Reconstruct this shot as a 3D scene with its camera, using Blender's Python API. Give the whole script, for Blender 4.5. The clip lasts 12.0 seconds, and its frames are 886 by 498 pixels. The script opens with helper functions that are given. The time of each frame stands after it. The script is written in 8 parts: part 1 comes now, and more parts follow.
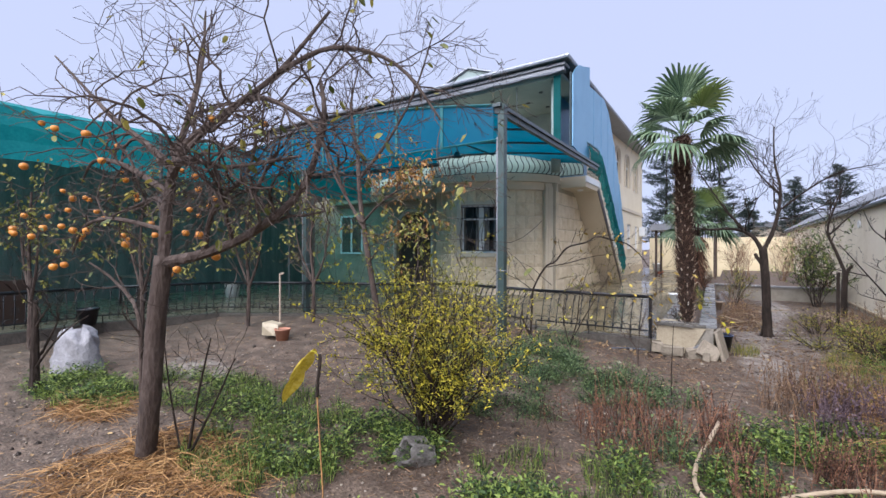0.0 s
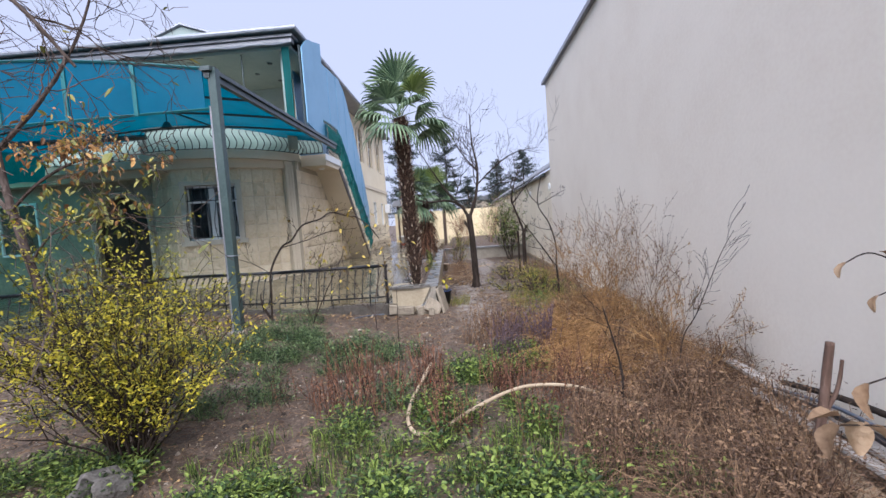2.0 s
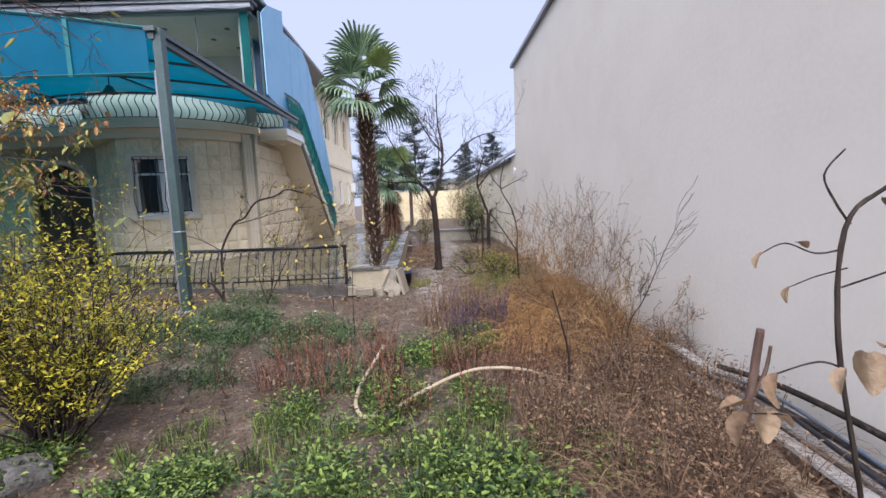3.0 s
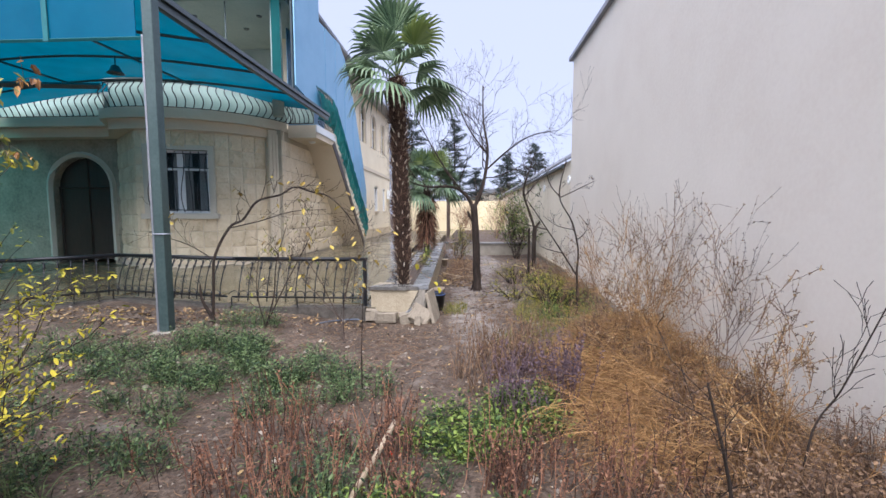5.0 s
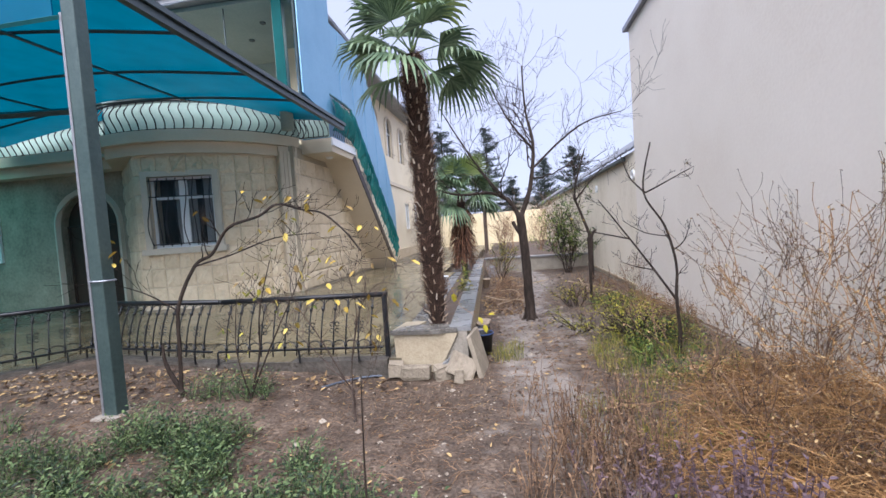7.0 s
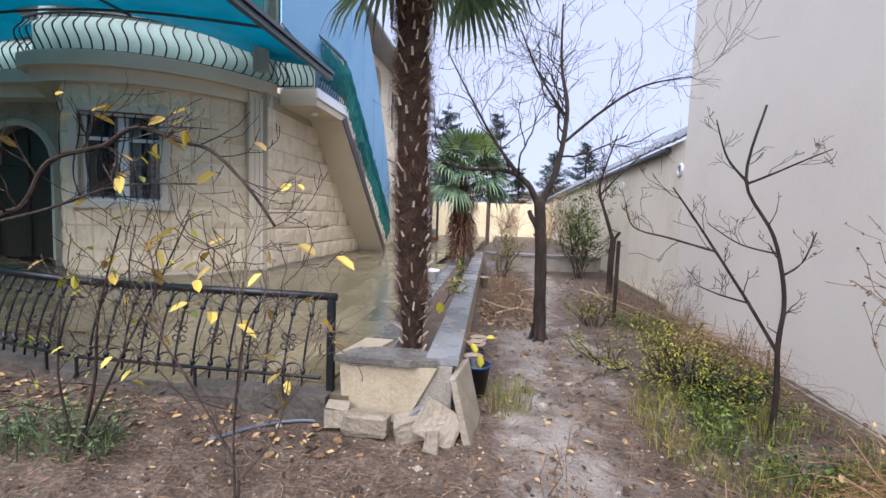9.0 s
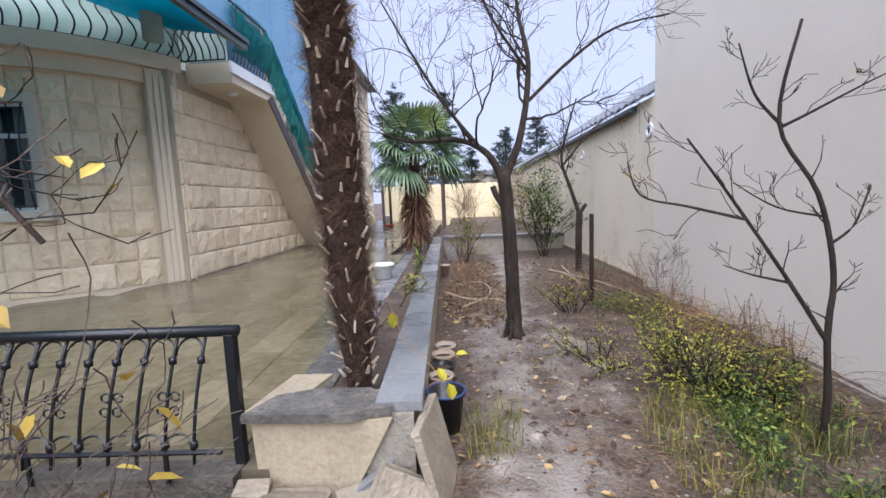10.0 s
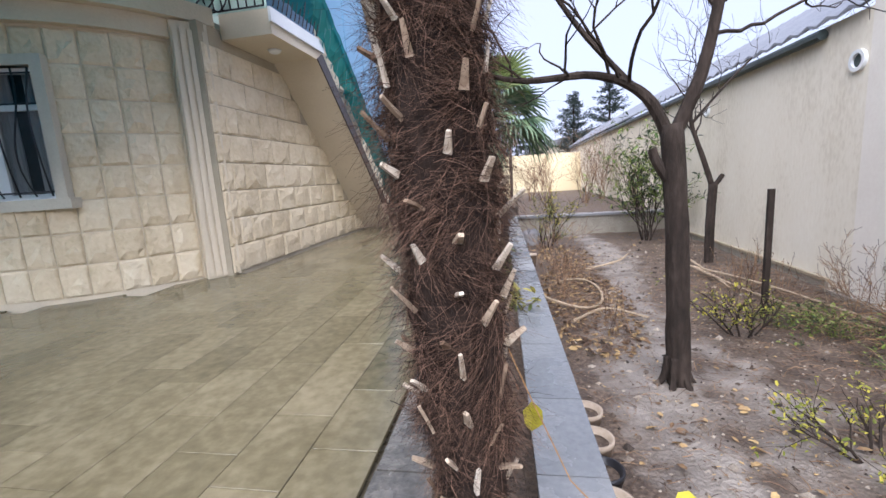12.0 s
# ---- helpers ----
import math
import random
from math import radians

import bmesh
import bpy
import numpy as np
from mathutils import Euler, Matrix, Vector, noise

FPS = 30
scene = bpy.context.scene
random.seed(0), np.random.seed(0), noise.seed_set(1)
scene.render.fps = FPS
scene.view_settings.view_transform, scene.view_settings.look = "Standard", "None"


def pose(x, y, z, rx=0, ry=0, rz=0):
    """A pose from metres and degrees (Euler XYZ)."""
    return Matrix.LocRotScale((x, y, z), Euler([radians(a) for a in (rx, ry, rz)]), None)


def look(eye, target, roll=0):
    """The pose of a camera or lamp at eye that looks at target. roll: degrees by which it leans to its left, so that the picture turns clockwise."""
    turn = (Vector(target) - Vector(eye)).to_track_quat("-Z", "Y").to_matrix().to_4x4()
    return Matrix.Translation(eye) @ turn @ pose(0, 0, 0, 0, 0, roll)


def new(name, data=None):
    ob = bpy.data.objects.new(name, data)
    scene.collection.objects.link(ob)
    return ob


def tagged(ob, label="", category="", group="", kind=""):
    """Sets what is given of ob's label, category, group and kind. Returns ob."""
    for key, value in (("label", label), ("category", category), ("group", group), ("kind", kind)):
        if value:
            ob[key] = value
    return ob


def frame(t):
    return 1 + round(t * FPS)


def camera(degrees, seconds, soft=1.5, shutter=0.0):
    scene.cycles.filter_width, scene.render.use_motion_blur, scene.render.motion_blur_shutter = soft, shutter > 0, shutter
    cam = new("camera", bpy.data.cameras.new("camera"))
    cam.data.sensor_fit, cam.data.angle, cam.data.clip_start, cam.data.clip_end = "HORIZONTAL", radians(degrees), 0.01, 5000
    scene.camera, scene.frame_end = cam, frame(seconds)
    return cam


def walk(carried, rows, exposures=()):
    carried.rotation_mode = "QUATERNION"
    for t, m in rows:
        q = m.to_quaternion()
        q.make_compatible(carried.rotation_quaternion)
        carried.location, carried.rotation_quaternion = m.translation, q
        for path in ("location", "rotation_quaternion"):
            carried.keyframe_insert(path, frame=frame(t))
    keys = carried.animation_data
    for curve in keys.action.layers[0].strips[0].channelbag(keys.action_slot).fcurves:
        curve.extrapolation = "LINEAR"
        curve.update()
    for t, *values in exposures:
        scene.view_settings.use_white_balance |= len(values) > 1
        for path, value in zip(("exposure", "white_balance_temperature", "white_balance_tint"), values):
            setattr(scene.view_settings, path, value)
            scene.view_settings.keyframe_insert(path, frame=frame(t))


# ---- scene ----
cam = camera(91.9, 12.0)
PATH = [
    (0, (0.52, 1.114, 1.665), (-0.596, 2.773, 1.662), 0.1),
    (0.5, (0.61, 1.144, 1.636), (-0.22, 2.963, 1.622), -0.3),
    (1, (0.664, 1.204, 1.635), (0.166, 3.141, 1.599), -1.3),
    (1.5, (0.751, 1.261, 1.627), (0.581, 3.253, 1.554), -2.9),
    (2, (0.841, 1.281, 1.591), (0.745, 3.274, 1.462), -4.1),
    (2.5, (0.947, 1.299, 1.588), (0.938, 3.292, 1.421), -5.5),
    (3, (0.957, 1.35, 1.575), (1.006, 3.337, 1.356), -2.3),
    (5, (0.902, 2.786, 1.539), (0.787, 4.775, 1.372), 0.0),
    (5.5, (0.828, 3.259, 1.542), (0.692, 5.249, 1.395), -0.1),
    (6, (0.794, 3.605, 1.515), (0.591, 5.589, 1.365), -1.6),
    (6.5, (0.793, 4.04, 1.554), (0.51, 6.018, 1.46), -4.1),
    (8.5, (0.518, 5.393, 1.456), (0.214, 7.366, 1.342), -0.5),
    (9, (0.608, 5.992, 1.473), (0.331, 7.967, 1.32), 2.0),
    (9.5, (0.568, 6.459, 1.47), (0.419, 8.444, 1.279), -0.1),
    (10, (0.559, 6.875, 1.462), (0.475, 8.86, 1.235), -2.4),
    (10.5, (0.535, 7.411, 1.482), (0.42, 9.397, 1.272), -1.9),
    (11, (0.425, 7.746, 1.493), (0.282, 9.725, 1.244), -2.4),
    (11.5, (0.296, 8.034, 1.484), (0.02, 9.987, 1.153), -3.4),
    (12, (0.05, 8.327, 1.486), (-0.294, 10.269, 1.157), -3.7),
]
walk(cam, [(t, look(e, g, r)) for t, e, g, r in PATH], ((0.0, 0.38, 6000, 15), (5.0, 0.60, 6020, 16), (8.5, 0.64, 6000, 16), (9.5, 0.58, 5950, 16), (10.5, 0.57, 5850, 15), (12.0, 0.84, 5950, 15)))

# ---- world, sun, exposure ----
world = bpy.data.worlds.new("overcast_sky")
scene.world = world
world.use_nodes = True
wn, wl = world.node_tree.nodes, world.node_tree.links
wbg = wn["Background"]
sky = wn.new("ShaderNodeTexSky")
sky.sky_type = "NISHITA"
sky.sun_disc = False
sky.sun_elevation, sky.sun_rotation = radians(50), radians(181)
scale_sky = wn.new("ShaderNodeVectorMath")
scale_sky.operation = "SCALE"
scale_sky.inputs["Scale"].default_value = 0.10
cloud = wn.new("ShaderNodeMix")
cloud.data_type = "RGBA"
cloud.inputs["Factor"].default_value = 0.86
cloud.inputs["B"].default_value = (0.725, 0.785, 1.0, 1)
wl.new(sky.outputs[0], scale_sky.inputs[0])
wl.new(scale_sky.outputs[0], cloud.inputs["A"])
wl.new(cloud.outputs["Result"], wbg.inputs["Color"])
wbg.inputs["Strength"].default_value = 0.77

sun = new("sun", bpy.data.lights.new("sun", "SUN"))
sun.data.energy, sun.data.angle, sun.data.color = 5.5, radians(75), (1.0, 0.98, 0.955)
sun.matrix_world = look((0, 0, 30), (0.5, 25, 0))


# ---- materials ----
def ramp_mat(name, cols, scale=4.0, rough=0.8, bump=0.3, fine=40.0, metal=0.0, wet=0.0, island=0.0, obj_random=0.0, stretch=(1, 1, 1), spec=0.5, trans=0.0, big=0.6, coat=0.0, placed=False):
    """Noise at two scales through a colour ramp, with fine relief; wet adds glossy patches."""
    m = bpy.data.materials.new(name)
    m.use_nodes = True
    n, l = m.node_tree.nodes, m.node_tree.links
    b = n["Principled BSDF"]
    tc = n.new("ShaderNodeTexCoord")
    mp = n.new("ShaderNodeMapping")
    mp.inputs["Scale"].default_value = stretch
    if placed:   # one pattern across all pieces, by their place
        l.new(n.new("ShaderNodeNewGeometry").outputs["Position"], mp.inputs["Vector"])
    else:
        l.new(tc.outputs["Object"], mp.inputs["Vector"])
    n1, n2 = n.new("ShaderNodeTexNoise"), n.new("ShaderNodeTexNoise")
    n1.inputs["Scale"].default_value, n2.inputs["Scale"].default_value = scale, fine
    n1.inputs["Detail"].default_value, n2.inputs["Detail"].default_value = 6, 4
    n1.inputs["Roughness"].default_value = 0.6
    for q in (n1, n2):
        l.new(mp.outputs[0], q.inputs["Vector"])
    mix = n.new("ShaderNodeMix")
    mix.inputs["Factor"].default_value = 1 - big
    l.new(n1.outputs["Fac"], mix.inputs["A"])
    l.new(n2.outputs["Fac"], mix.inputs["B"])
    value = mix.outputs["Result"]
    if island or obj_random:
        if island:
            src = n.new("ShaderNodeNewGeometry").outputs["Random Per Island"]
        else:
            src = n.new("ShaderNodeObjectInfo").outputs["Random"]
        add = n.new("ShaderNodeMath")
        add.operation = "MULTIPLY_ADD"
        l.new(src, add.inputs[0])
        add.inputs[1].default_value = island or obj_random
        sub = n.new("ShaderNodeMath")
        sub.operation = "SUBTRACT"
        l.new(value, sub.inputs[0])
        sub.inputs[1].default_value = (island or obj_random) / 2
        l.new(sub.outputs[0], add.inputs[2])
        value = add.outputs[0]
    r = n.new("ShaderNodeValToRGB")
    e = r.color_ramp.elements
    lo, hi = (0.3, 0.7) if not (island or obj_random) else (0.2, 0.8)
    e[0].position, e[1].position = lo, hi
    e[0].color, e[1].color = (*cols[0], 1), (*cols[-1], 1)
    for k, c in enumerate(cols[1:-1], 1):
        x = e.new(lo + (hi - lo) * k / (len(cols) - 1))
        x.color = (*c, 1)
    l.new(value, r.inputs["Fac"])
    l.new(r.outputs["Color"], b.inputs["Base Color"])
    b.inputs["Metallic"].default_value, b.inputs["Roughness"].default_value = metal, rough
    b.inputs["Specular IOR Level"].default_value = spec
    if coat:
        b.inputs["Coat Weight"].default_value, b.inputs["Coat Roughness"].default_value = coat, 0.12
    if wet:
        rr = n.new("ShaderNodeMapRange")
        rr.inputs["From Min"].default_value, rr.inputs["From Max"].default_value = 0.4, 0.62
        rr.inputs["To Min"].default_value, rr.inputs["To Max"].default_value = max(rough - wet, 0.05), rough
        l.new(n1.outputs["Fac"], rr.inputs["Value"])
        l.new(rr.outputs[0], b.inputs["Roughness"])
    if bump:
        bp = n.new("ShaderNodeBump")
        bp.inputs["Strength"].default_value, bp.inputs["Distance"].default_value = bump, 0.02
        l.new(n2.outputs["Fac"], bp.inputs["Height"])
        l.new(bp.outputs[0], b.inputs["Normal"])
    if trans:
        t = n.new("ShaderNodeBsdfTranslucent")
        l.new(r.outputs["Color"], t.inputs["Color"])
        mx = n.new("ShaderNodeMixShader")
        mx.inputs[0].default_value = trans
        l.new(b.outputs[0], mx.inputs[1])
        l.new(t.outputs[0], mx.inputs[2])
        l.new(mx.outputs[0], n["Material Output"].inputs["Surface"])
    return m


def sheet_mat(name, colour, see=0.25, rough=0.25, scatter=0.5):
    """Tinted plastic sheet or netting: part see-through, part light-scattering."""
    m = bpy.data.materials.new(name)
    m.use_nodes = True
    n, l = m.node_tree.nodes, m.node_tree.links
    b = n["Principled BSDF"]
    tc, nz = n.new("ShaderNodeTexCoord"), n.new("ShaderNodeTexNoise")
    nz.inputs["Scale"].default_value, nz.inputs["Detail"].default_value = 2.5, 7
    l.new(tc.outputs["Object"], nz.inputs["Vector"])
    r = n.new("ShaderNodeValToRGB")
    r.color_ramp.elements[0].color = (*[c * 0.75 for c in colour], 1)
    r.color_ramp.elements[1].color = (*[min(1, c * 1.2 + 0.01) for c in colour], 1)
    l.new(nz.outputs["Fac"], r.inputs["Fac"])
    l.new(r.outputs[0], b.inputs["Base Color"])
    b.inputs["Roughness"].default_value = rough
    tl, tp = n.new("ShaderNodeBsdfTranslucent"), n.new("ShaderNodeBsdfTransparent")
    l.new(r.outputs[0], tl.inputs["Color"])
    tp.inputs["Color"].default_value = (*[min(1, c * 1.6 + 0.1) for c in colour], 1)
    m1, m2 = n.new("ShaderNodeMixShader"), n.new("ShaderNodeMixShader")
    m1.inputs[0].default_value, m2.inputs[0].default_value = scatter, see
    l.new(b.outputs[0], m1.inputs[1]); l.new(tl.outputs[0], m1.inputs[2])
    l.new(m1.outputs[0], m2.inputs[1]); l.new(tp.outputs[0], m2.inputs[2])
    l.new(m2.outputs[0], n["Material Output"].inputs["Surface"])
    return m


M_soil = ramp_mat("wet_soil", [(0.02, 0.013, 0.009), (0.088, 0.06, 0.041), (0.23, 0.17, 0.125)], 4.5, 0.85, 1.0, 42, wet=0.3, big=0.5)


def trodden_soil():
    """The wet soil with a paler, smoother worn path, given by the ground's own 'trodden' layer."""
    m = M_soil.copy()
    m.name = "garden_soil"
    n, l = m.node_tree.nodes, m.node_tree.links
    b = n["Principled BSDF"]
    was = b.inputs["Base Color"].links[0].from_socket
    at = n.new("ShaderNodeAttribute")
    at.attribute_name = "trodden"
    nz = n.new("ShaderNodeTexNoise")
    nz.inputs["Scale"].default_value, nz.inputs["Detail"].default_value = 3.5, 8
    tc = n.new("ShaderNodeTexCoord")
    l.new(tc.outputs["Object"], nz.inputs["Vector"])
    mul = n.new("ShaderNodeMath")
    mul.operation = "MULTIPLY_ADD"
    mul.use_clamp = True
    l.new(at.outputs["Fac"], mul.inputs[0])
    mul.inputs[1].default_value = 2.2
    off = n.new("ShaderNodeMath")
    off.operation = "MULTIPLY_ADD"
    l.new(nz.outputs["Fac"], off.inputs[0])
    off.inputs[1].default_value, off.inputs[2].default_value = 2.6, -2.3
    l.new(off.outputs[0], mul.inputs[2])
    pale = n.new("ShaderNodeValToRGB")
    pale.color_ramp.elements[0].color, pale.color_ramp.elements[1].color = (0.13, 0.108, 0.09, 1), (0.30, 0.262, 0.225, 1)
    pale.color_ramp.elements[0].position, pale.color_ramp.elements[1].position = 0.3, 0.7
    l.new(nz.outputs["Fac"], pale.inputs["Fac"])
    mx = n.new("ShaderNodeMix")
    mx.data_type = "RGBA"
    l.new(mul.outputs[0], mx.inputs["Factor"])
    l.new(was, mx.inputs["A"])
    l.new(pale.outputs["Color"], mx.inputs["B"])
    l.new(mx.outputs["Result"], b.inputs["Base Color"])
    damp = n.new("ShaderNodeMix")      # the trodden soil is smooth and damp
    l.new(mul.outputs[0], damp.inputs["Factor"])
    l.new(b.inputs["Roughness"].links[0].from_socket, damp.inputs["A"])
    damp.inputs["B"].default_value = 0.45
    l.new(damp.outputs["Result"], b.inputs["Roughness"])
    return m


M_ground = trodden_soil()
M_plaster = ramp_mat("cream_render", [(0.68, 0.615, 0.53), (0.74, 0.685, 0.60), (0.78, 0.725, 0.64)], 0.7, 0.9, 0.12, 30, big=0.75)
M_plaster_old = ramp_mat("weathered_render", [(0.52, 0.45, 0.33), (0.71, 0.645, 0.52), (0.77, 0.715, 0.60)], 0.9, 0.9, 0.25, 25, big=0.7, stretch=(1, 1, 0.45))
M_house = ramp_mat("yellow_house_render", [(0.68, 0.585, 0.41), (0.78, 0.695, 0.52)], 1.0, 0.85, 0.15, 30)
M_farwall = ramp_mat("ochre_render", [(0.58, 0.48, 0.30), (0.70, 0.60, 0.40)], 0.8, 0.9, 0.2, 20)
M_stone = ramp_mat("cream_limestone", [(0.48, 0.385, 0.25), (0.64, 0.535, 0.37), (0.74, 0.645, 0.48)], 4.0, 0.85, 1.0, 18, obj_random=0.25, placed=True)
# mottled limestone, darkened so that the canopy shade sits in its colour
M_front = ramp_mat("shade_toned_front_stone", [(0.15, 0.14, 0.105), (0.27, 0.245, 0.185), (0.37, 0.33, 0.25)], 2.2, 0.8, 0.6, 16, big=0.6)
M_mortar = ramp_mat("mortar", [(0.33, 0.28, 0.205), (0.43, 0.37, 0.275)], 4, 0.95, 0.4, 60)
M_smooth = ramp_mat("dressed_limestone", [(0.55, 0.47, 0.35), (0.64, 0.56, 0.43)], 1.6, 0.8, 0.2, 40)
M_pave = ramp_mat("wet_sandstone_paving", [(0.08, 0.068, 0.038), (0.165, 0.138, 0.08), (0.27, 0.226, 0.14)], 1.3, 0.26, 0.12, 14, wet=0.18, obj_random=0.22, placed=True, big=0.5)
M_paverest = ramp_mat("wet_paving_joint", [(0.09, 0.075, 0.05), (0.14, 0.12, 0.08)], 3, 0.4, 0.2, 30, wet=0.2)
M_slate = ramp_mat("dark_wet_slate", [(0.05, 0.048, 0.044), (0.12, 0.112, 0.10), (0.22, 0.20, 0.17)], 6, 0.35, 0.5, 40, wet=0.2)
M_kerb = ramp_mat("dark_kerb_stone", [(0.03, 0.026, 0.021), (0.075, 0.065, 0.053), (0.13, 0.115, 0.095)], 6, 0.7, 0.9, 30)
M_coping = ramp_mat("grey_slate_coping", [(0.11, 0.115, 0.12), (0.175, 0.18, 0.185), (0.25, 0.25, 0.25)], 2.2, 0.4, 0.25, 40, wet=0.2, obj_random=0.4, placed=True)
M_tile = ramp_mat("beige_tile", [(0.22, 0.175, 0.115), (0.37, 0.31, 0.215), (0.46, 0.40, 0.29)], 5.0, 0.55, 0.3, 40, obj_random=0.15)
M_rubble = ramp_mat("rubble_stone", [(0.14, 0.115, 0.085), (0.26, 0.22, 0.165), (0.38, 0.325, 0.25)], 7, 0.85, 0.8, 35, obj_random=0.2)
M_surround = ramp_mat("window_surround_stone", [(0.46, 0.42, 0.34), (0.56, 0.52, 0.43)], 2, 0.8, 0.2, 40)
M_concrete = ramp_mat("rough_concrete", [(0.20, 0.175, 0.14), (0.34, 0.31, 0.26)], 5, 0.9, 0.8, 35)
M_iron = ramp_mat("black_painted_iron", [(0.008, 0.009, 0.011), (0.022, 0.024, 0.028)], 6, 0.32, 0.1, 60, metal=0.35)
M_steel = ramp_mat("grey_green_painted_steel", [(0.04, 0.056, 0.058), (0.085, 0.108, 0.11)], 3, 0.35, 0.12, 40, metal=0.4)
M_post = ramp_mat("green_grey_painted_post", [(0.03, 0.055, 0.055), (0.07, 0.105, 0.10)], 3, 0.4, 0.15, 40, metal=0.2)
M_hose = ramp_mat("grey_blue_hose", [(0.06, 0.075, 0.10), (0.12, 0.14, 0.18)], 6, 0.4, 0.05, 40)
M_tealframe = ramp_mat("teal_painted_steel", [(0.01, 0.10, 0.115), (0.02, 0.17, 0.18)], 3, 0.4, 0.1, 40, metal=0.2)
M_poly = sheet_mat("teal_polycarbonate", (0.0, 0.245, 0.31), 0.25, 0.18, 0.72)
M_fascia = sheet_mat("blue_polycarbonate", (0.0, 0.20, 0.34), 0.15, 0.2, 0.5)
M_net = sheet_mat("green_shade_net", (0.0, 0.20, 0.20), 0.4, 0.7, 0.5)
M_bluesheet = ramp_mat("light_blue_metal_sheet", [(0.12, 0.285, 0.44), (0.18, 0.37, 0.53)], 1.5, 0.38, 0.08, 30, metal=0.15)
M_balpanel = ramp_mat("frosted_white_panel", [(0.30, 0.43, 0.375), (0.42, 0.55, 0.49)], 2, 0.4, 0.05, 30)
M_white = ramp_mat("white_upvc", [(0.66, 0.68, 0.68), (0.74, 0.75, 0.75)], 3, 0.4, 0.05, 40)
# veranda's teal light and shade mixed into this grey-green; the dormer shares it
M_veranda = ramp_mat("veranda_light_tone", [(0.24, 0.31, 0.29), (0.34, 0.41, 0.385)], 1.2, 0.8, 0.15, 30)
M_roof = ramp_mat("grey_metal_roof", [(0.20, 0.205, 0.22), (0.30, 0.31, 0.33)], 2, 0.4, 0.2, 30, metal=0.5)
M_flash = ramp_mat("silver_flashing", [(0.20, 0.22, 0.26), (0.34, 0.36, 0.40)], 4, 0.35, 0.4, 20, metal=0.4)
M_bark = ramp_mat("dark_wet_bark", [(0.012, 0.009, 0.007), (0.032, 0.023, 0.018), (0.068, 0.05, 0.04)], 9, 0.9, 1.0, 32, stretch=(1, 1, 0.3), spec=0.25)
M_bark_grey = ramp_mat("grey_brown_bark", [(0.035, 0.026, 0.022), (0.072, 0.052, 0.043), (0.14, 0.11, 0.093)], 9, 0.9, 1.0, 34, stretch=(1, 1, 0.35), spec=0.25)
M_fibre = ramp_mat("brown_palm_fibre", [(0.010, 0.006, 0.005), (0.048, 0.027, 0.019), (0.18, 0.108, 0.075)], 9, 0.9, 0.3, 60, island=0.9, spec=0.2)
M_palmcore = ramp_mat("dark_palm_trunk", [(0.010, 0.007, 0.006), (0.026, 0.017, 0.013), (0.05, 0.032, 0.024)], 14, 0.95, 1.0, 50, stretch=(1, 1, 0.4), spec=0.2)
M_stub = ramp_mat("dry_leaf_base", [(0.16, 0.10, 0.06), (0.42, 0.33, 0.24), (0.68, 0.62, 0.53)], 9, 0.75, 0.4, 50, obj_random=0.5)
M_frond = ramp_mat("palm_leaf", [(0.035, 0.07, 0.04), (0.11, 0.175, 0.095), (0.24, 0.32, 0.18)], 3, 0.5, 0.1, 30, island=0.4, trans=0.2)
M_frond_y = ramp_mat("palm_leaf_tip", [(0.12, 0.18, 0.05), (0.22, 0.28, 0.08)], 3, 0.5, 0.1, 30, island=0.4, trans=0.2)
# needles lifted towards blue-grey: distance haze is part of this colour
M_conifer = ramp_mat("conifer_needles", [(0.02, 0.033, 0.032), (0.045, 0.068, 0.06), (0.08, 0.105, 0.09)], 3, 0.8, 0.2, 30, island=0.5)
M_yellow = ramp_mat("yellow_leaf", [(0.14, 0.15, 0.014), (0.40, 0.36, 0.022), (0.62, 0.52, 0.045)], 5, 0.6, 0.1, 30, island=1.0, trans=0.3)
# leaf tones vary; the darkest end also stands for shade between plants
M_green = ramp_mat("weed_leaf", [(0.012, 0.028, 0.006), (0.06, 0.115, 0.02), (0.23, 0.30, 0.06)], 5, 0.6, 0.1, 30, island=1.0, trans=0.2)
M_bluegreen = ramp_mat("bluish_weed_leaf", [(0.010, 0.026, 0.009), (0.05, 0.098, 0.034), (0.17, 0.235, 0.09)], 5, 0.6, 0.1, 30, island=0.9, trans=0.2)
M_olive = ramp_mat("olive_leaf", [(0.07, 0.09, 0.02), (0.19, 0.19, 0.04), (0.36, 0.31, 0.065)], 5, 0.6, 0.1, 30, island=0.8, trans=0.25)
M_lime = ramp_mat("yellow_green_leaf", [(0.12, 0.15, 0.02), (0.30, 0.30, 0.035), (0.50, 0.44, 0.06)], 5, 0.6, 0.1, 30, island=0.9, trans=0.25)
M_autumn = ramp_mat("orange_yellow_leaf", [(0.22, 0.14, 0.03), (0.46, 0.32, 0.045), (0.60, 0.46, 0.10)], 5, 0.6, 0.1, 30, island=1.0, trans=0.25)
M_straw = ramp_mat("dry_straw", [(0.13, 0.065, 0.025), (0.29, 0.15, 0.052), (0.46, 0.27, 0.105)], 6, 0.8, 0.1, 40, island=0.7)
M_rust = ramp_mat("red_brown_stem", [(0.03, 0.015, 0.010), (0.125, 0.054, 0.031), (0.27, 0.13, 0.072)], 6, 0.8, 0.1, 40, island=0.7)
M_drybrown = ramp_mat("dry_brown_weed", [(0.06, 0.036, 0.024), (0.15, 0.088, 0.052), (0.29, 0.18, 0.10)], 6, 0.85, 0.1, 40, island=0.7)
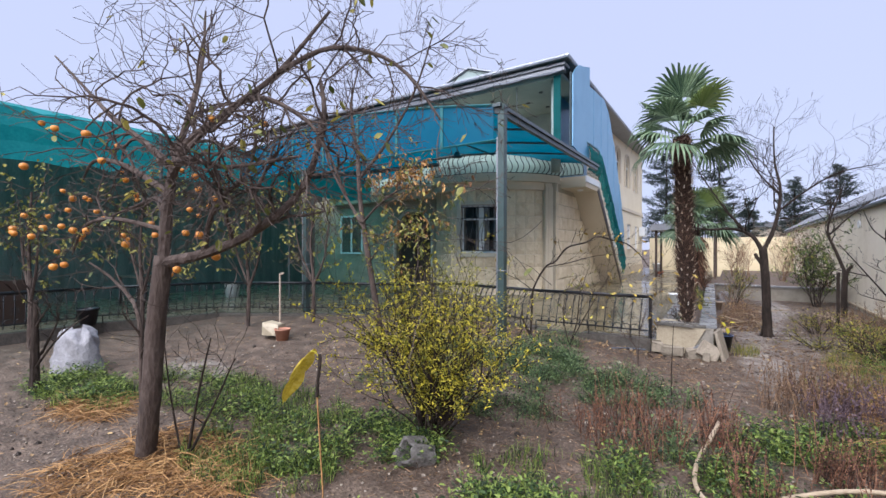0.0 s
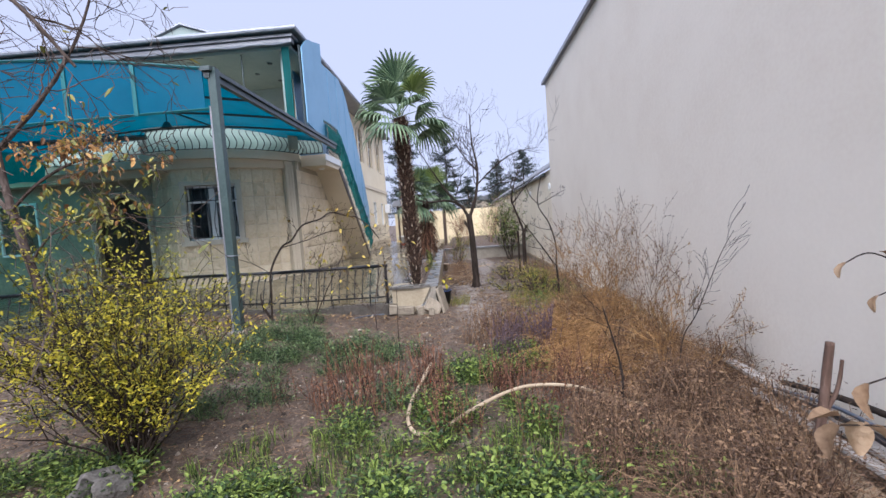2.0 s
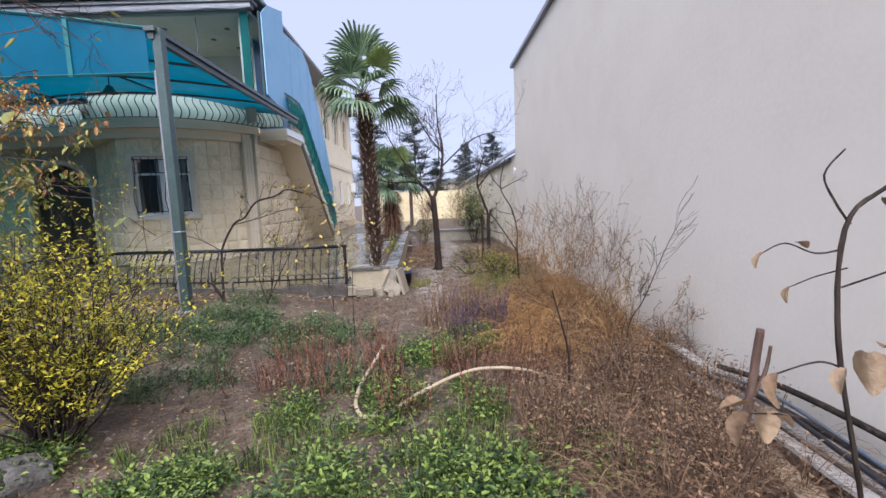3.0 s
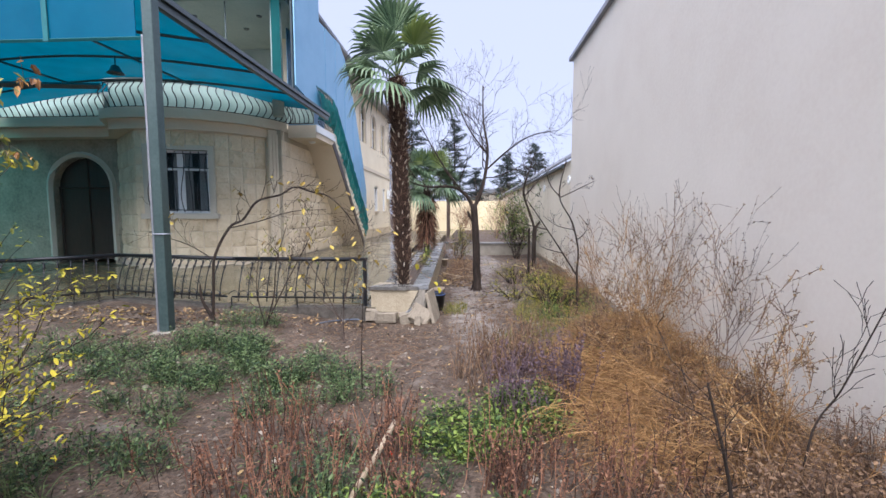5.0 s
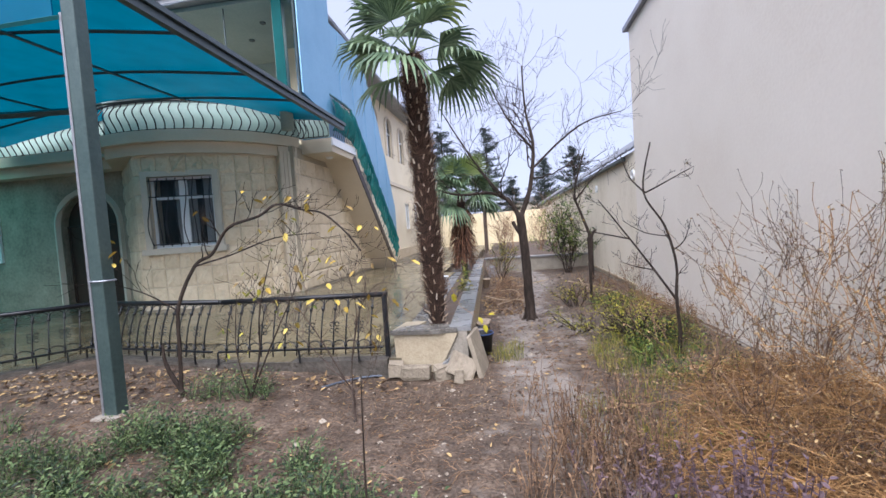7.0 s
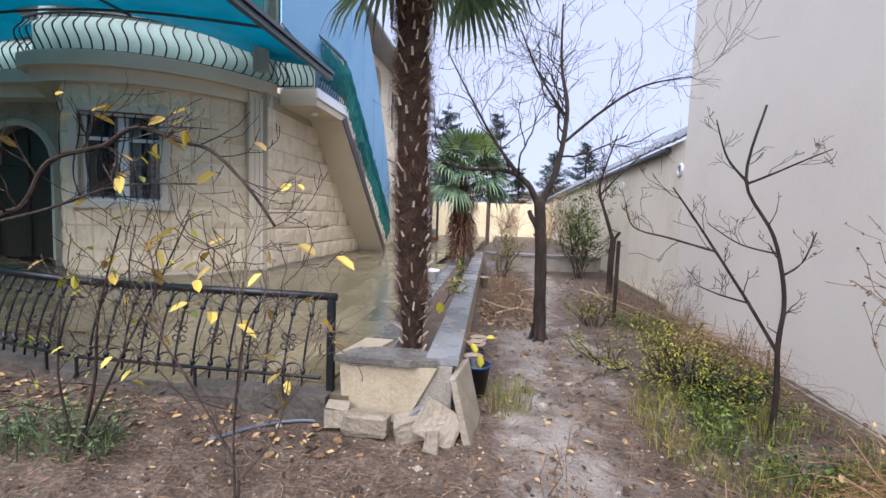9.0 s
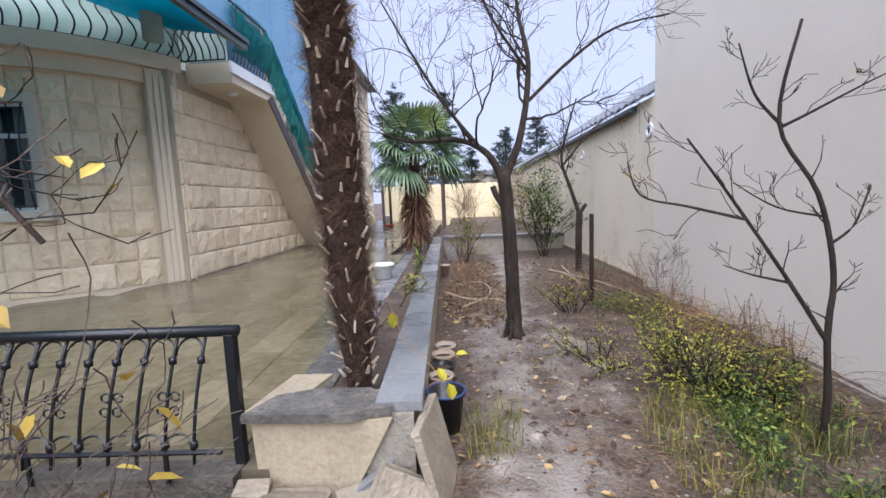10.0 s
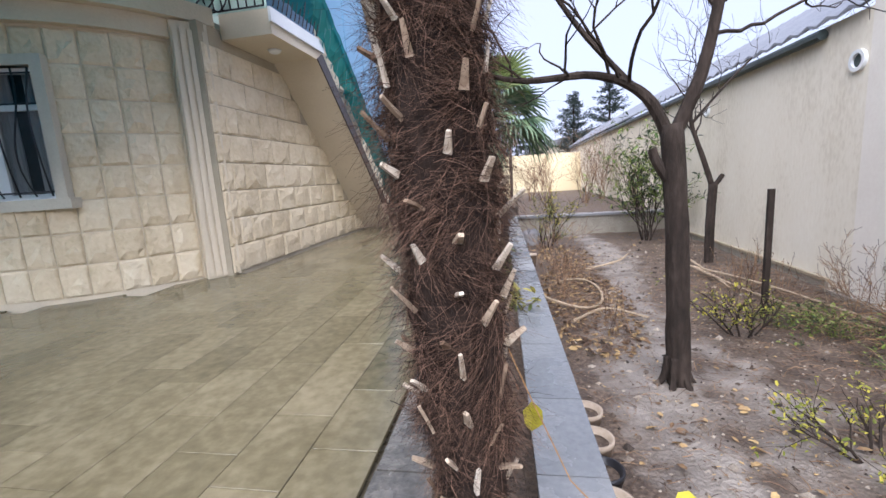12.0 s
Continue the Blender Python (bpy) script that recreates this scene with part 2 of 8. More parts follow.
M_litter = ramp_mat("fallen_leaf", [(0.05, 0.028, 0.016), (0.16, 0.09, 0.042), (0.42, 0.29, 0.13)], 6, 0.7, 0.1, 40, island=0.9)
M_orange = ramp_mat("orange_fruit", [(0.50, 0.17, 0.02), (0.66, 0.27, 0.035)], 6, 0.4, 0.05, 40, obj_random=0.3)
M_purple = ramp_mat("purple_flower", [(0.06, 0.034, 0.042), (0.15, 0.10, 0.115)], 6, 0.7, 0.1, 40, island=0.6)
M_red = ramp_mat("red_pepper", [(0.55, 0.03, 0.012), (0.66, 0.05, 0.02)], 6, 0.35, 0.05, 40)
M_wood = ramp_mat("pale_cut_wood", [(0.30, 0.22, 0.14), (0.46, 0.37, 0.26)], 6, 0.8, 0.3, 50, stretch=(1, 1, 0.3))
M_greywood = ramp_mat("weathered_grey_board", [(0.26, 0.24, 0.22), (0.48, 0.46, 0.43)], 6, 0.8, 0.3, 50)
M_black = ramp_mat("black_plastic", [(0.01, 0.01, 0.012), (0.02, 0.02, 0.025)], 6, 0.3, 0.05, 40)
M_bluepl = ramp_mat("blue_plastic", [(0.02, 0.05, 0.16), (0.03, 0.07, 0.2)], 6, 0.35, 0.05, 40)
M_pot = ramp_mat("cream_clay_pot", [(0.30, 0.23, 0.17), (0.46, 0.38, 0.30)], 6, 0.7, 0.2, 40)
M_terracotta = ramp_mat("terracotta_pot", [(0.30, 0.13, 0.08), (0.40, 0.19, 0.12)], 6, 0.75, 0.2, 40)
M_sack = ramp_mat("white_woven_sack", [(0.17, 0.165, 0.175), (0.30, 0.295, 0.31)], 8, 0.6, 0.9, 20)
# near-black for sheets that stand in for the shade of unlit rooms
M_dark = ramp_mat("unlit_room_black", [(0.012, 0.012, 0.014), (0.03, 0.03, 0.032)], 2, 0.6, 0.1, 20)
M_door = ramp_mat("dark_brown_door", [(0.025, 0.016, 0.012), (0.05, 0.03, 0.022)], 3, 0.4, 0.2, 30, stretch=(1, 1, 0.2))
M_curtain = ramp_mat("white_curtain", [(0.5, 0.52, 0.54), (0.62, 0.64, 0.66)], 3, 0.9, 0.1, 30)
M_redthing = ramp_mat("orange_plastic", [(0.55, 0.10, 0.03), (0.62, 0.14, 0.04)], 3, 0.4, 0.05, 30)
M_glass = bpy.data.materials.new("window_glass")
M_glass.use_nodes = True
_g = M_glass.node_tree.nodes["Principled BSDF"]
_g.inputs["Base Color"].default_value = (0.03, 0.04, 0.045, 1)
_g.inputs["Roughness"].default_value = 0.08
_g.inputs["IOR"].default_value = 1.3
_g.inputs["Alpha"].default_value = 0.28


# ---- builders ----
def mesh_data(name, verts, faces, mat, smooth=False):
    me = bpy.data.meshes.new(name)
    me.from_pydata([tuple(v) for v in verts], [], faces)
    me.materials.append(mat)
    if smooth:
        me.shade_smooth()
    me.update()
    return me


def hang(ob, parent):
    if parent is not None:
        ob.parent = parent
    return ob


def part(name, bm, mat, parent=None, label="", smooth=False):
    """Links a bmesh as one mesh object under a thing or a part."""
    me = bpy.data.meshes.new(name)
    bmesh.ops.recalc_face_normals(bm, faces=bm.faces)
    bm.to_mesh(me)
    bm.free()
    me.materials.append(mat)
    if smooth:
        me.shade_smooth()
    ob = hang(new(name, me), parent)
    return tagged(ob, label) if label else ob


def thing(name, loc, label, category, group="", kind=""):
    ob = new(name)
    ob.location = loc
    ob.empty_display_size = 0.1
    return tagged(ob, label, category, group, kind)


def setting(ob, label, category):
    return tagged(ob, label, category, "", "structure")


def stuff(name, verts, faces, mat, label, category, parent=None, smooth=False):
    ob = hang(new(name, mesh_data(name, verts, faces, mat, smooth)), parent)
    return tagged(ob, label, category, "", "stuff")


def box(bm, x0, y0, z0, x1, y1, z1, bevel=0.0, m=None):
    r = bmesh.ops.create_cube(bm, size=1.0)
    vs = r["verts"]
    mm = Matrix.Translation(((x0 + x1) / 2, (y0 + y1) / 2, (z0 + z1) / 2)) @ Matrix.Diagonal((x1 - x0, y1 - y0, z1 - z0, 1))
    bmesh.ops.transform(bm, matrix=(m @ mm) if m else mm, verts=vs)
    if bevel:
        es = list({e for v in vs for e in v.link_edges})
        bmesh.ops.bevel(bm, geom=es, offset=bevel, segments=1, affect="EDGES")
    return vs


def boxed(name, b, mat, parent=None, label="", bevel=0.0, m=None):
    bm = bmesh.new()
    box(bm, *b, bevel=bevel, m=m)
    return part(name, bm, mat, parent, label)


def prism(name, poly, axis, a0, a1, mat, parent=None, label=""):
    """A polygon in the plane across the axis, pulled from a0 to a1. axis 'x': poly in (y, z); 'z': (x, y); 'y': (x, z)."""
    def at(p, a):
        return {"x": (a, p[0], p[1]), "y": (p[0], a, p[1]), "z": (p[0], p[1], a)}[axis]
    k = len(poly)
    vs = [at(p, a0) for p in poly] + [at(p, a1) for p in poly]
    fs = [list(range(k))[::-1], list(range(k, 2 * k))] + [[i, (i + 1) % k, k + (i + 1) % k, k + i] for i in range(k)]
    bm = bmesh.new()
    bv = [bm.verts.new(v) for v in vs]
    for f in fs:
        bm.faces.new([bv[i] for i in f])
    return part(name, bm, mat, parent, label)


class Soup:
    """Collects tubes, leaves and blades as plain lists."""

    def __init__(self, seed=1):
        self.v, self.f, self.r = [], [], random.Random(seed)

    def tube(self, pts, r0, r1, sides=6, cap=True, knob=0.0):
        pts = [Vector(p) for p in pts]
        up = Vector((0.31, 0.17, 0.93))
        first = len(self.v)
        for i, p in enumerate(pts):
            d = (pts[min(i + 1, len(pts) - 1)] - pts[max(i - 1, 0)])
            d = d.normalized() if d.length > 1e-9 else Vector((0, 0, 1))
            if abs(d.dot(up)) > 0.95:
                up = Vector((0.9, 0.3, 0.1))
            a = d.cross(up).normalized()
            b = d.cross(a)
            rad = r0 + (r1 - r0) * i / max(1, len(pts) - 1)
            for k in range(sides):
                w = 2 * math.pi * k / sides
                q = rad * (1 + (knob * self.r.uniform(-1, 1) if knob else 0))
                self.v.append(p + a * (q * math.cos(w)) + b * (q * math.sin(w)))
        for i in range(len(pts) - 1):
            o = first + i * sides
            for k in range(sides):
                k2 = (k + 1) % sides
                self.f.append((o + k, o + k2, o + sides + k2, o + sides + k))
        if cap:
            self.f.append(tuple(range(first + (len(pts) - 1) * sides, first + len(pts) * sides)))
            self.f.append(tuple(range(first + sides - 1, first - 1, -1)))

    def leaf(self, p, size, d=None, width=0.5, fold=0.25, droop=0.0):
        """A folded leaf of six points: two halves either side of the midrib."""
        r = self.r
        if d is None:
            d = Vector((r.gauss(0, 1), r.gauss(0, 1), r.gauss(0, 0.7)))
        d = d.normalized()
        s = d.cross(Vector((r.gauss(0, 0.35), r.gauss(0, 0.35), 1)))
        s = s.normalized() if s.length > 1e-6 else Vector((1, 0, 0))
        n = s.cross(d)
        p = Vector(p)
        o = len(self.v)
        w = size * width / 2
        mid = p + d * size * 0.55 - n * size * 0.08
        tip = p + d * size - n * size * (droop + 0.05)
        a, b = r.uniform(0.75, 1.05), r.uniform(0.75, 1.05)
        q = p + d * size * 0.26
        k = mid + d * size * 0.16
        self.v += [p, q + s * w * 0.85 * a + n * w * fold, k + s * w * 0.8 * b + n * w * fold, tip, k - s * w * 0.8 * a + n * w * fold, q - s * w * 0.85 * b + n * w * fold, mid]
        self.f += [(o, o + 6, o + 1), (o + 1, o + 6, o + 2), (o + 2, o + 6, o + 3), (o + 3, o + 6, o + 4), (o + 4, o + 6, o + 5), (o + 5, o + 6, o)]

    def blade(self, pts, w0, w1):
        """A flat strip along points, as wide as given, turned at random."""
        pts = [Vector(p) for p in pts]
        d = pts[-1] - pts[0]
        s = d.cross(Vector((self.r.gauss(0, 1), self.r.gauss(0, 1), self.r.gauss(0, 1))))
        s = s.normalized() if s.length > 1e-6 else Vector((1, 0, 0))
        o = len(self.v)
        for i, p in enumerate(pts):
            w = (w0 + (w1 - w0) * i / (len(pts) - 1)) / 2
            self.v += [p - s * w, p + s * w]
        for i in range(len(pts) - 1):
            self.f.append((o + 2 * i, o + 2 * i + 1, o + 2 * i + 3, o + 2 * i + 2))

    def twig(self, p, d, length, r0, depth, spread=0.6, lift=0.1, seg=0.09, kids=(2, 4), tips=None, sides=5, crook=0.22):
        """A crooked twig that branches; lift bends it upwards. Records its tips."""
        r = self.r
        p, d = Vector(p), Vector(d).normalized()
        steps = max(3, int(length / seg))
        pts = [p.copy()]
        for _ in range(steps):
            d = (d + Vector((r.gauss(0, crook), r.gauss(0, crook), r.gauss(0, crook) + lift))).normalized()
            pts.append(pts[-1] + d * (length / steps))
        r1 = max(0.002, r0 * (0.5 if depth else 0.35))
        self.tube(pts, r0, r1, sides if r0 > 0.006 else 3, cap=r0 > 0.01)
        if tips is not None and depth <= 1:
            tips += pts[1:]
        if depth:
            for _ in range(r.randint(*kids)):
                i = r.randint(max(1, steps // 3), steps)
                base = (pts[i] - pts[i - 1]).normalized()
                side = Vector((r.gauss(0, 1), r.gauss(0, 1), r.gauss(0, 0.8)))
                side = (side - base * side.dot(base)).normalized()
                f = i / steps
                self.twig(pts[i], base + side * r.uniform(0.5, 1.2) * spread * 1.4, length * r.uniform(0.45, 0.75), (r0 + (r1 - r0) * f) * 0.78, depth - 1, spread, lift, seg, kids, tips, sides, crook)

    def limb(self, pts, r0, r1, sides=8, sub=0, length=0.6, depth=2, spread=0.7, lift=0.1, tips=None, start=0.3, kids=(2, 4), crook=0.22, knob=0.08, thick=0.42):
        """A main limb along points, smoothed, with side twigs grown along it."""
        pts = [Vector(p) for p in pts]
        fine = []
        for i in range(len(pts) - 1):
            a, b = pts[i], pts[i + 1]
            pa, nb = pts[max(i - 1, 0)], pts[min(i + 2, len(pts) - 1)]
            for k in range(5):
                t = k / 5
                fine.append(0.5 * ((2 * a) + (b - pa) * t + (2 * pa - 5 * a + 4 * b - nb) * t * t + (3 * a - pa - 3 * b + nb) * t ** 3))
        fine.append(pts[-1])
        self.tube(fine, r0, r1, sides, knob=knob)
        for k in range(sub):
            f = start + (1 - start) * (k + self.r.random()) / sub
            i = min(int(f * (len(fine) - 1)), len(fine) - 2)
            base = (fine[i + 1] - fine[i]).normalized()
            side = Vector((self.r.gauss(0, 1), self.r.gauss(0, 1), self.r.gauss(0.3, 0.7)))
            side = (side - base * side.dot(base)).normalized()
            rr = (r0 + (r1 - r0) * f)
            self.twig(fine[i], base * 0.6 + side * spread, length * self.r.uniform(0.6, 1.2), rr * thick, depth, spread, lift, tips=tips, kids=kids, crook=crook)

    def out(self, name, mat, parent=None, label="", smooth=False):
        ob = hang(new(name, mesh_data(name, self.v, self.f, mat, smooth)), parent)
        return tagged(ob, label) if label else ob


def smooth01(t):
    t = min(1.0, max(0.0, t))
    return t * t * (3 - 2 * t)


def gz(x, y):
    """Height of the garden's soil."""
    h = 0.15 * smooth01((y - 4.5) / 3) * smooth01((-x - 0.4) / 2)
    h += 0.05 * smooth01((x - 2.3) / 1.0)
    h += 0.035 * noise.noise((x * 0.8, y * 0.8, 0)) + 0.02 * noise.noise((x * 2.3, y * 2.3, 3)) + 0.012 * noise.noise((x * 6, y * 6, 7))
    rough = 1 - 0.75 * math.exp(-((x - 1.25) / 0.5) ** 2) * smooth01((y - 6) / 2)
    h += rough * (0.014 * noise.noise((x * 11, y * 11, 5)) + 0.008 * noise.noise((x * 23, y * 23, 9)))
    inside = smooth01((-0.3 - x) / 0.3) * smooth01((y - 9.3) / 0.5)
    return h * (1 - inside) - 0.1 * inside


# ---- ground ----
def axis_steps(lo, hi, step, far):
    mid = [lo + step * i for i in range(int((hi - lo) / step) + 1)]
    out = [3, 8, 20, 60, 200, 700]
    return [lo - d for d in reversed(out)] + mid + [hi + d for d in out]


def finer(steps, lo, hi, k):
    """Splits the steps between lo and hi into k each."""
    out = []
    for p, q in zip(steps, steps[1:]):
        m = k if lo < (p + q) / 2 < hi else 1
        out += [p + (q - p) * i / m for i in range(m)]
    return out + [steps[-1]]


gx = finer(axis_steps(-11.0, 4.2, 0.13, 700), -4.0, 3.3, 3)
gy = finer(axis_steps(-1.0, 20.0, 0.13, 700), 2.0, 12.5, 3)
gv = [(x, y, gz(x, y)) for y in gy for x in gx]
gf = [(j * len(gx) + i, j * len(gx) + i + 1, (j + 1) * len(gx) + i + 1, (j + 1) * len(gx) + i) for j in range(len(gy) - 1) for i in range(len(gx) - 1)]
ground_me = mesh_data("ground", gv, gf, M_ground, True)


def trodden(x, y):
    """How worn the soil is: the winding path up the garden and open patches beside it."""
    px = 1.25 + 0.35 * math.sin(y * 0.55 - 1.0) if y > 7 else 0.9 + 0.5 * (y - 5) / 2
    t = math.exp(-((x - px) / (0.42 + 0.1 * math.sin(y * 1.7))) ** 2) * smooth01((y - 5.0) / 2.5)
    t = max(t, 0.5 * math.exp(-((x - 0.7) / 1.1) ** 2 - ((y - 7.4) / 0.5) ** 2))
    t = max(t, 0.6 * math.exp(-((x - 0.8) / 1.3) ** 2 - ((y - 4.35) / 0.22) ** 2))
    t = max(t, 0.5 * math.exp(-((x + 1.6) / 0.8) ** 2 - ((y - 5.6) / 0.25) ** 2))
    t = max(t, 0.8 * math.exp(-((x - 1.5) / 0.55) ** 2 - ((y - 10.6) / 2.2) ** 2))
    t = max(t, 0.55 * math.exp(-((x - 0.6) / 0.5) ** 2 - ((y - 6.5) / 0.6) ** 2))
    t = max(t, 0.7 * math.exp(-((x + 5.6) / 1.6) ** 2 - ((y - 4.1) / 0.7) ** 2))
    return t


layer = ground_me.attributes.new("trodden", "FLOAT", "POINT")
layer.data.foreach_set("value", [trodden(v[0], v[1]) for v in gv])
ground = new("ground", ground_me)
setting(ground, "wet brown garden soil with pale trodden patches", "ground")

# ---- terrace ----
RAIL = [(-0.56, 8.86), (-2.5, 8.84), (-4.62, 9.26), (-5.45, 8.42), (-7.0, 7.75), (-9.15, 6.4), (-9.85, 4.4), (-9.9, 1.2)]


def tz(y):
    """Height of the paved terrace, which falls towards its edge."""
    return 0.2 + 0.14 * min(1.0, max(0.0, (y - 8.85) / 4.65))


def terrace():
    out = [(x + 0.0, y - 0.06) for x, y in RAIL]
    bm = bmesh.new()
    poly = [(-0.42, 34.0), (-0.42, 8.8)] + out[0:] + [(-9.96, -3.0), (-16.5, -3.0), (-16.5, 34.0)]
    top = [bm.verts.new((x, y, tz(y) - 0.012)) for x, y in poly]
    bot = [bm.verts.new((x, y, -0.3)) for x, y in poly]
    f = bm.faces.new(top)
    for i in range(len(poly)):
        k = (i + 1) % len(poly)
        bm.faces.new((top[i], bot[i], bot[k], top[k]))
    bmesh.ops.triangulate(bm, faces=[f])
    ob = part("terrace", bm, M_paverest)
    return setting(ob, "wet stone-paved raised terrace along the house", "terrace")


terrace_ob = terrace()
# kerb strip under the railing
for i in range(len(RAIL) - 1):
    a, b = Vector((*RAIL[i], 0)), Vector((*RAIL[i + 1], 0))
    d = b - a
    m = Matrix.Translation((a.x, a.y, 0)) @ Matrix.Rotation(math.atan2(d.y, d.x), 4, "Z")
    k = boxed("kerb", (0.0, -0.02, -0.2, d.length, 0.14, tz((a.y + b.y) / 2) - 0.004), M_kerb, terrace_ob, m=m)

# ---- tall boundary wall with its eave ----
wall_e = thing("wall_east", (3.4, 4, 0), "tall plain cream rendered boundary wall with dark eave", "wall", "", "structure")


def wface(y):
    """The garden face of the boundary wall, one straight plane."""
    return 3.25 + 0.0045 * (y + 1.0)


WEND = 13.12     # where the tall part stops
prism("wall_face", [(wface(-8.0), -8.0), (wface(WEND), WEND), (wface(WEND) + 0.35, WEND), (wface(-8) + 0.35, -8.0)], "z", -0.3, 5.05, M_plaster, wall_e).location = (-3.4, -4, 0)
prism("eave", [(wface(-8) - 0.1, -8.0), (wface(WEND) - 0.08, WEND + 0.12), (wface(WEND) + 0.4, WEND + 0.12), (wface(-8) + 0.4, -8.0)], "z", 5.05, 5.13, M_roof, wall_e, "dark metal eave").location = (-3.4, -4, 0)
prism("foot_board", [(wface(7) - 0.10, 7.0), (wface(13.3) - 0.10, 13.3), (wface(13.3) - 0.07, 13.3), (wface(7) - 0.07, 7.0)], "z", -0.2, 0.075, M_concrete, wall_e, "thin pale board along the foot").location = (-3.4, -4, 0)
prism("foot_fill", [(wface(7) - 0.069, 7.0), (wface(13.3) - 0.069, 13.3), (wface(13.3) - 0.003, 13.3), (wface(7) - 0.003, 7.0)], "z", -0.2, 0.05, M_kerb, wall_e, "dark wet soil strip behind the board").location = (-3.4, -4, 0)

wall_e2 = thing("wall_east_low", (3.4, 20, 0), "lower weathered cream rendered wall with corrugated roof edge", "wall", "", "structure")
prism("wall_face", [(wface(WEND), WEND), (wface(36), 36.0), (wface(36) + 0.35, 36.0), (wface(WEND) + 0.35, WEND)], "z", -0.3, 2.78, M_plaster_old, wall_e2).location = (-3.4, -20, 0)
prism("plinth", [(wface(13.4) - 0.035, 13.4), (wface(36) - 0.035, 36.0), (wface(36) - 0.002, 36.0), (wface(13.4) - 0.002, 13.4)], "z", -0.3, 0.13, M_concrete, wall_e2, "stained concrete plinth").location = (-3.4, -20, 0)
prism("plinth_cap", [(wface(13.4) - 0.05, 13.38), (wface(36) - 0.05, 36.0), (wface(36) - 0.002, 36.0), (wface(13.4) - 0.002, 13.38)], "z", 0.132, 0.165, M_tile, wall_e2, "pale plinth edge").location = (-3.4, -20, 0)
s = Soup(2)
s.tube([(wface(13.7) - 0.06, 13.7, 2.70), (wface(36) - 0.06, 36.0, 2.70)], 0.055, 0.055, 8)
s.out("gutter", M_steel, wall_e2, "dark gutter pipe under the roof edge").location = (-3.4, -20, 0)
bm = bmesh.new()
n_rib = 150
for i in range(n_rib + 1):
    y = WEND + 0.02 + 22.8 * i / n_rib
    x = wface(y) - 0.1
    z = 2.80 + (0.045 if i % 2 else 0.0)
    a, b = bm.verts.new((x, y, z)), bm.verts.new((x + 1.35, y, z + 0.84))
    c, d = bm.verts.new((x, y, z - 0.03)), bm.verts.new((x + 1.35, y, z + 0.81))
    if i:
        bm.faces.new((pa, a, b, pb)); bm.faces.new((pc, c, a, pa)); bm.faces.new((pd, d, c, pc))
    pa, pb, pc, pd = a, b, c, d
ob = part("corrugated_roof", bm, M_roof, wall_e2, "grey corrugated sheet roof edge")
ob.location = (-3.4, -20, 0)

for (x, y, z, r) in ((wface(13.24), 13.24, 2.33, 0.1), (wface(16.6), 16.6, 2.32, 0.1)):
    vent = thing("vent_pipe", (x, y, z), "short round white vent pipe stub in the wall", "vent", "vent pipes")
    s = Soup(3)
    n = 20
    ring = lambda rr, xx: [Vector((xx, rr * math.cos(2 * math.pi * k / n), rr * math.sin(2 * math.pi * k / n))) for k in range(n)]
    for rr, xx in ((r, 0.1), (r, -0.035), (r * 0.66, -0.035), (r * 0.62, 0.0)):
        s.v += ring(rr, xx)
    for j in range(3):
        s.f += [(j * n + k, j * n + (k + 1) % n, (j + 1) * n + (k + 1) % n, (j + 1) * n + k) for k in range(n)]
    s.out("pipe", M_white, vent)
    s2 = Soup(4)
    s2.v += ring(r * 0.69, -0.01)
    s2.f.append(tuple(range(n)))
    s2.out("grille", M_steel, vent)

# far garden wall and the raised bed before it
far_wall = prism("wall_north", [(-3.9, 31.8), (4.6, 31.8), (4.6, 32.1), (-3.9, 32.1)], "z", -0.3, 2.35, M_farwall)
setting(far_wall, "ochre rendered garden wall at the far end", "wall")
back_wall = prism("wall_south", [(-17, -8.2), (4, -8.2), (4, -7.9), (-17, -7.9)], "z", -0.3, 2.4, M_plaster_old)
setting(back_wall, "plain rendered garden wall", "wall")
bed = thing("raised_bed", (2, 18.5, 0), "low dark stone kerb of a raised bed", "bed", "", "structure")
prism("kerb", [(0.1, 18.45), (3.75, 18.45), (3.75, 18.7), (0.1, 18.7)], "z", -0.2, 0.42, M_concrete, bed, "dark stone kerb").location = (-2, -18.5, 0)
prism("kerb_cap", [(0.05, 18.4), (3.72, 18.4), (3.72, 18.75), (0.05, 18.75)], "z", 0.424, 0.47, M_coping, bed).location = (-2, -18.5, 0)
prism("bed_soil", [(0.1, 18.72), (3.75, 18.72), (3.9, 31.7), (0.1, 31.7)], "z", -0.2, 0.40, M_soil, bed).location = (-2, -18.5, 0)

# ---- house ----
BC, BR = Vector((-6.4, 14.65)), 2.55      # centre and radius of the round bay
house = thing("house", (-8, 18, 0), "two-storey cream stone and yellow rendered house with round bay", "house")
HL = Vector((-8, 18, 0))


def housed(ob):
    ob.location = ob.location - HL
    return ob


def arc(c, r, a0, a1, n):
    return [(c.x + r * math.cos(radians(a0 + (a1 - a0) * i / n)), c.y + r * math.sin(radians(a0 + (a1 - a0) * i / n))) for i in range(n + 1)]


A0, A1 = -25, -93
bay = arc(BC, BR, A0, A1, 40)
# window opening in the bay by angle
WA0, WA1, WZ0, WZ1 = -58.5, -85.5, 1.53, 2.96


def bay_pt(a, r=BR):
    return Vector((BC.x + r * math.cos(radians(a)), BC.y + r * math.sin(radians(a)), 0))


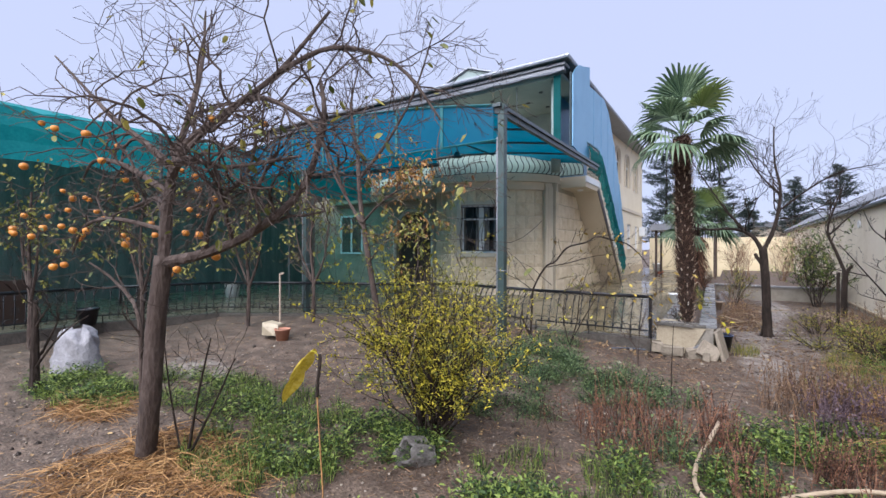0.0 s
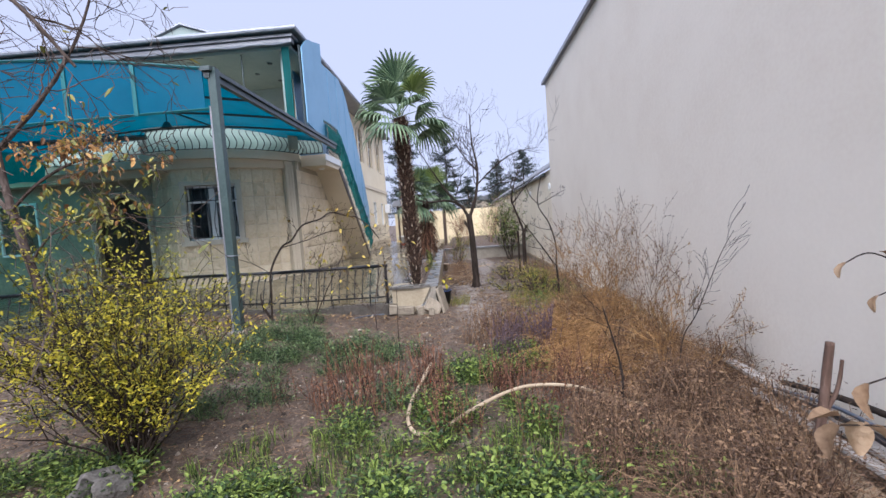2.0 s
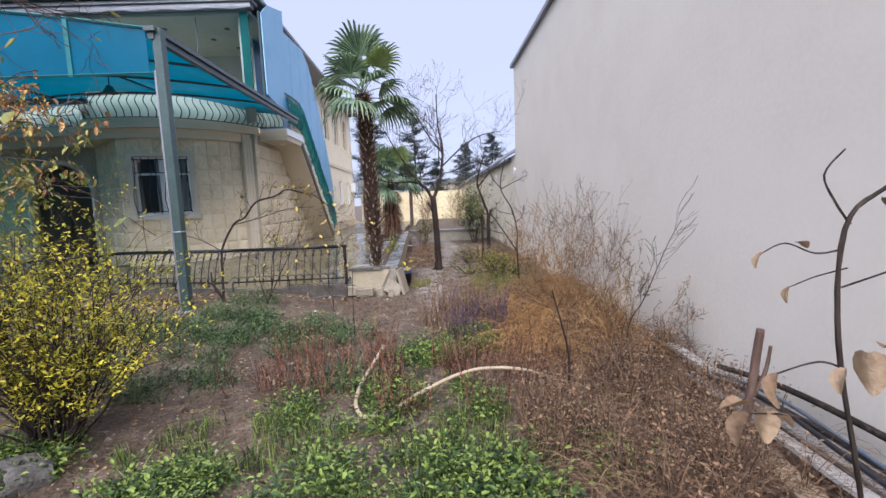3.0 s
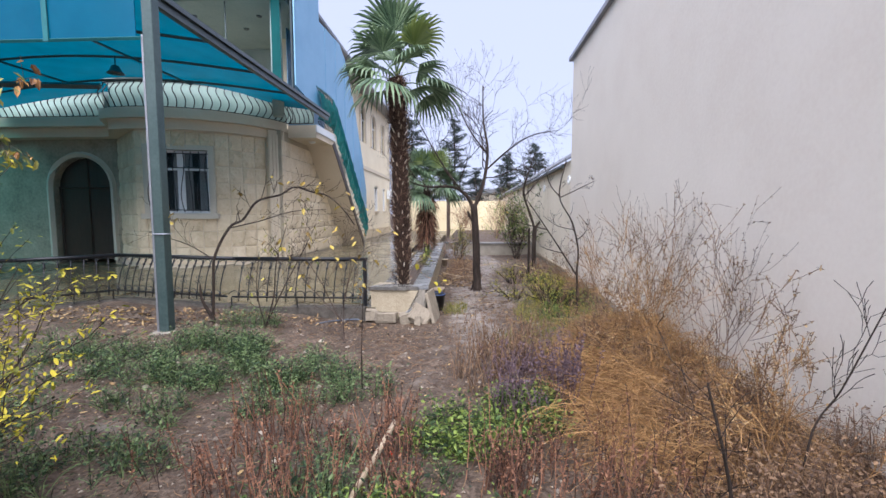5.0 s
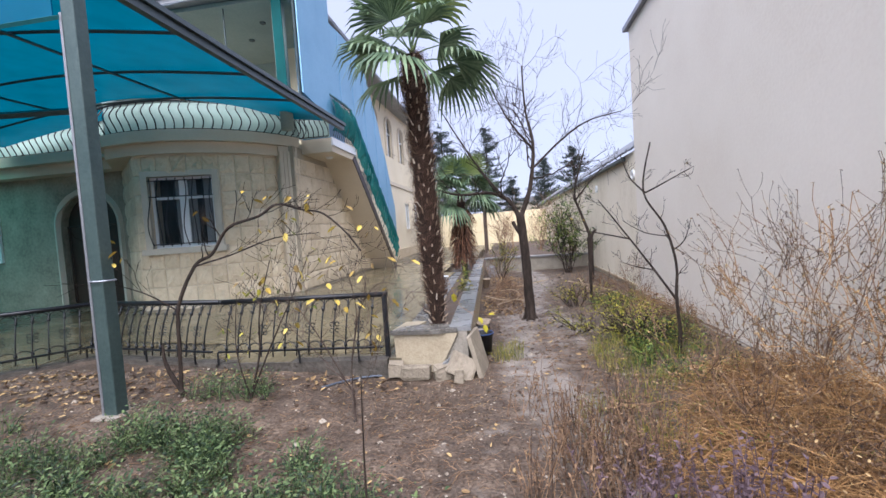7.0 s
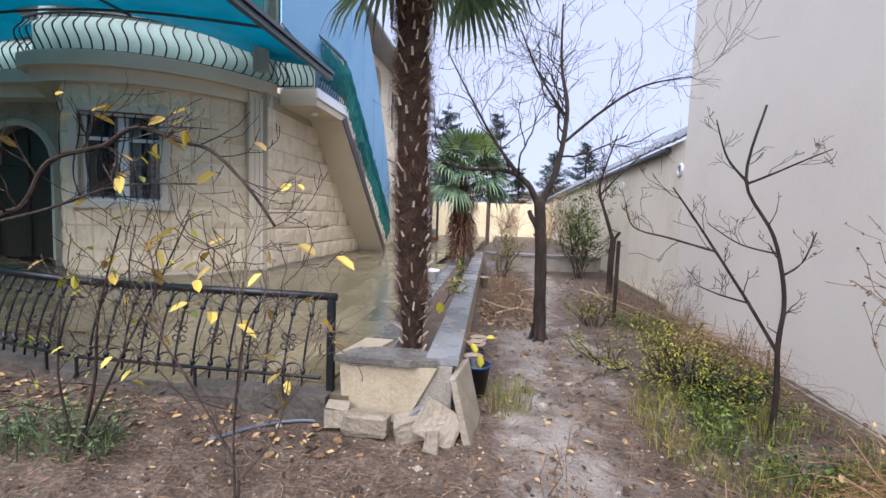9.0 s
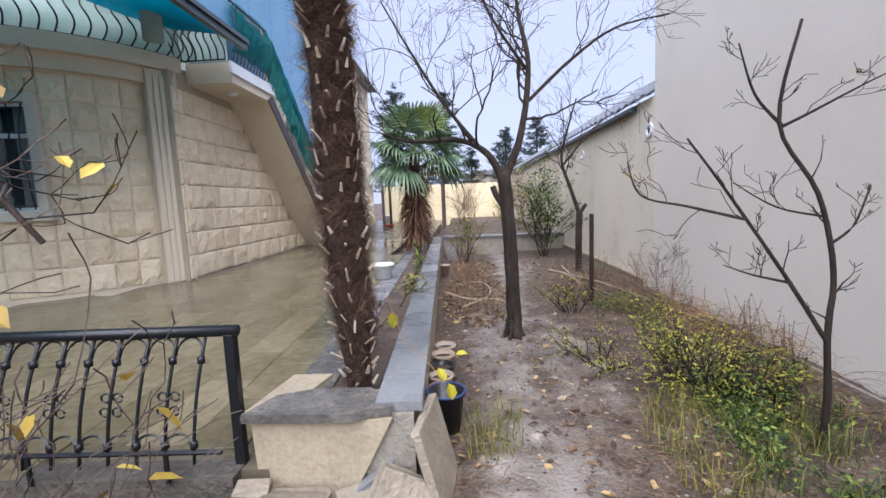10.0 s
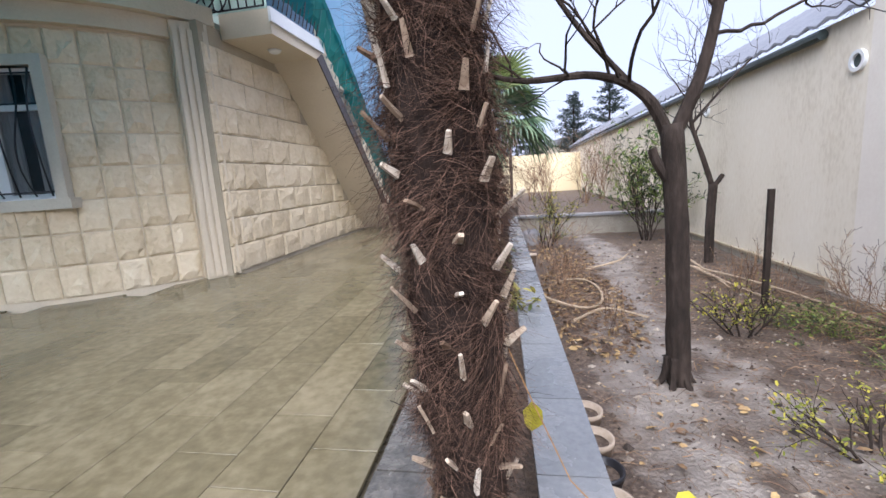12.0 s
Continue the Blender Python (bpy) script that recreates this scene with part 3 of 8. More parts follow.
def bay_wall():
    bm = bmesh.new()
    cuts = sorted({A0, WA0, WA1, A1, *[A0 + (A1 - A0) * i / 40 for i in range(41)]}, reverse=True)
    for i in range(len(cuts) - 1):
        a, b = cuts[i], cuts[i + 1]
        mid = (a + b) / 2
        spans = [(-0.1, 3.62)] if not (WA1 < mid < WA0) else [(-0.1, WZ0), (WZ1, 3.62)]
        for z0, z1 in spans:
            q = [bay_pt(a), bay_pt(b), bay_pt(b, BR - 0.3), bay_pt(a, BR - 0.3)]
            lo = [bm.verts.new((p.x, p.y, z0)) for p in q]
            hi = [bm.verts.new((p.x, p.y, z1)) for p in q]
            bm.faces.new(lo); bm.faces.new(hi)
            for k in range(4):
                bm.faces.new((lo[k], lo[(k + 1) % 4], hi[(k + 1) % 4], hi[k]))
    bmesh.ops.remove_doubles(bm, verts=bm.verts, dist=0.0005)
    return housed(part("bay_wall", bm, M_smooth, house, "round bay wall of cream rough-faced stone"))


bay_ob = bay_wall()
# front wall beside the bay, with the arched entrance
FY = 13.3
DX0, DX1 = -9.74, -8.18
arch_top = [(DX1 - 0.78 + 0.78 * math.cos(radians(a)), 2.17 + 0.78 * math.sin(radians(a))) for a in range(0, 181, 15)]
bm = bmesh.new()
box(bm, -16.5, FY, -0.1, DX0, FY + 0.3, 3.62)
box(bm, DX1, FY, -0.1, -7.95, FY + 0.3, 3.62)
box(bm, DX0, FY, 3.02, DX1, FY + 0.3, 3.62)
front_ob = housed(part("front_wall", bm, M_front, house, "ground-floor front wall with canopy shade in its colour"))
for side in (0, 1):   # spandrels beside the arch
    pts = arch_top[:7] if side == 0 else arch_top[6:]
    corner = (DX1, 3.02) if side == 0 else (DX0, 3.02)
    mid = (DX1 - 0.78, 3.02)
    poly = [corner] + (pts if side == 0 else pts[::-1]) + [mid]
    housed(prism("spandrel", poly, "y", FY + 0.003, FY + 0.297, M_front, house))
door = thing("door_1", (0, 0, 0), "dark brown arched double entrance door", "door", "", "structure")
poly = [(DX0, 0.34), (DX1, 0.34)] + arch_top
prism("door_leaf", poly, "y", FY + 0.18, FY + 0.24, M_door, door)
s = Soup(5)
for x in (DX0 + 0.03, DX0 + 0.8, DX1 - 0.03):
    s.tube([(x, FY + 0.16, 0.36), (x, FY + 0.16, 2.2 if x != DX0 + 0.8 else 2.95)], 0.025, 0.025, 6)
s.tube([(DX0, FY + 0.16, 2.2), (DX1, FY + 0.16, 2.2)], 0.025, 0.025, 6)
s.out("door_frame", M_door, door)
s = Soup(6)
rim = [(DX1 + 0.08 - 0.86 + 0.86 * math.cos(radians(a)), FY - 0.02, 2.17 + 0.86 * math.sin(radians(a))) for a in range(0, 181, 12)]
s.tube([(DX1 + 0.08, FY - 0.02, 0.34)] + rim + [(DX0 - 0.08, FY - 0.02, 0.34)], 0.07, 0.07, 4)
s.out("door_surround", M_surround, door, "pale stone arch surround")

# short wall running back from the bay to the entrance
RW0, RW1 = bay_pt(-93), Vector((-7.95, FY + 0.02, 0))
rw = RW1 - RW0
rwm = Matrix.Translation(RW0) @ Matrix.Rotation(math.atan2(rw.y, rw.x), 4, "Z")
return_ob = housed(boxed("return_wall", (0.0, -0.3, -0.1, rw.length, 0.0, 3.62), M_smooth, house, "stone wall between bay and entrance", m=rwm))

# side wall under the stair and the long east wall
SX = -3.80
boxs = boxed("side_wall", (SX - 0.3, 13.5, -0.1, SX, 19.2, 3.62), M_mortar, house, "stone side wall under the outside stair")
housed(boxs)
bm = bmesh.new()
WX = -4.15
lw = [(22.55, 23.45, 1.75, 3.05), (25.9, 26.9, 1.65, 3.0), (28.2, 29.0, 1.65, 3.0)]
aw = [(20.6, 21.6), (22.9, 23.9), (25.2, 26.2), (27.6, 28.6)]
box(bm, WX - 0.3, 15.0, 3.6, WX, 30.5, 4.95)
box(bm, WX - 0.3, 15.0, 6.62, WX, 30.5, 7.35)
edges = [15.0] + [v for w in aw for v in w] + [30.5]
for i in range(0, len(edges), 2):
    box(bm, WX - 0.3, edges[i], 4.95, WX, edges[i + 1], 6.62)
edges = [19.0] + [v for w in lw for v in w[:2]] + [30.5]
for i in range(0, len(edges), 2):
    box(bm, WX - 0.3, edges[i], -0.1, WX, edges[i + 1], 3.6)
for a, b, z0, z1 in lw:
    box(bm, WX - 0.3, a, -0.1, WX, b, z0)
    box(bm, WX - 0.3, a, z1, WX, b, 3.6)
housed(part("long_wall", bm, M_house, house, "yellow rendered long side wall"))
housed(boxed("gable_wall", (-16.5, 30.2, -0.1, WX, 30.5, 7.35), M_house, house))
housed(boxed("west_wall", (-16.5, FY + 0.3, -0.1, -16.2, 30.2, 7.35), M_house, house))
housed(boxed("string_course", (WX, 19.2, 3.66, WX + 0.06, 30.55, 3.82), M_smooth, house))
housed(boxed("plinth", (WX, 19.4, 0.2, WX + 0.05, 30.55, 0.72), M_stone, house))


def arched_window(y0, y1):
    w = thing("window", (WX, (y0 + y1) / 2, 0), "arched upper window with dark glass", "")
    w.parent = house
    w.location = Vector((WX, (y0 + y1) / 2, 0)) - HL
    h = (y1 - y0) / 2
    top = [(h * math.cos(radians(a)), 6.1 + h * math.sin(radians(a))) for a in range(0, 181, 15)]
    prism("pane", [(-h, 4.95), (h, 4.95)] + top, "x", -0.07, -0.05, M_glass, w)
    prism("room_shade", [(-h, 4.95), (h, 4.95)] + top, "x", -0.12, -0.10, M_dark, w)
    for sgn in (1, -1):
        poly = [(sgn * h, 6.62)] + [(sgn * abs(p[0]), p[1]) for p in top[:7]] + [(0, 6.62)]
        prism("spandrel", poly, "x", -0.299, -0.003, M_house, w)
    s = Soup(7)
    s.tube([(0.02, -h - 0.06, 4.95)] + [(0.02, -(h + 0.06) * math.cos(radians(a)), 6.1 + (h + 0.06) * math.sin(radians(a))) for a in range(0, 181, 15)] + [(0.02, h + 0.06, 4.95)], 0.07, 0.07, 4)
    s.out("surround", M_smooth, w)
    s = Soup(8)
    s.tube([(-0.045, 0, 4.95), (-0.045, 0, 6.6)], 0.03, 0.03, 4)
    s.tube([(-0.045, -h, 6.0), (-0.045, h, 6.0)], 0.03, 0.03, 4)
    s.out("window_frame", M_white, w)


for a, b in aw:
    arched_window(a, b)
for a, b, z0, z1 in lw:
    w = thing("window", (0, 0, 0), "plain rectangular window with dark glass", "")
    w.parent = house
    w.location = Vector((WX, (a + b) / 2, 0)) - HL
    h = (b - a) / 2
    boxed("pane", (-0.14, -h, z0, -0.12, h, z1), M_glass, w)
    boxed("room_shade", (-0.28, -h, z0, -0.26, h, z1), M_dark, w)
    bm = bmesh.new()
    for q in ((-0.12, -h, z0, -0.06, -h + 0.06, z1), (-0.12, h - 0.06, z0, -0.06, h, z1), (-0.12, -0.03, z0 + 0.06, -0.06, 0.03, z1 - 0.06), (-0.12, -h + 0.06, z0, -0.06, h - 0.06, z0 + 0.06), (-0.12, -h + 0.06, z1 - 0.06, -0.06, h - 0.06, z1)):
        box(bm, *q)
    part("window_frame", bm, M_white, w)
    boxed("window_sill", (-0.05, -h - 0.08, z0 - 0.07, 0.08, h + 0.08, z0), M_smooth, w)
ac = thing("air_conditioner", (WX + 0.18, 29.75, 2.4), "pale air conditioner unit on the house wall", "air conditioner")
boxed("casing", (-0.16, -0.4, 0, 0.16, 0.4, 0.55), M_white, ac, bevel=0.02)
s = Soup(9)
s.tube([(0.17, 0.2 * math.cos(a * math.pi / 8) - 0.1, 0.27 + 0.2 * math.sin(a * math.pi / 8)) for a in range(17)], 0.012, 0.012, 4)
s.out("fan_grille", M_steel, ac)

# floor slab and balconies
slab = arc(BC, BR + 0.22, -18, -108, 30)
poly = [(-4.05, 15.4), (-4.05, 14.05)] + slab + [(-7.75, 12.75), (-13.0, 12.75), (-13.0, 16.0), (-4.05, 16.0)]
housed(prism("balcony_slab", poly, "z", 3.62, 3.84, M_smooth, house, "pale stone balcony edge"))
slab2 = arc(BC, BR + 0.10, -20, -106, 30)
poly = [(-4.1, 15.4), (-4.1, 14.15)] + slab2 + [(-7.85, 12.95), (-13.0, 12.95), (-13.0, 16.0), (-4.1, 16.0)]
housed(prism("cornice", poly, "z", 3.40, 3.616, M_smooth, house, "moulded stone band below the balcony"))
# upper veranda: back wall, ceiling, columns, roof
housed(boxed("veranda_wall", (-16.3, 15.7, 3.84, WX, 16.0, 6.5), M_veranda, house, "upper veranda back wall, teal light in its grey-green"))
housed(boxed("veranda_ceiling", (-16.3, 12.75, 6.42, -3.35, 15.7, 6.5), M_veranda, house, "veranda ceiling, teal light in its grey-green"))
for x, y in ((-3.62, 13.0), (-7.75, 12.95), (-13, 13.1)):
    s = Soup(10)
    s.tube([(x, y, 3.84), (x, y, 6.42)], 0.13, 0.13, 16)
    housed(s.out("column", M_veranda, house, "round veranda column in shade-toned grey-green", True))
housed(boxed("corner_sheet", (-3.56, 12.62, 4.4, -3.36, 12.64, 6.42), M_net, house, "teal sheet at the veranda corner"))
s = Soup(11)
s.tube([(-4.75, 12.85, 3.9), (-4.75, 12.85, 6.42)], 0.018, 0.018, 6)
housed(s.out("thin_pole", M_steel, house))
bm = bmesh.new()
box(bm, -16.5, 12.55, 6.504, -3.25, 12.75, 6.62)
box(bm, -16.6, 12.48, 6.63, -3.2, 12.9, 6.70)
housed(part("eave_board", bm, M_roof, house, "grey eave boards"))
bm = bmesh.new()
for i in range(40):
    x0, x1 = -16.4 + 13.1 * i / 40, -16.4 + 13.1 * (i + 1) / 40
    z = 6.44 + 0.02 * math.sin(i * 1.9)
    v = [bm.verts.new(p) for p in ((x0, 12.47, z), (x1, 12.47, 6.44 + 0.02 * math.sin((i + 1) * 1.9)), (x1, 12.53, 6.5), (x0, 12.53, 6.5))]
    bm.faces.new(v)
bmesh.ops.remove_doubles(bm, verts=bm.verts, dist=0.001)
ob = housed(part("flashing", bm, M_flash, house, "crinkled silver flashing strip"))
so = ob.modifiers.new("thick", "SOLIDIFY")
so.thickness = 0.015
bm = bmesh.new()
top = [bm.verts.new(p) for p in ((-16.8, 12.35, 6.74), (-3.1, 12.35, 6.74), (-3.75, 30.9, 7.42), (-16.8, 30.9, 7.42), (-10.2, 19.5, 8.7), (-10.2, 24.5, 8.7))]
for f in ((0, 1, 4), (1, 2, 5, 4), (2, 3, 5), (3, 0, 4, 5)):
    bm.faces.new([top[i] for i in f])
bm.faces.new([top[i] for i in (3, 2, 1, 0)])
ob = housed(part("roof", bm, M_roof, house, "grey sheet-metal hipped roof"))
s = Soup(12)
s.tube([(-16.8, 12.34, 6.78), (-3.08, 12.34, 6.78), (-3.73, 30.9, 7.46)], 0.06, 0.06, 8)
housed(s.out("gutter", M_flash, house, "pale metal gutter"))
housed(prism("dormer", [(-8.85, 7.3), (-7.05, 7.3), (-7.05, 8.28), (-7.95, 8.60), (-8.85, 8.28)], "y", 15.5, 16.9, M_veranda, house, "small gabled grey-green dormer"))
housed(prism("dormer_roof", [(-8.98, 8.26), (-7.95, 8.63), (-6.92, 8.26), (-6.92, 8.32), (-7.95, 8.70), (-8.98, 8.32)], "y", 15.4, 17.0, M_flash, house, "pale metal dormer roof"))
# ceiling spots
for x, y in ((-4.3, 13.6), (-5.0, 14.3), (-5.9, 13.5), (-4.6, 15.0), (-7.2, 14.2)):
    sp = thing("ceiling_spot", (x, y, 6.42), "small round recessed ceiling spotlight, unlit", "spotlight", "veranda spotlights")
    s = Soup(13)
    s.tube([(0, 0, 0.0), (0, 0, -0.025)], 0.07, 0.06, 14)
    s.out("rim", M_steel, sp)

# bay window
win = thing("window_1", (0, 0, 0), "white window with bars in a pale stone surround", "window", "", "structure")
wa, wb = bay_pt(WA0, BR + 0.02), bay_pt(WA1, BR + 0.02)
wd = (wb - wa)
wm = Matrix.Translation(wa) @ Matrix.Rotation(math.atan2(wd.y, wd.x), 4, "Z")
WL = wd.length


def wpart(name, boxes, mat, label=""):
    bm = bmesh.new()
    for q in boxes:
        box(bm, *q, m=wm)
    return part(name, bm, mat, win, label)


# local x runs along the window, local y points outwards (negative) or inwards
wpart("surround", [(-0.12, -0.1, WZ0, 0.0, 0.07, WZ1), (WL, -0.1, WZ0, WL + 0.12, 0.07, WZ1), (-0.12, -0.1, WZ1, WL + 0.12, 0.07, WZ1 + 0.11)], M_surround, "pale stone surround")
wpart("window_sill", [(-0.18, -0.1, WZ0 - 0.12, WL + 0.18, 0.13, WZ0 - 0.002)], M_surround)
fr = 0.06
wpart("window_frame", [(0, -0.12, WZ0, fr, -0.06, WZ1), (WL - fr, -0.12, WZ0, WL, -0.06, WZ1), (WL * 0.5 - 0.075, -0.12, WZ0 + fr, WL * 0.5 + 0.075, -0.06, WZ1 - fr), (fr, -0.12, WZ0, WL - fr, -0.06, WZ0 + fr), (fr, -0.12, WZ1 - fr, WL - fr, -0.06, WZ1), (fr, -0.118, WZ1 - 0.45, WL * 0.5 - 0.05, -0.062, WZ1 - 0.38), (WL * 0.5 + 0.05, -0.118, WZ1 - 0.45, WL - fr, -0.062, WZ1 - 0.38)], M_white)
for a, b in ((fr, WL * 0.5 - 0.05), (WL * 0.5 + 0.05, WL - fr)):
    wpart("pane", [(a, -0.1, WZ0 + fr, b, -0.09, WZ1 - fr)], M_glass)
# dark sheet in place of the room's shade
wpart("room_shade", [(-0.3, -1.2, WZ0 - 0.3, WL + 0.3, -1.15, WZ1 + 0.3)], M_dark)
s = Soup(14)
for k in range(14):
    x = WL * (0.10 + 0.03 * k if k < 4 else 0.34 + 0.033 * (k - 4))
    s.tube([wm @ Vector((x, -0.16 - 0.02 * (k % 2), WZ0 + 0.05)), wm @ Vector((x, -0.16 - 0.02 * (k % 2), WZ1 - 0.05))], 0.03, 0.026, 6)
s.out("curtain", M_curtain, win, "white curtain folds")


def grille():
    s = Soup(15)
    for k in range(8):
        x = 0.03 + (WL - 0.06) * k / 7
        w = 0.03 * (1 if k % 2 else -1)
        pts = [wm @ Vector((x + w * math.sin(2 * math.pi * t / 10), 0.06 + 0.13 * math.sin(math.pi * (1 - t / 10) ** 1.5), WZ0 + 0.03 + (WZ1 - WZ0 - 0.06) * t / 10)) for t in range(11)]
        s.tube(pts, 0.01, 0.01, 5)
    for z in (WZ0 + 0.08, WZ1 - 0.4, WZ1 - 0.08):
        s.tube([wm @ Vector((0, 0.06, z)), wm @ Vector((WL, 0.06, z))], 0.011, 0.011, 5)
    return s.out("bars", M_iron, win, "thin curved black security bars")


grille()
# left front window
w2 = thing("window_2", (0, 0, 0), "white-framed front window in canopy shade", "window", "", "structure")
boxed("pane", (-12.6, FY - 0.02, 1.5, -11.5, FY - 0.008, 2.9), M_glass, w2)
bm = bmesh.new()
for q in ((-12.66, FY - 0.06, 1.44, -12.6, FY - 0.004, 2.96), (-11.5, FY - 0.06, 1.44, -11.44, FY - 0.004, 2.96), (-12.6, FY - 0.06, 1.44, -11.5, FY - 0.004, 1.5), (-12.6, FY - 0.06, 2.9, -11.5, FY - 0.004, 2.96), (-12.08, FY - 0.06, 1.5, -12.02, FY - 0.004, 2.9)):
    box(bm, *q)
part("window_frame", bm, M_white, w2)

# pilaster between bay and side wall
pil = thing("pilaster", (-3.95, 13.52, 0.3), "fluted pale stone corner pilaster", "pilaster", "", "structure")
pm = Matrix.Rotation(radians(50), 4, "Z")
boxed("shaft", (-0.21, -0.05, 0, 0.21, 0.25, 3.3), M_smooth, pil, m=pm)
for k in range(5):
    x = -0.17 + 0.085 * k
    boxed("flute", (x - 0.028, -0.075, 0.06, x + 0.028, -0.052, 3.2), M_smooth, pil, m=pm)

# ---- outside stair ----
stair = thing("outside_stair", (-3.4, 16.5, 0), "pale concrete outside stair rising to the balcony", "stairs", "", "structure")
N = 18
y_top, y_bot, z_top, z_bot = 15.45, 19.05, 3.82, 0.34
prof = []
for i in range(N + 1):
    z = z_top - (z_top - z_bot) * i / N
    y = y_top + (y_bot - y_top) * i / N
    prof.append((y, z))
    if i < N:
        prof.append((y, z - (z_top - z_bot) / N))
poly = [(13.95, 3.82)] + prof[:-1] + [(y_bot + 0.05, z_bot - 0.1), (y_bot - 0.2, z_bot - 0.1), (15.25, 3.50), (13.95, 3.50)]
prism("flight", poly, "x", SX + 0.004, -3.05, M_smooth, stair).location = (3.4, -16.5, 0)
prism("edge_strip", [(15.25, 3.50), (15.45, 3.62), (19.0, 0.40), (18.85, 0.28)], "x", -3.047, -3.025, M_door, stair, "dark edge trim").location = (3.4, -16.5, 0)
prism("landing_fascia", [(13.9, 3.64), (15.5, 3.64), (15.5, 3.82), (13.9, 3.82)], "x", -3.046, -3.01, M_white, stair, "white landing edge").location = (3.4, -16.5, 0)
lamp = thing("soffit_lamp", (-3.4, 14.6, 3.5), "small round white lamp under the landing, unlit", "lamp")
s = Soup(16)
s.tube([(0, 0, 0), (0, 0, -0.03), (0, 0, -0.045)], 0.1, 0.06, 16)
s.out("shade", M_white, lamp, "", True)

# ---- railings ----
def railing(a, b, z, group, first_post, seed):
    """One straight run of garden railing from a to b."""
    a, b = Vector((*a, 0)), Vector((*b, 0))
    d = b - a
    L = d.length
    t = thing("railing", (a.x, a.y, z), "black wrought-iron terrace railing with scrolls", "railing", group)
    t.rotation_euler = (0, 0, math.atan2(d.y, d.x))
    OUT = 0.15      # how far the foot of the bars stands out
    s = Soup(seed)
    s.tube([(-0.02, 0, 0.655), (L + 0.02, 0, 0.655)], 0.028, 0.028, 12)
    s.out("top_rail", M_iron, t, "", True)
    s = Soup(seed)
    s.tube([(0.02, -OUT, 0.12), (L - 0.03, -OUT, 0.12)], 0.013, 0.013, 4)
    s.out("bottom_rail", M_iron, t)
    if first_post:
        boxed("post", (L - 0.045, -0.025, -0.04, L + 0.005, 0.025, 0.64), M_iron, t, bevel=0.004)
    for x in (0.01, L / 2, L - 0.3):
        boxed("foot", (x - 0.008, -OUT - 0.008, -0.03, x + 0.008, -OUT + 0.008, 0.112), M_iron, t)
    n = max(2, int(L / 0.135))
    step = L / n
    bar_me = None
    for k in range(1, n):
        x = k * step
        if bar_me is None:
            s = Soup(seed)
            pts = [Vector((0.03 * i / 10 - 0.03, -OUT * (1 - i / 10) ** 0.9 - 0.03 * math.sin(math.pi * i / 10), 0.05 + 0.59 * i / 10)) for i in range(11)]
            s.tube(pts, 0.0085, 0.0085, 5)
            for zz in (0.155, 0.53):
                w = (zz - 0.05) / 0.59
                q = Vector((0.03 * w - 0.03, -OUT * (1 - w) ** 0.9 - 0.03 * math.sin(math.pi * w), zz))
                s.tube([q - Vector((0, 0, 0.016)), q, q + Vector((0, 0, 0.016))], 0.019, 0.019, 6)
            bar_me = mesh_data("bar", s.v, s.f, M_iron, True)
            s = Soup(seed)
            s.tube([(step / 2 * math.cos(w * math.pi / 8), -0.035 + 0.03 * math.sin(w * math.pi / 8), 0.545 + 0.085 * math.sin(w * math.pi / 8)) for w in range(9)], 0.006, 0.006, 4)
            hoop_me = mesh_data("scroll", s.v, s.f, M_iron)
            s = Soup(seed)
            s.tube([(step / 2 * math.cos(w * math.pi / 8) - 0.025, -OUT - 0.005 + 0.02 * math.sin(w * math.pi / 8), 0.15 + 0.055 * math.sin(w * math.pi / 8)) for w in range(9)], 0.006, 0.006, 4)
            loop_me = mesh_data("scroll", s.v, s.f, M_iron)
            s = Soup(seed)
            for dx in (-0.03, 0.03):
                for dz in (-0.032, 0.032):
                    s.tube([(dx - 0.012 + 0.022 * math.cos(w * math.pi / 5), -0.105 + dz * 0.25, 0.34 + dz + 0.022 * math.sin(w * math.pi / 5)) for w in range(10)], 0.005, 0.005, 4)
            rose_me = mesh_data("rosette", s.v, s.f, M_iron)
        o = hang(new("bar", bar_me), t); o.location = (x, 0, 0)
        for me in (hoop_me, loop_me):
            o = hang(new("scroll", me), t); o.location = (x - step / 2, 0, 0)
        if k % 2 == 0:
            o = hang(new("rosette", rose_me), t); o.location = (x, 0, 0)
    return t


for i in range(len(RAIL) - 1):
    a, b = RAIL[i], RAIL[i + 1]
    # built from the far end so that the bulge points to the garden
    railing(b, a, 0.22, "terrace railings", i == 0, 20 + i)

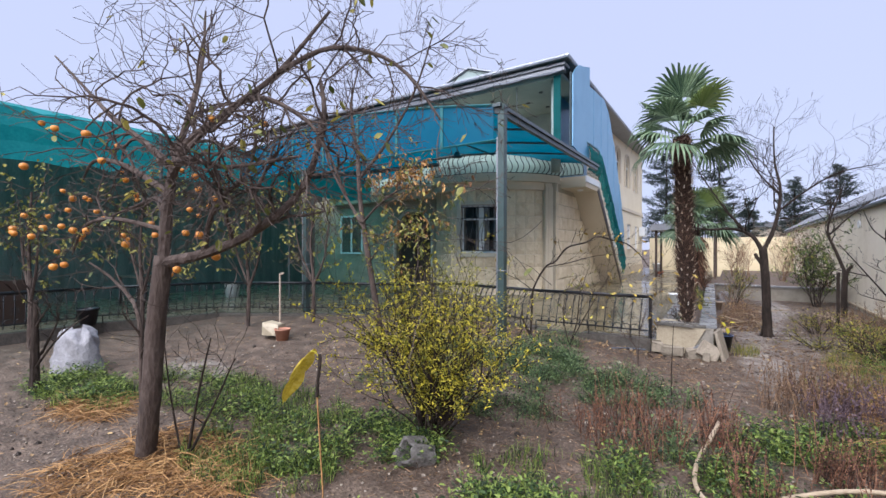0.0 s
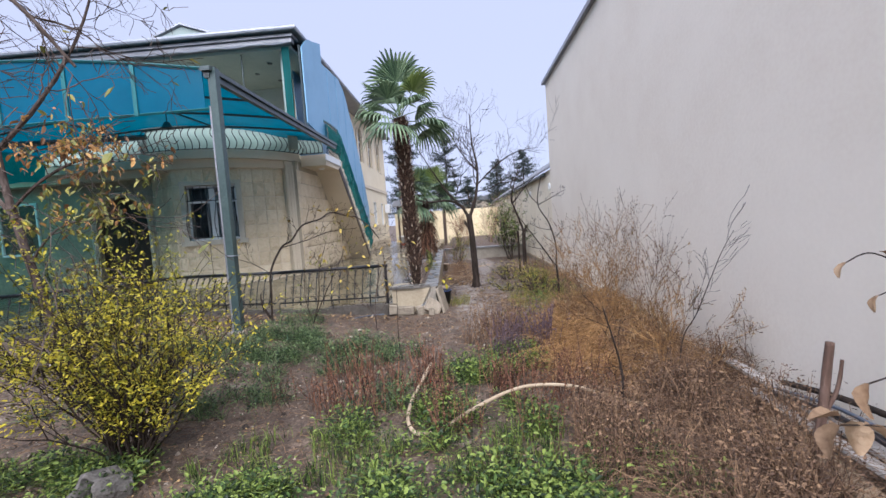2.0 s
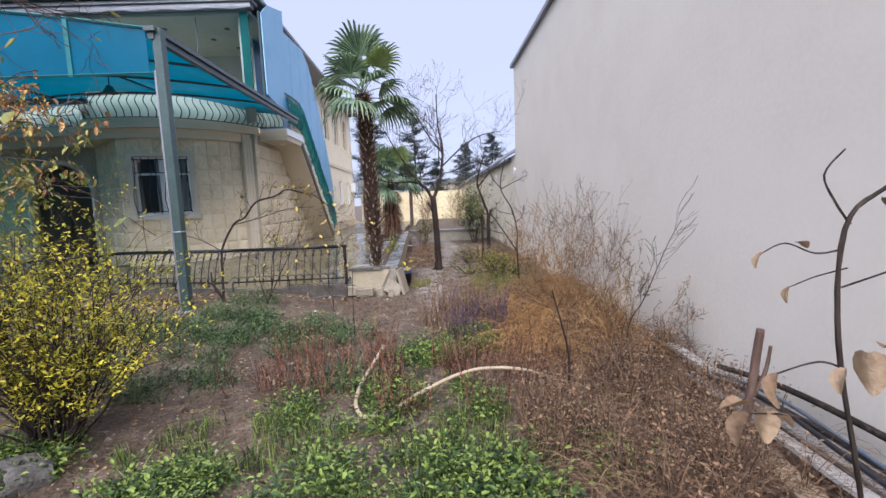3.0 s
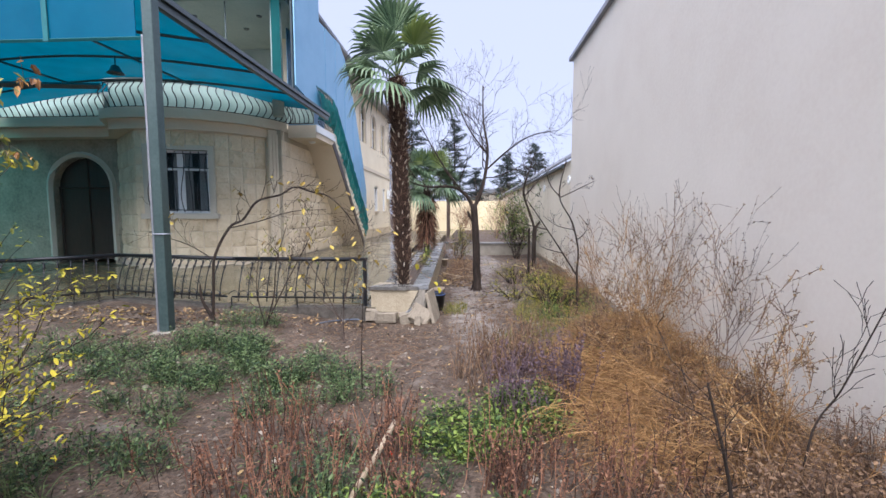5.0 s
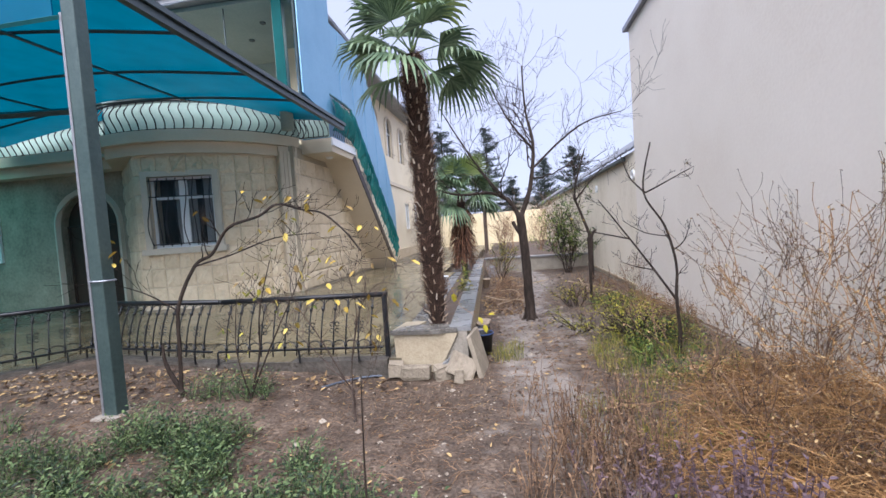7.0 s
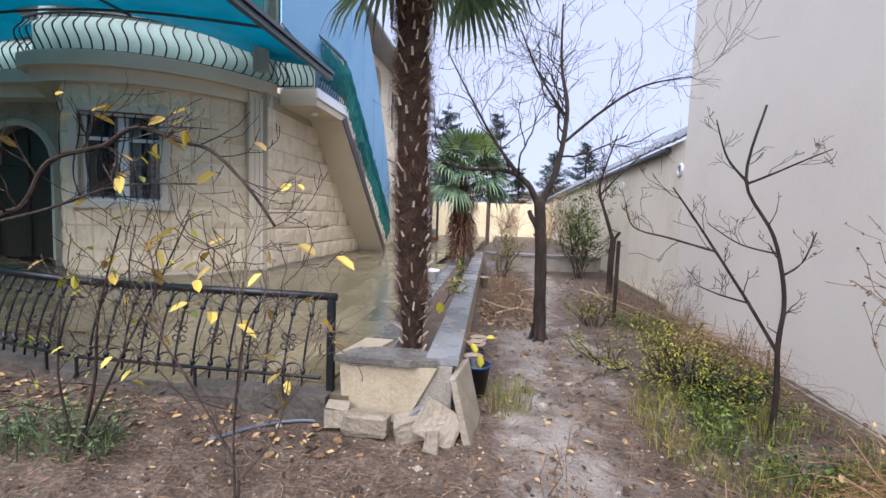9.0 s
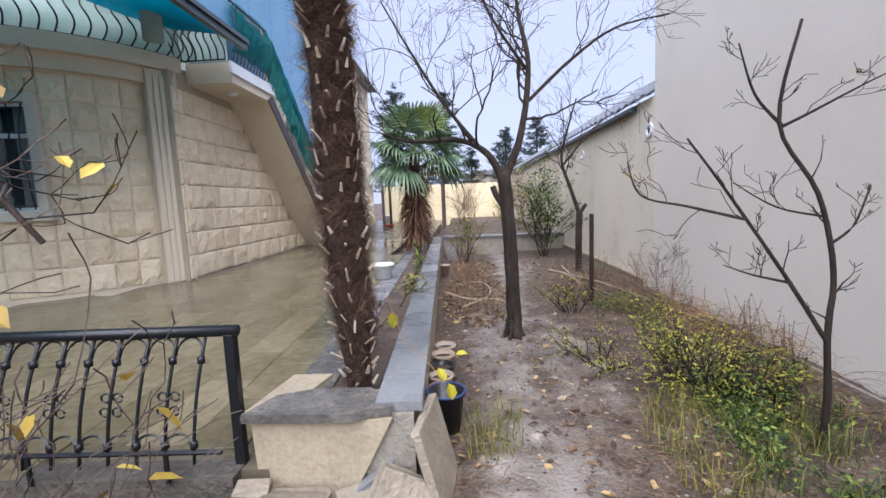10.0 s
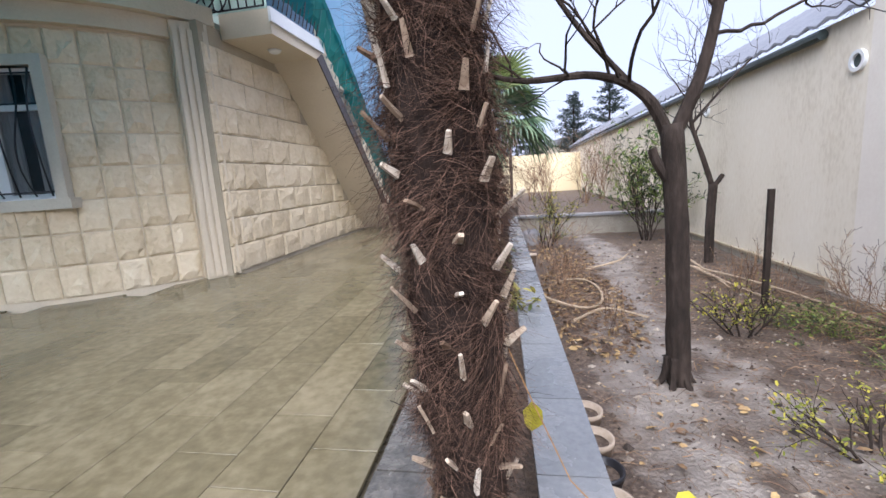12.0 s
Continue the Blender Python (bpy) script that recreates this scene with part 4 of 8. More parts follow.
# balcony balustrade: belly bars along the bay and to both sides
balus = thing("balcony_railing", (-6.4, 14.65, 3.84), "dark wrought-iron belly balustrade round the balcony", "railing")
BL = Vector((-6.4, 14.65, 3.84))
line = arc(BC, BR + 0.12, -14, -107, 26)
left = [(-7.95 - 0.17 * i, 12.85) for i in range(26)]
right = [(-3.98 + 0.12 * i, 13.98) for i in range(8)]
bar_mesh = None
for pts in (line, left, right):
    for i, (x, y) in enumerate(pts):
        if bar_mesh is None:
            s = Soup(30)
            s.tube([Vector((0.045 * math.sin(2 * math.pi * t / 10), -0.13 * math.sin(math.pi * min(1.0, t / 10 * 1.15)), 0.03 + 0.55 * t / 10)) for t in range(11)], 0.012, 0.012, 6)
            bar_mesh = mesh_data("bar", s.v, s.f, M_iron)
        o = hang(new("bar", bar_mesh), balus)
        o.location = Vector((x, y, 3.84)) - BL
        if pts is line:
            o.rotation_euler = (0, 0, math.atan2(y - BC.y, x - BC.x) + math.pi / 2)
    for nm, z, r in (("bottom_rail", 0.03, 0.012), ("top_rail", 0.58, 0.02)):
        s = Soup(31)
        s.tube([Vector((x, y, 3.84 + z)) - BL for x, y in pts], r, r, 6)
        s.out(nm, M_iron, balus)
for pts, off in ((arc(BC, BR + 0.02, -14, -107, 44), 0), ([(x, y + 0.08) for x, y in left], 0), ([(x, y + 0.08) for x, y in right], 0)):
    bm = bmesh.new()
    prev = None
    for x, y in pts:
        a, b = bm.verts.new(Vector((x, y, 3.87)) - BL), bm.verts.new(Vector((x, y, 4.40)) - BL)
        if prev:
            bm.faces.new((prev[0], a, b, prev[1]))
        prev = (a, b)
    ob = part("infill_panel", bm, M_balpanel, balus, "pale frosted infill panel")
    so = ob.modifiers.new("thick", "SOLIDIFY")
    so.thickness = 0.01

# stair railing with net
srail = thing("stair_railing", (-3.0, 17, 0), "teal stair balustrade hung with green net", "railing")
s = Soup(33)
for i in range(26):
    t = i / 25
    y, z = 15.3 + 3.6 * t, 3.85 - 3.3 * t
    s.tube([Vector((-3.02 + 0.12 * math.sin(math.pi * k / 8), y, z + 0.95 * k / 8)) - Vector((-3.0, 17, 0)) for k in range(9)], 0.009, 0.009, 5)
s.tube([Vector((-3.02, 13.95, 4.8)) - Vector((-3, 17, 0)), Vector((-3.02, 15.3, 4.8)) - Vector((-3, 17, 0)), Vector((-3.02, 18.9, 1.5)) - Vector((-3, 17, 0))], 0.025, 0.025, 6)
s.out("bars", M_tealframe, srail)
bm = bmesh.new()
rng = random.Random(4)
prev = None
for i in range(-12, 37):
    t = i / 36
    y = 15.2 + 3.75 * t
    z0 = 3.95 - 3.3 * max(0.0, t) + 0.05 * rng.random()
    row = [bm.verts.new(Vector((-2.99 + 0.11 * math.sin(math.pi * k / 6) + 0.03 * rng.uniform(-1, 1), y, z0 + (0.95 if t > 0 else 0.72) * k / 6)) - Vector((-3, 17, 0))) for k in range(7)]
    if prev:
        for k in range(6):
            bm.faces.new((prev[k], row[k], row[k + 1], prev[k + 1]))
    prev = row
part("net", bm, M_net, srail, "green shade net")

for i in range(12):
    y = 14.0 + 0.115 * i
    s = Soup(34)
    s.tube([Vector((-3.02 + 0.1 * math.sin(math.pi * k / 8), y, 3.85 + 0.95 * k / 8)) - Vector((-3.0, 17, 0)) for k in range(9)], 0.009, 0.009, 5)
    s.out("landing_bar", M_iron, srail)

# blue sheet screens beside balcony and stair
screen = thing("sheet_screen", (-3.0, 14, 4), "light blue metal sheet screen beside the stair", "screen")
SO = Vector((-3.0, 14, 4))


def strip(y0, y1, b0, b1, t0, t1, x0=-3.02, x1=-2.995):
    k = 6
    tops = [(y0 + (y1 - y0) * i / k, t0 + (t1 - t0) * math.sin(math.pi / 2 * i / k)) for i in range(k + 1)] if t1 > t0 + 0.3 else [(y0, t0), (y1, t1)]
    poly = [(y0, b0), (y1, b1)] + tops[::-1]
    o = prism("sheet", poly, "x", x0, x1, M_bluesheet, screen)
    o.location = -SO
    return o


o = prism("inner_sheet", [(14.3, 3.86), (17.2, 3.86), (17.2, 6.45), (14.3, 6.45)], "x", -3.93, -3.91, M_bluesheet, screen)
o.location = -SO
strip(12.55, 13.38, 4.42, 4.28, 6.35, 6.82)
strip(13.385, 14.25, 4.28, 4.14, 6.84, 7.1, -3.04, -3.015)
for i in range(11):
    y0 = 14.26 + 0.46 * i
    y1 = y0 + 0.455
    top = lambda y: 6.55 + 0.05 * (y - 14.3) if y < 16.3 else max(2.0, 6.65 - 0.75 * (y - 16.3) - 0.22 * (y - 16.3) ** 2)
    bot = lambda y: 4.85 if y < 15.3 else 4.85 - 0.92 * (y - 15.3)
    if top(y1) > bot(y1) + 0.1:
        strip(y0, y1, bot(y0), bot(y1), top(y0), top(y1), -3.05 + 0.01 * (i % 2), -3.025 + 0.01 * (i % 2))
for y in (12.55, 14.25):
    s = Soup(35)
    s.tube([Vector((-3.06, y, 4.2)) - SO, Vector((-3.06, y, 6.4 if y < 13 else 7.1)) - SO], 0.03, 0.03, 4)
    s.out("frame_post", M_steel, screen)

# ---- canopy over the terrace ----
canopy = thing("canopy", (-6.5, 10.5, 4), "teal polycarbonate barrel canopy on dark steel ribs", "canopy")
CO = Vector((-6.5, 10.5, 4))
CX0, CX1, CY0, CY1 = -2.7, -10.3, 7.52, 11.85


def cback(x):
    """The back edge of the canopy, which follows the round balcony."""
    if x > -3.75:
        return 13.6
    if x > -4.2:
        return 13.6 - (-3.75 - x) / 0.45 * 0.55
    if x < -7.3:
        return 12.7
    dx = x - BC.x
    return BC.y - math.sqrt(max(0.1, (BR + 0.33) ** 2 - dx * dx))


def cz(x, y):
    t = (x - CX0) / (CX1 - CX0)
    return 4.0 + 0.05 * (y - CY0) / (CY1 - CY0) + 0.38 * math.sin(math.pi * min(1, max(0, t)))


bm = bmesh.new()
nx = 38
rows = []
for j in range(2):
    rows.append([])
    for i in range(nx + 1):
        x = CX0 + (CX1 - CX0) * i / nx
        y = CY0 if j == 0 else cback(x)
        rows[-1].append(bm.verts.new(Vector((x, y, cz(x, y))) - CO))
for i in range(nx):
    bm.faces.new((rows[0][i], rows[0][i + 1], rows[1][i + 1], rows[1][i]))
ob = part("roof_sheet", bm, M_poly, canopy, "translucent teal roof sheet")
so = ob.modifiers.new("thick", "SOLIDIFY")
so.thickness = 0.008
for j in range(4):
    y = CY0 + 0.03 + (CY1 - CY0 - 0.06) * j / 3
    s = Soup(36)
    s.tube([Vector((CX0 + (CX1 - CX0) * i / nx, y, cz(CX0 + (CX1 - CX0) * i / nx, y) - 0.04)) - CO for i in range(nx + 1)], 0.025, 0.025, 4)
    s.out("rib", M_steel, canopy)
for x in (-5.0, -7.6):
    s = Soup(37)
    s.tube([Vector((x, CY0, cz(x, CY0) - 0.09)) - CO, Vector((x, CY1, cz(x, CY1) - 0.09)) - CO], 0.02, 0.02, 4)
    s.out("purlin", M_steel, canopy)
s = Soup(38)
s.tube([Vector((-6.2, 10.9, 3.98)) - CO, Vector((CX1, 9.9, 3.86)) - CO], 0.06, 0.06, 4)
s.out("cross_beam", M_steel, canopy)
bm = bmesh.new()
box(bm, CX0 - 0.03, CY0 - 0.05, 3.9, CX0 + 0.05, 13.75, 3.985)
o = part("edge_beam", bm, M_steel, canopy, "dark steel edge beam"); o.location = -CO
bm = bmesh.new()
box(bm, CX0 - 0.05, CY0 - 0.1, 3.99, CX0 + 0.09, 13.75, 4.05)
o = part("edge_gutter", bm, M_steel, canopy, "dark steel gutter"); o.location = -CO
# front fascia: panels between mullions
xs = [CX0 - 0.06] + [CX0 - 1.09 - 1.05 * k for k in range(7)]
for k in range(len(xs) - 1):
    a, b = xs[k], xs[k + 1]
    poly = [(a, 3.47), (b, 3.47)] + [(b + (a - b) * i / 4, cz(b + (a - b) * i / 4, CY0) + 0.03) for i in range(5)]
    o = prism("fascia_panel", poly, "y", CY0 - 0.04, CY0 - 0.028, M_fascia, canopy, "blue translucent fascia panel"); o.location = -CO
    o = boxed("mullion", (b - 0.03, CY0 - 0.06, 3.44, b + 0.03, CY0 - 0.044, cz(b, CY0) + 0.05), M_tealframe, canopy); o.location = -CO
s = Soup(39)
s.tube([Vector((CX0, CY0 - 0.04, 3.46)) - CO, Vector((CX1, CY0 - 0.04, 3.46)) - CO], 0.022, 0.022, 4)
s.tube([Vector((CX0 + (CX1 - CX0) * i / nx, CY0 - 0.05, cz(CX0 + (CX1 - CX0) * i / nx, CY0) + 0.03)) - CO for i in range(nx + 1)], 0.022, 0.022, 4)
s.out("fascia_frame", M_tealframe, canopy)
for px in (-2.63, -7.6):
    post = thing("canopy_post", (px, 7.55, 0.1), "square grey-green painted steel canopy post", "post", "canopy posts")
    boxed("shaft", (-0.06, -0.06, -0.15, 0.06, 0.06, 3.95), M_post, post, bevel=0.006)
    boxed("cover_strip", (-0.075, -0.066, 0.0, -0.052, 0.0, 3.4), M_roof, post, "pale worn strip")
    s = Soup(40)
    s.tube([(0.088 * math.cos(w), 0.088 * math.sin(w), 1.2) for w in [k * math.pi / 6 for k in range(13)]], 0.008, 0.008, 5)
    s.out("wire_tie", M_flash, post)
    boxed("foot", (-0.14, -0.14, -0.15, 0.14, 0.14, 0.06), M_concrete, post, bevel=0.02)
bell = thing("hanging_lamp", (-4.85, 9.68, 3.83), "small round grey lamp under the canopy, unlit", "lamp")
s = Soup(41)
s.tube([(0, 0, 0.26), (0, 0, 0.1)], 0.01, 0.01, 5)
s.tube([(0, 0, 0.1), (0, 0, 0.04), (0, 0, 0), (0, 0, -0.02)], 0.05, 0.13, 14)
s.out("shade", M_steel, bell, "", True)

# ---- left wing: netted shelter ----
# dark wall colour holds the deep shade under the netted roof
M_shadewall = ramp_mat("shade_toned_shelter_wall", [(0.04, 0.045, 0.04), (0.09, 0.10, 0.09), (0.17, 0.18, 0.16)], 2, 0.8, 0.5, 30, stretch=(3, 3, 0.3))
M_shelter = sheet_mat("thin_green_net_roof", (0.16, 0.40, 0.40), 0.6, 0.5, 0.8)
M_tarp = ramp_mat("teal_tarpaulin", [(0.0, 0.24, 0.26), (0.02, 0.42, 0.43)], 2, 0.5, 0.3, 20, trans=0.55)
wing = thing("wall_west", (-14, 4, 0), "side shelter wall, its shade put into a dark colour", "wall", "", "structure")
o = boxed("wall_face", (-14.6, -3, 0.1, -14.3, 13.7, 4.2), M_shadewall, wing); o.location = (14, -4, 0)
shelter = thing("shade_shelter", (-12, 5, 4), "shelter roofed and hung with green shade net", "shelter")
SH = Vector((-12, 5, 4))
bm = bmesh.new()
rng = random.Random(8)
prev = None
for i in range(45):
    y = -2.5 + 15.0 * i / 44
    row = []
    for x, z in ((-10.6, 4.3), (-10.3, 4.25), (-10.25, 3.9), (-10.3, 3.6), (-10.28, 3.3)):
        row.append(bm.verts.new(Vector((x, y, z + 0.08 * rng.uniform(-1, 1))) - SH))
    if prev:
        for k in range(len(row) - 1):
            bm.faces.new((prev[k], row[k], row[k + 1], prev[k + 1]))
    prev = row
ob = prism("roof_sheet", [(-14.3, 3.98), (-10.58, 4.34), (-10.58, 4.35), (-14.3, 3.99)], "y", -2.5, 12.4, M_shelter, shelter, "translucent teal roof sheet")
ob.location = -SH
part("net", bm, M_tarp, shelter, "sagging teal tarpaulin and net")
for y in (-1.5, 2.2, 5.6, 9.0):
    s = Soup(42)
    s.tube([Vector((-10.2, y, 0.1)) - SH, Vector((-10.2, y, 4.2)) - SH], 0.04, 0.04, 8)
    s.out("post", M_steel, shelter)
    s = Soup(43)
    s.tube([Vector((-10.2, y, 4.15)) - SH, Vector((-14.3, y, 3.85)) - SH], 0.03, 0.03, 6)
    s.out("beam", M_steel, shelter)

# ---- planter with broken front ----
planter = thing("planter", (0, 9, 0), "long beige planter wall with a broken tiled front", "planter")
PO = Vector((0, 9, 0))


def cx(y):
    """Centre of the long coping at y."""
    return 0.215 - 0.031 * (y - 9.2)


def planted(o):
    o.location = o.location - PO
    return o


planted(prism("core", [(-0.46, 8.84), (0.30, 8.84), (0.30, 9.12), (-0.46, 9.12)], "z", -0.15, 0.44, M_concrete, planter, "rough concrete core"))
planted(prism("side_wall", [(0.12, 9.12), (0.31, 9.12), (cx(18.4) + 0.095, 18.4), (cx(18.4) - 0.095, 18.4)], "z", -0.15, 0.44, M_tile, planter, "beige rendered side wall"))
planted(prism("inner_wall", [(-0.50, 9.12), (-0.30, 9.12), (-0.56, 18.4), (-0.76, 18.4)], "z", -0.15, 0.29, M_coping, planter))
planted(prism("soil", [(-0.32, 9.1), (0.13, 9.1), (-0.15, 18.4), (-0.58, 18.4)], "z", -0.15, 0.3, M_soil, planter, "dark wet soil"))
planted(prism("front_tile", [(-0.47, 0.06), (-0.02, 0.02), (0.20, 0.435), (-0.49, 0.435)], "y", 8.805, 8.835, M_tile, planter, "stained beige front tile, broken at one side"))
planted(prism("side_tile", [(8.83, 0.06), (9.1, 0.06), (9.1, 0.43), (8.83, 0.43)], "x", -0.488, -0.462, M_tile, planter))
# front coping with ragged edge
planted(prism("front_coping", [(-0.52, 8.77), (0.02, 8.76), (0.08, 8.80), (0.20, 8.82), (0.17, 8.93), (0.05, 9.05), (-0.25, 9.05), (-0.43, 8.98)], "z", 0.442, 0.485, M_slate, planter, "broken dark slate coping"))
planted(prism("corner_tile", [(-0.53, 8.80), (-0.42, 9.0), (-0.27, 9.07), (-0.22, 9.27), (-0.45, 9.27)], "z", 0.445, 0.475, M_tile, planter, "pale corner tile"))
rng = random.Random(5)
y = 8.86
while y < 18.3:
    ln = rng.choice((0.5, 0.62, 0.78, 0.95))
    y1 = min(y + ln, 18.4)
    w = 0.115
    planted(prism("coping_slab", [(cx(y) - w, y), (cx(y) + w, y), (cx(y1) + w, y1 - 0.006), (cx(y1) - w, y1 - 0.006)], "z", 0.442 + 0.004 * rng.random(), 0.486 + 0.006 * rng.random(), M_coping, planter))
    y = y1
y = 9.3
while y < 18.0:
    y1 = y + rng.choice((0.55, 0.7))
    x = -0.40 - 0.028 * (y - 9.2)
    planted(prism("edge_slab", [(x - 0.14, y), (x + 0.12, y), (x + 0.1, y1 - 0.01), (x - 0.16, y1 - 0.01)], "z", 0.28, 0.31 + 0.01 * rng.random(), M_slate if y < 10.9 else M_coping, planter))
    y = y1


def rubble(name, loc, size, mat, rot, label, category="stone", seed=1):
    r = random.Random(seed)
    bm = bmesh.new()
    box(bm, -size[0] / 2, -size[1] / 2, -size[2] / 2, size[0] / 2, size[1] / 2, size[2] / 2, bevel=min(size) * 0.12)
    for v in bm.verts:
        v.co += Vector((r.uniform(-1, 1), r.uniform(-1, 1), r.uniform(-1, 1))) * min(size) * 0.13
    o = part(name, bm, mat)
    o.matrix_world = pose(*loc, *rot)
    return tagged(o, label, category, "rubble at the planter")


rubble("stone_block", (-0.46, 8.70, 0.10), (0.16, 0.13, 0.16), M_rubble, (4, 3, 10), "chipped beige stone block at the planter foot", seed=1)
rubble("stone_block", (-0.25, 8.66, 0.08), (0.30, 0.14, 0.15), M_rubble, (-6, 2, -4), "long beige stone block at the planter foot", seed=2)
rubble("stone_block", (0.07, 8.70, 0.07), (0.24, 0.16, 0.15), M_rubble, (5, -14, 25), "rough grey broken stone at the planter foot", seed=3)
rubble("stone_block", (0.24, 8.66, 0.13), (0.28, 0.10, 0.24), M_rubble, (-18, 30, 15), "large grey broken stone leaning on the planter", seed=4)
rubble("stone_chip", (0.22, 8.54, 0.06), (0.09, 0.05, 0.13), M_rubble, (-12, 4, 8), "small pale tile chip on the ground", seed=5)
rubble("slate_chip", (0.12, 8.74, 0.17), (0.22, 0.05, 0.05), M_coping, (0, -32, 12), "dark slate strip on the rubble", seed=6)
rubble("leaning_slab", (0.405, 8.88, 0.19), (0.045, 0.42, 0.48), M_rubble, (0, -14, -6), "tall beige stone slab leaning on the planter", "slab", seed=7)


def lathe(name, prof, mat, parent=None, label="", n=20):
    s = Soup(1)
    for r, z in prof:
        s.v += [Vector((r * math.cos(2 * math.pi * k / n), r * math.sin(2 * math.pi * k / n), z)) for k in range(n)]
    for j in range(len(prof) - 1):
        s.f += [(j * n + k, j * n + (k + 1) % n, (j + 1) * n + (k + 1) % n, (j + 1) * n + k) for k in range(n)]
    s.f.append(tuple(range(n - 1, -1, -1)))
    s.f.append(tuple(range((len(prof) - 1) * n, len(prof) * n)))
    return s.out(name, mat, parent, label, True)


def pot(x, y, r, h, mat, label, fill=M_soil, z=None):
    p = thing("flower_pot", (x, y, gz(x, y) if z is None else z), label, "pot", "pots beside the planter")
    lathe("body", [(r * 0.72, 0), (r * 0.98, h * 0.86), (r * 1.06, h * 0.87), (r * 1.08, h), (r * 0.95, h), (r * 0.9, h * 0.85), (0.01, h * 0.83)], mat, p)
    lathe("soil", [(r * 0.89, h * 0.80), (r * 0.88, h * 0.845), (0.01, h * 0.87)], fill, p)
    return p


buck = thing("bucket", (0.43, 9.47, 0.0), "dark blue plastic bucket beside the planter", "bucket")
lathe("body", [(0.085, 0), (0.115, 0.24), (0.125, 0.245), (0.125, 0.265), (0.112, 0.265), (0.083, 0.02), (0.01, 0.02)], M_black, buck)
s = Soup(2)
s.tube([(0.122 * math.cos(k * math.pi / 12), 0.122 * math.sin(k * math.pi / 12), 0.262) for k in range(25)], 0.008, 0.008, 6)
s.out("rim", M_bluepl, buck, "blue rim", True)
pot(0.385, 9.72, 0.085, 0.17, M_terracotta, "small terracotta pot beside the planter wall")
pot(0.38, 9.90, 0.085, 0.2, M_pot, "cream clay pot with dry leaves beside the planter")
pot(0.385, 10.10, 0.085, 0.19, M_black, "black plastic pot beside the planter wall")
pot(0.38, 10.31, 0.09, 0.21, M_pot, "cream clay pot filled with soil beside the planter")
pot(0.385, 10.62, 0.09, 0.2, M_pot, "cream clay pot beside the planter wall")
pot(0.24, 15.0, 0.09, 0.22, M_pot, "pale pot by the planter wall far along")

# ---- palm trees ----
def fan_leaf(s, base, d, petiole, radius, rng, droop=0.25, blades=22, spread=135):
    """A petiole and a fan of narrow pleated blades."""
    d = d.normalized()
    side = d.cross(Vector((0, 0, 1)))
    side = side.normalized() if side.length > 1e-4 else Vector((1, 0, 0))
    up = side.cross(d).normalized()
    tilt = rng.uniform(-0.5, 0.5)
    side, up = (side * math.cos(tilt) + up * math.sin(tilt)), (up * math.cos(tilt) - side * math.sin(tilt))
    hub = base + d * petiole - Vector((0, 0, droop * petiole * 0.4))
    s.tube([base, base + d * petiole * 0.5 - Vector((0, 0, droop * petiole * 0.08)), hub], 0.012, 0.007, 4, cap=False)
    for k in range(blades):
        a = radians(-spread + 2 * spread * k / (blades - 1)) * 0.62
        q = (d * math.cos(a) + side * math.sin(a)).normalized()
        ln = radius * (0.72 + 0.28 * math.cos(a * 0.8)) * rng.uniform(0.9, 1.08)
        w = radius * 0.042
        n = up
        g = Vector((0, 0, -1)) * ln * droop
        across = q.cross(n).normalized()
        o = len(s.v)
        p1, p2 = hub + q * ln * 0.55 + n * ln * 0.03 + g * 0.25, hub + q * ln * 0.85 + g * 0.65
        tip = hub + q * ln + g * 1.25
        s.v += [hub, p1 + across * w + n * w * 0.5, p1 - across * w + n * w * 0.5, p1 - n * w * 0.5, p2 + across * w * 0.6, p2 - across * w * 0.6, tip]
        s.f += [(o, o + 3, o + 1), (o, o + 2, o + 3), (o + 1, o + 3, o + 4), (o + 3, o + 2, o + 5), (o + 3, o + 5, o + 4), (o + 4, o + 5, o + 6)]


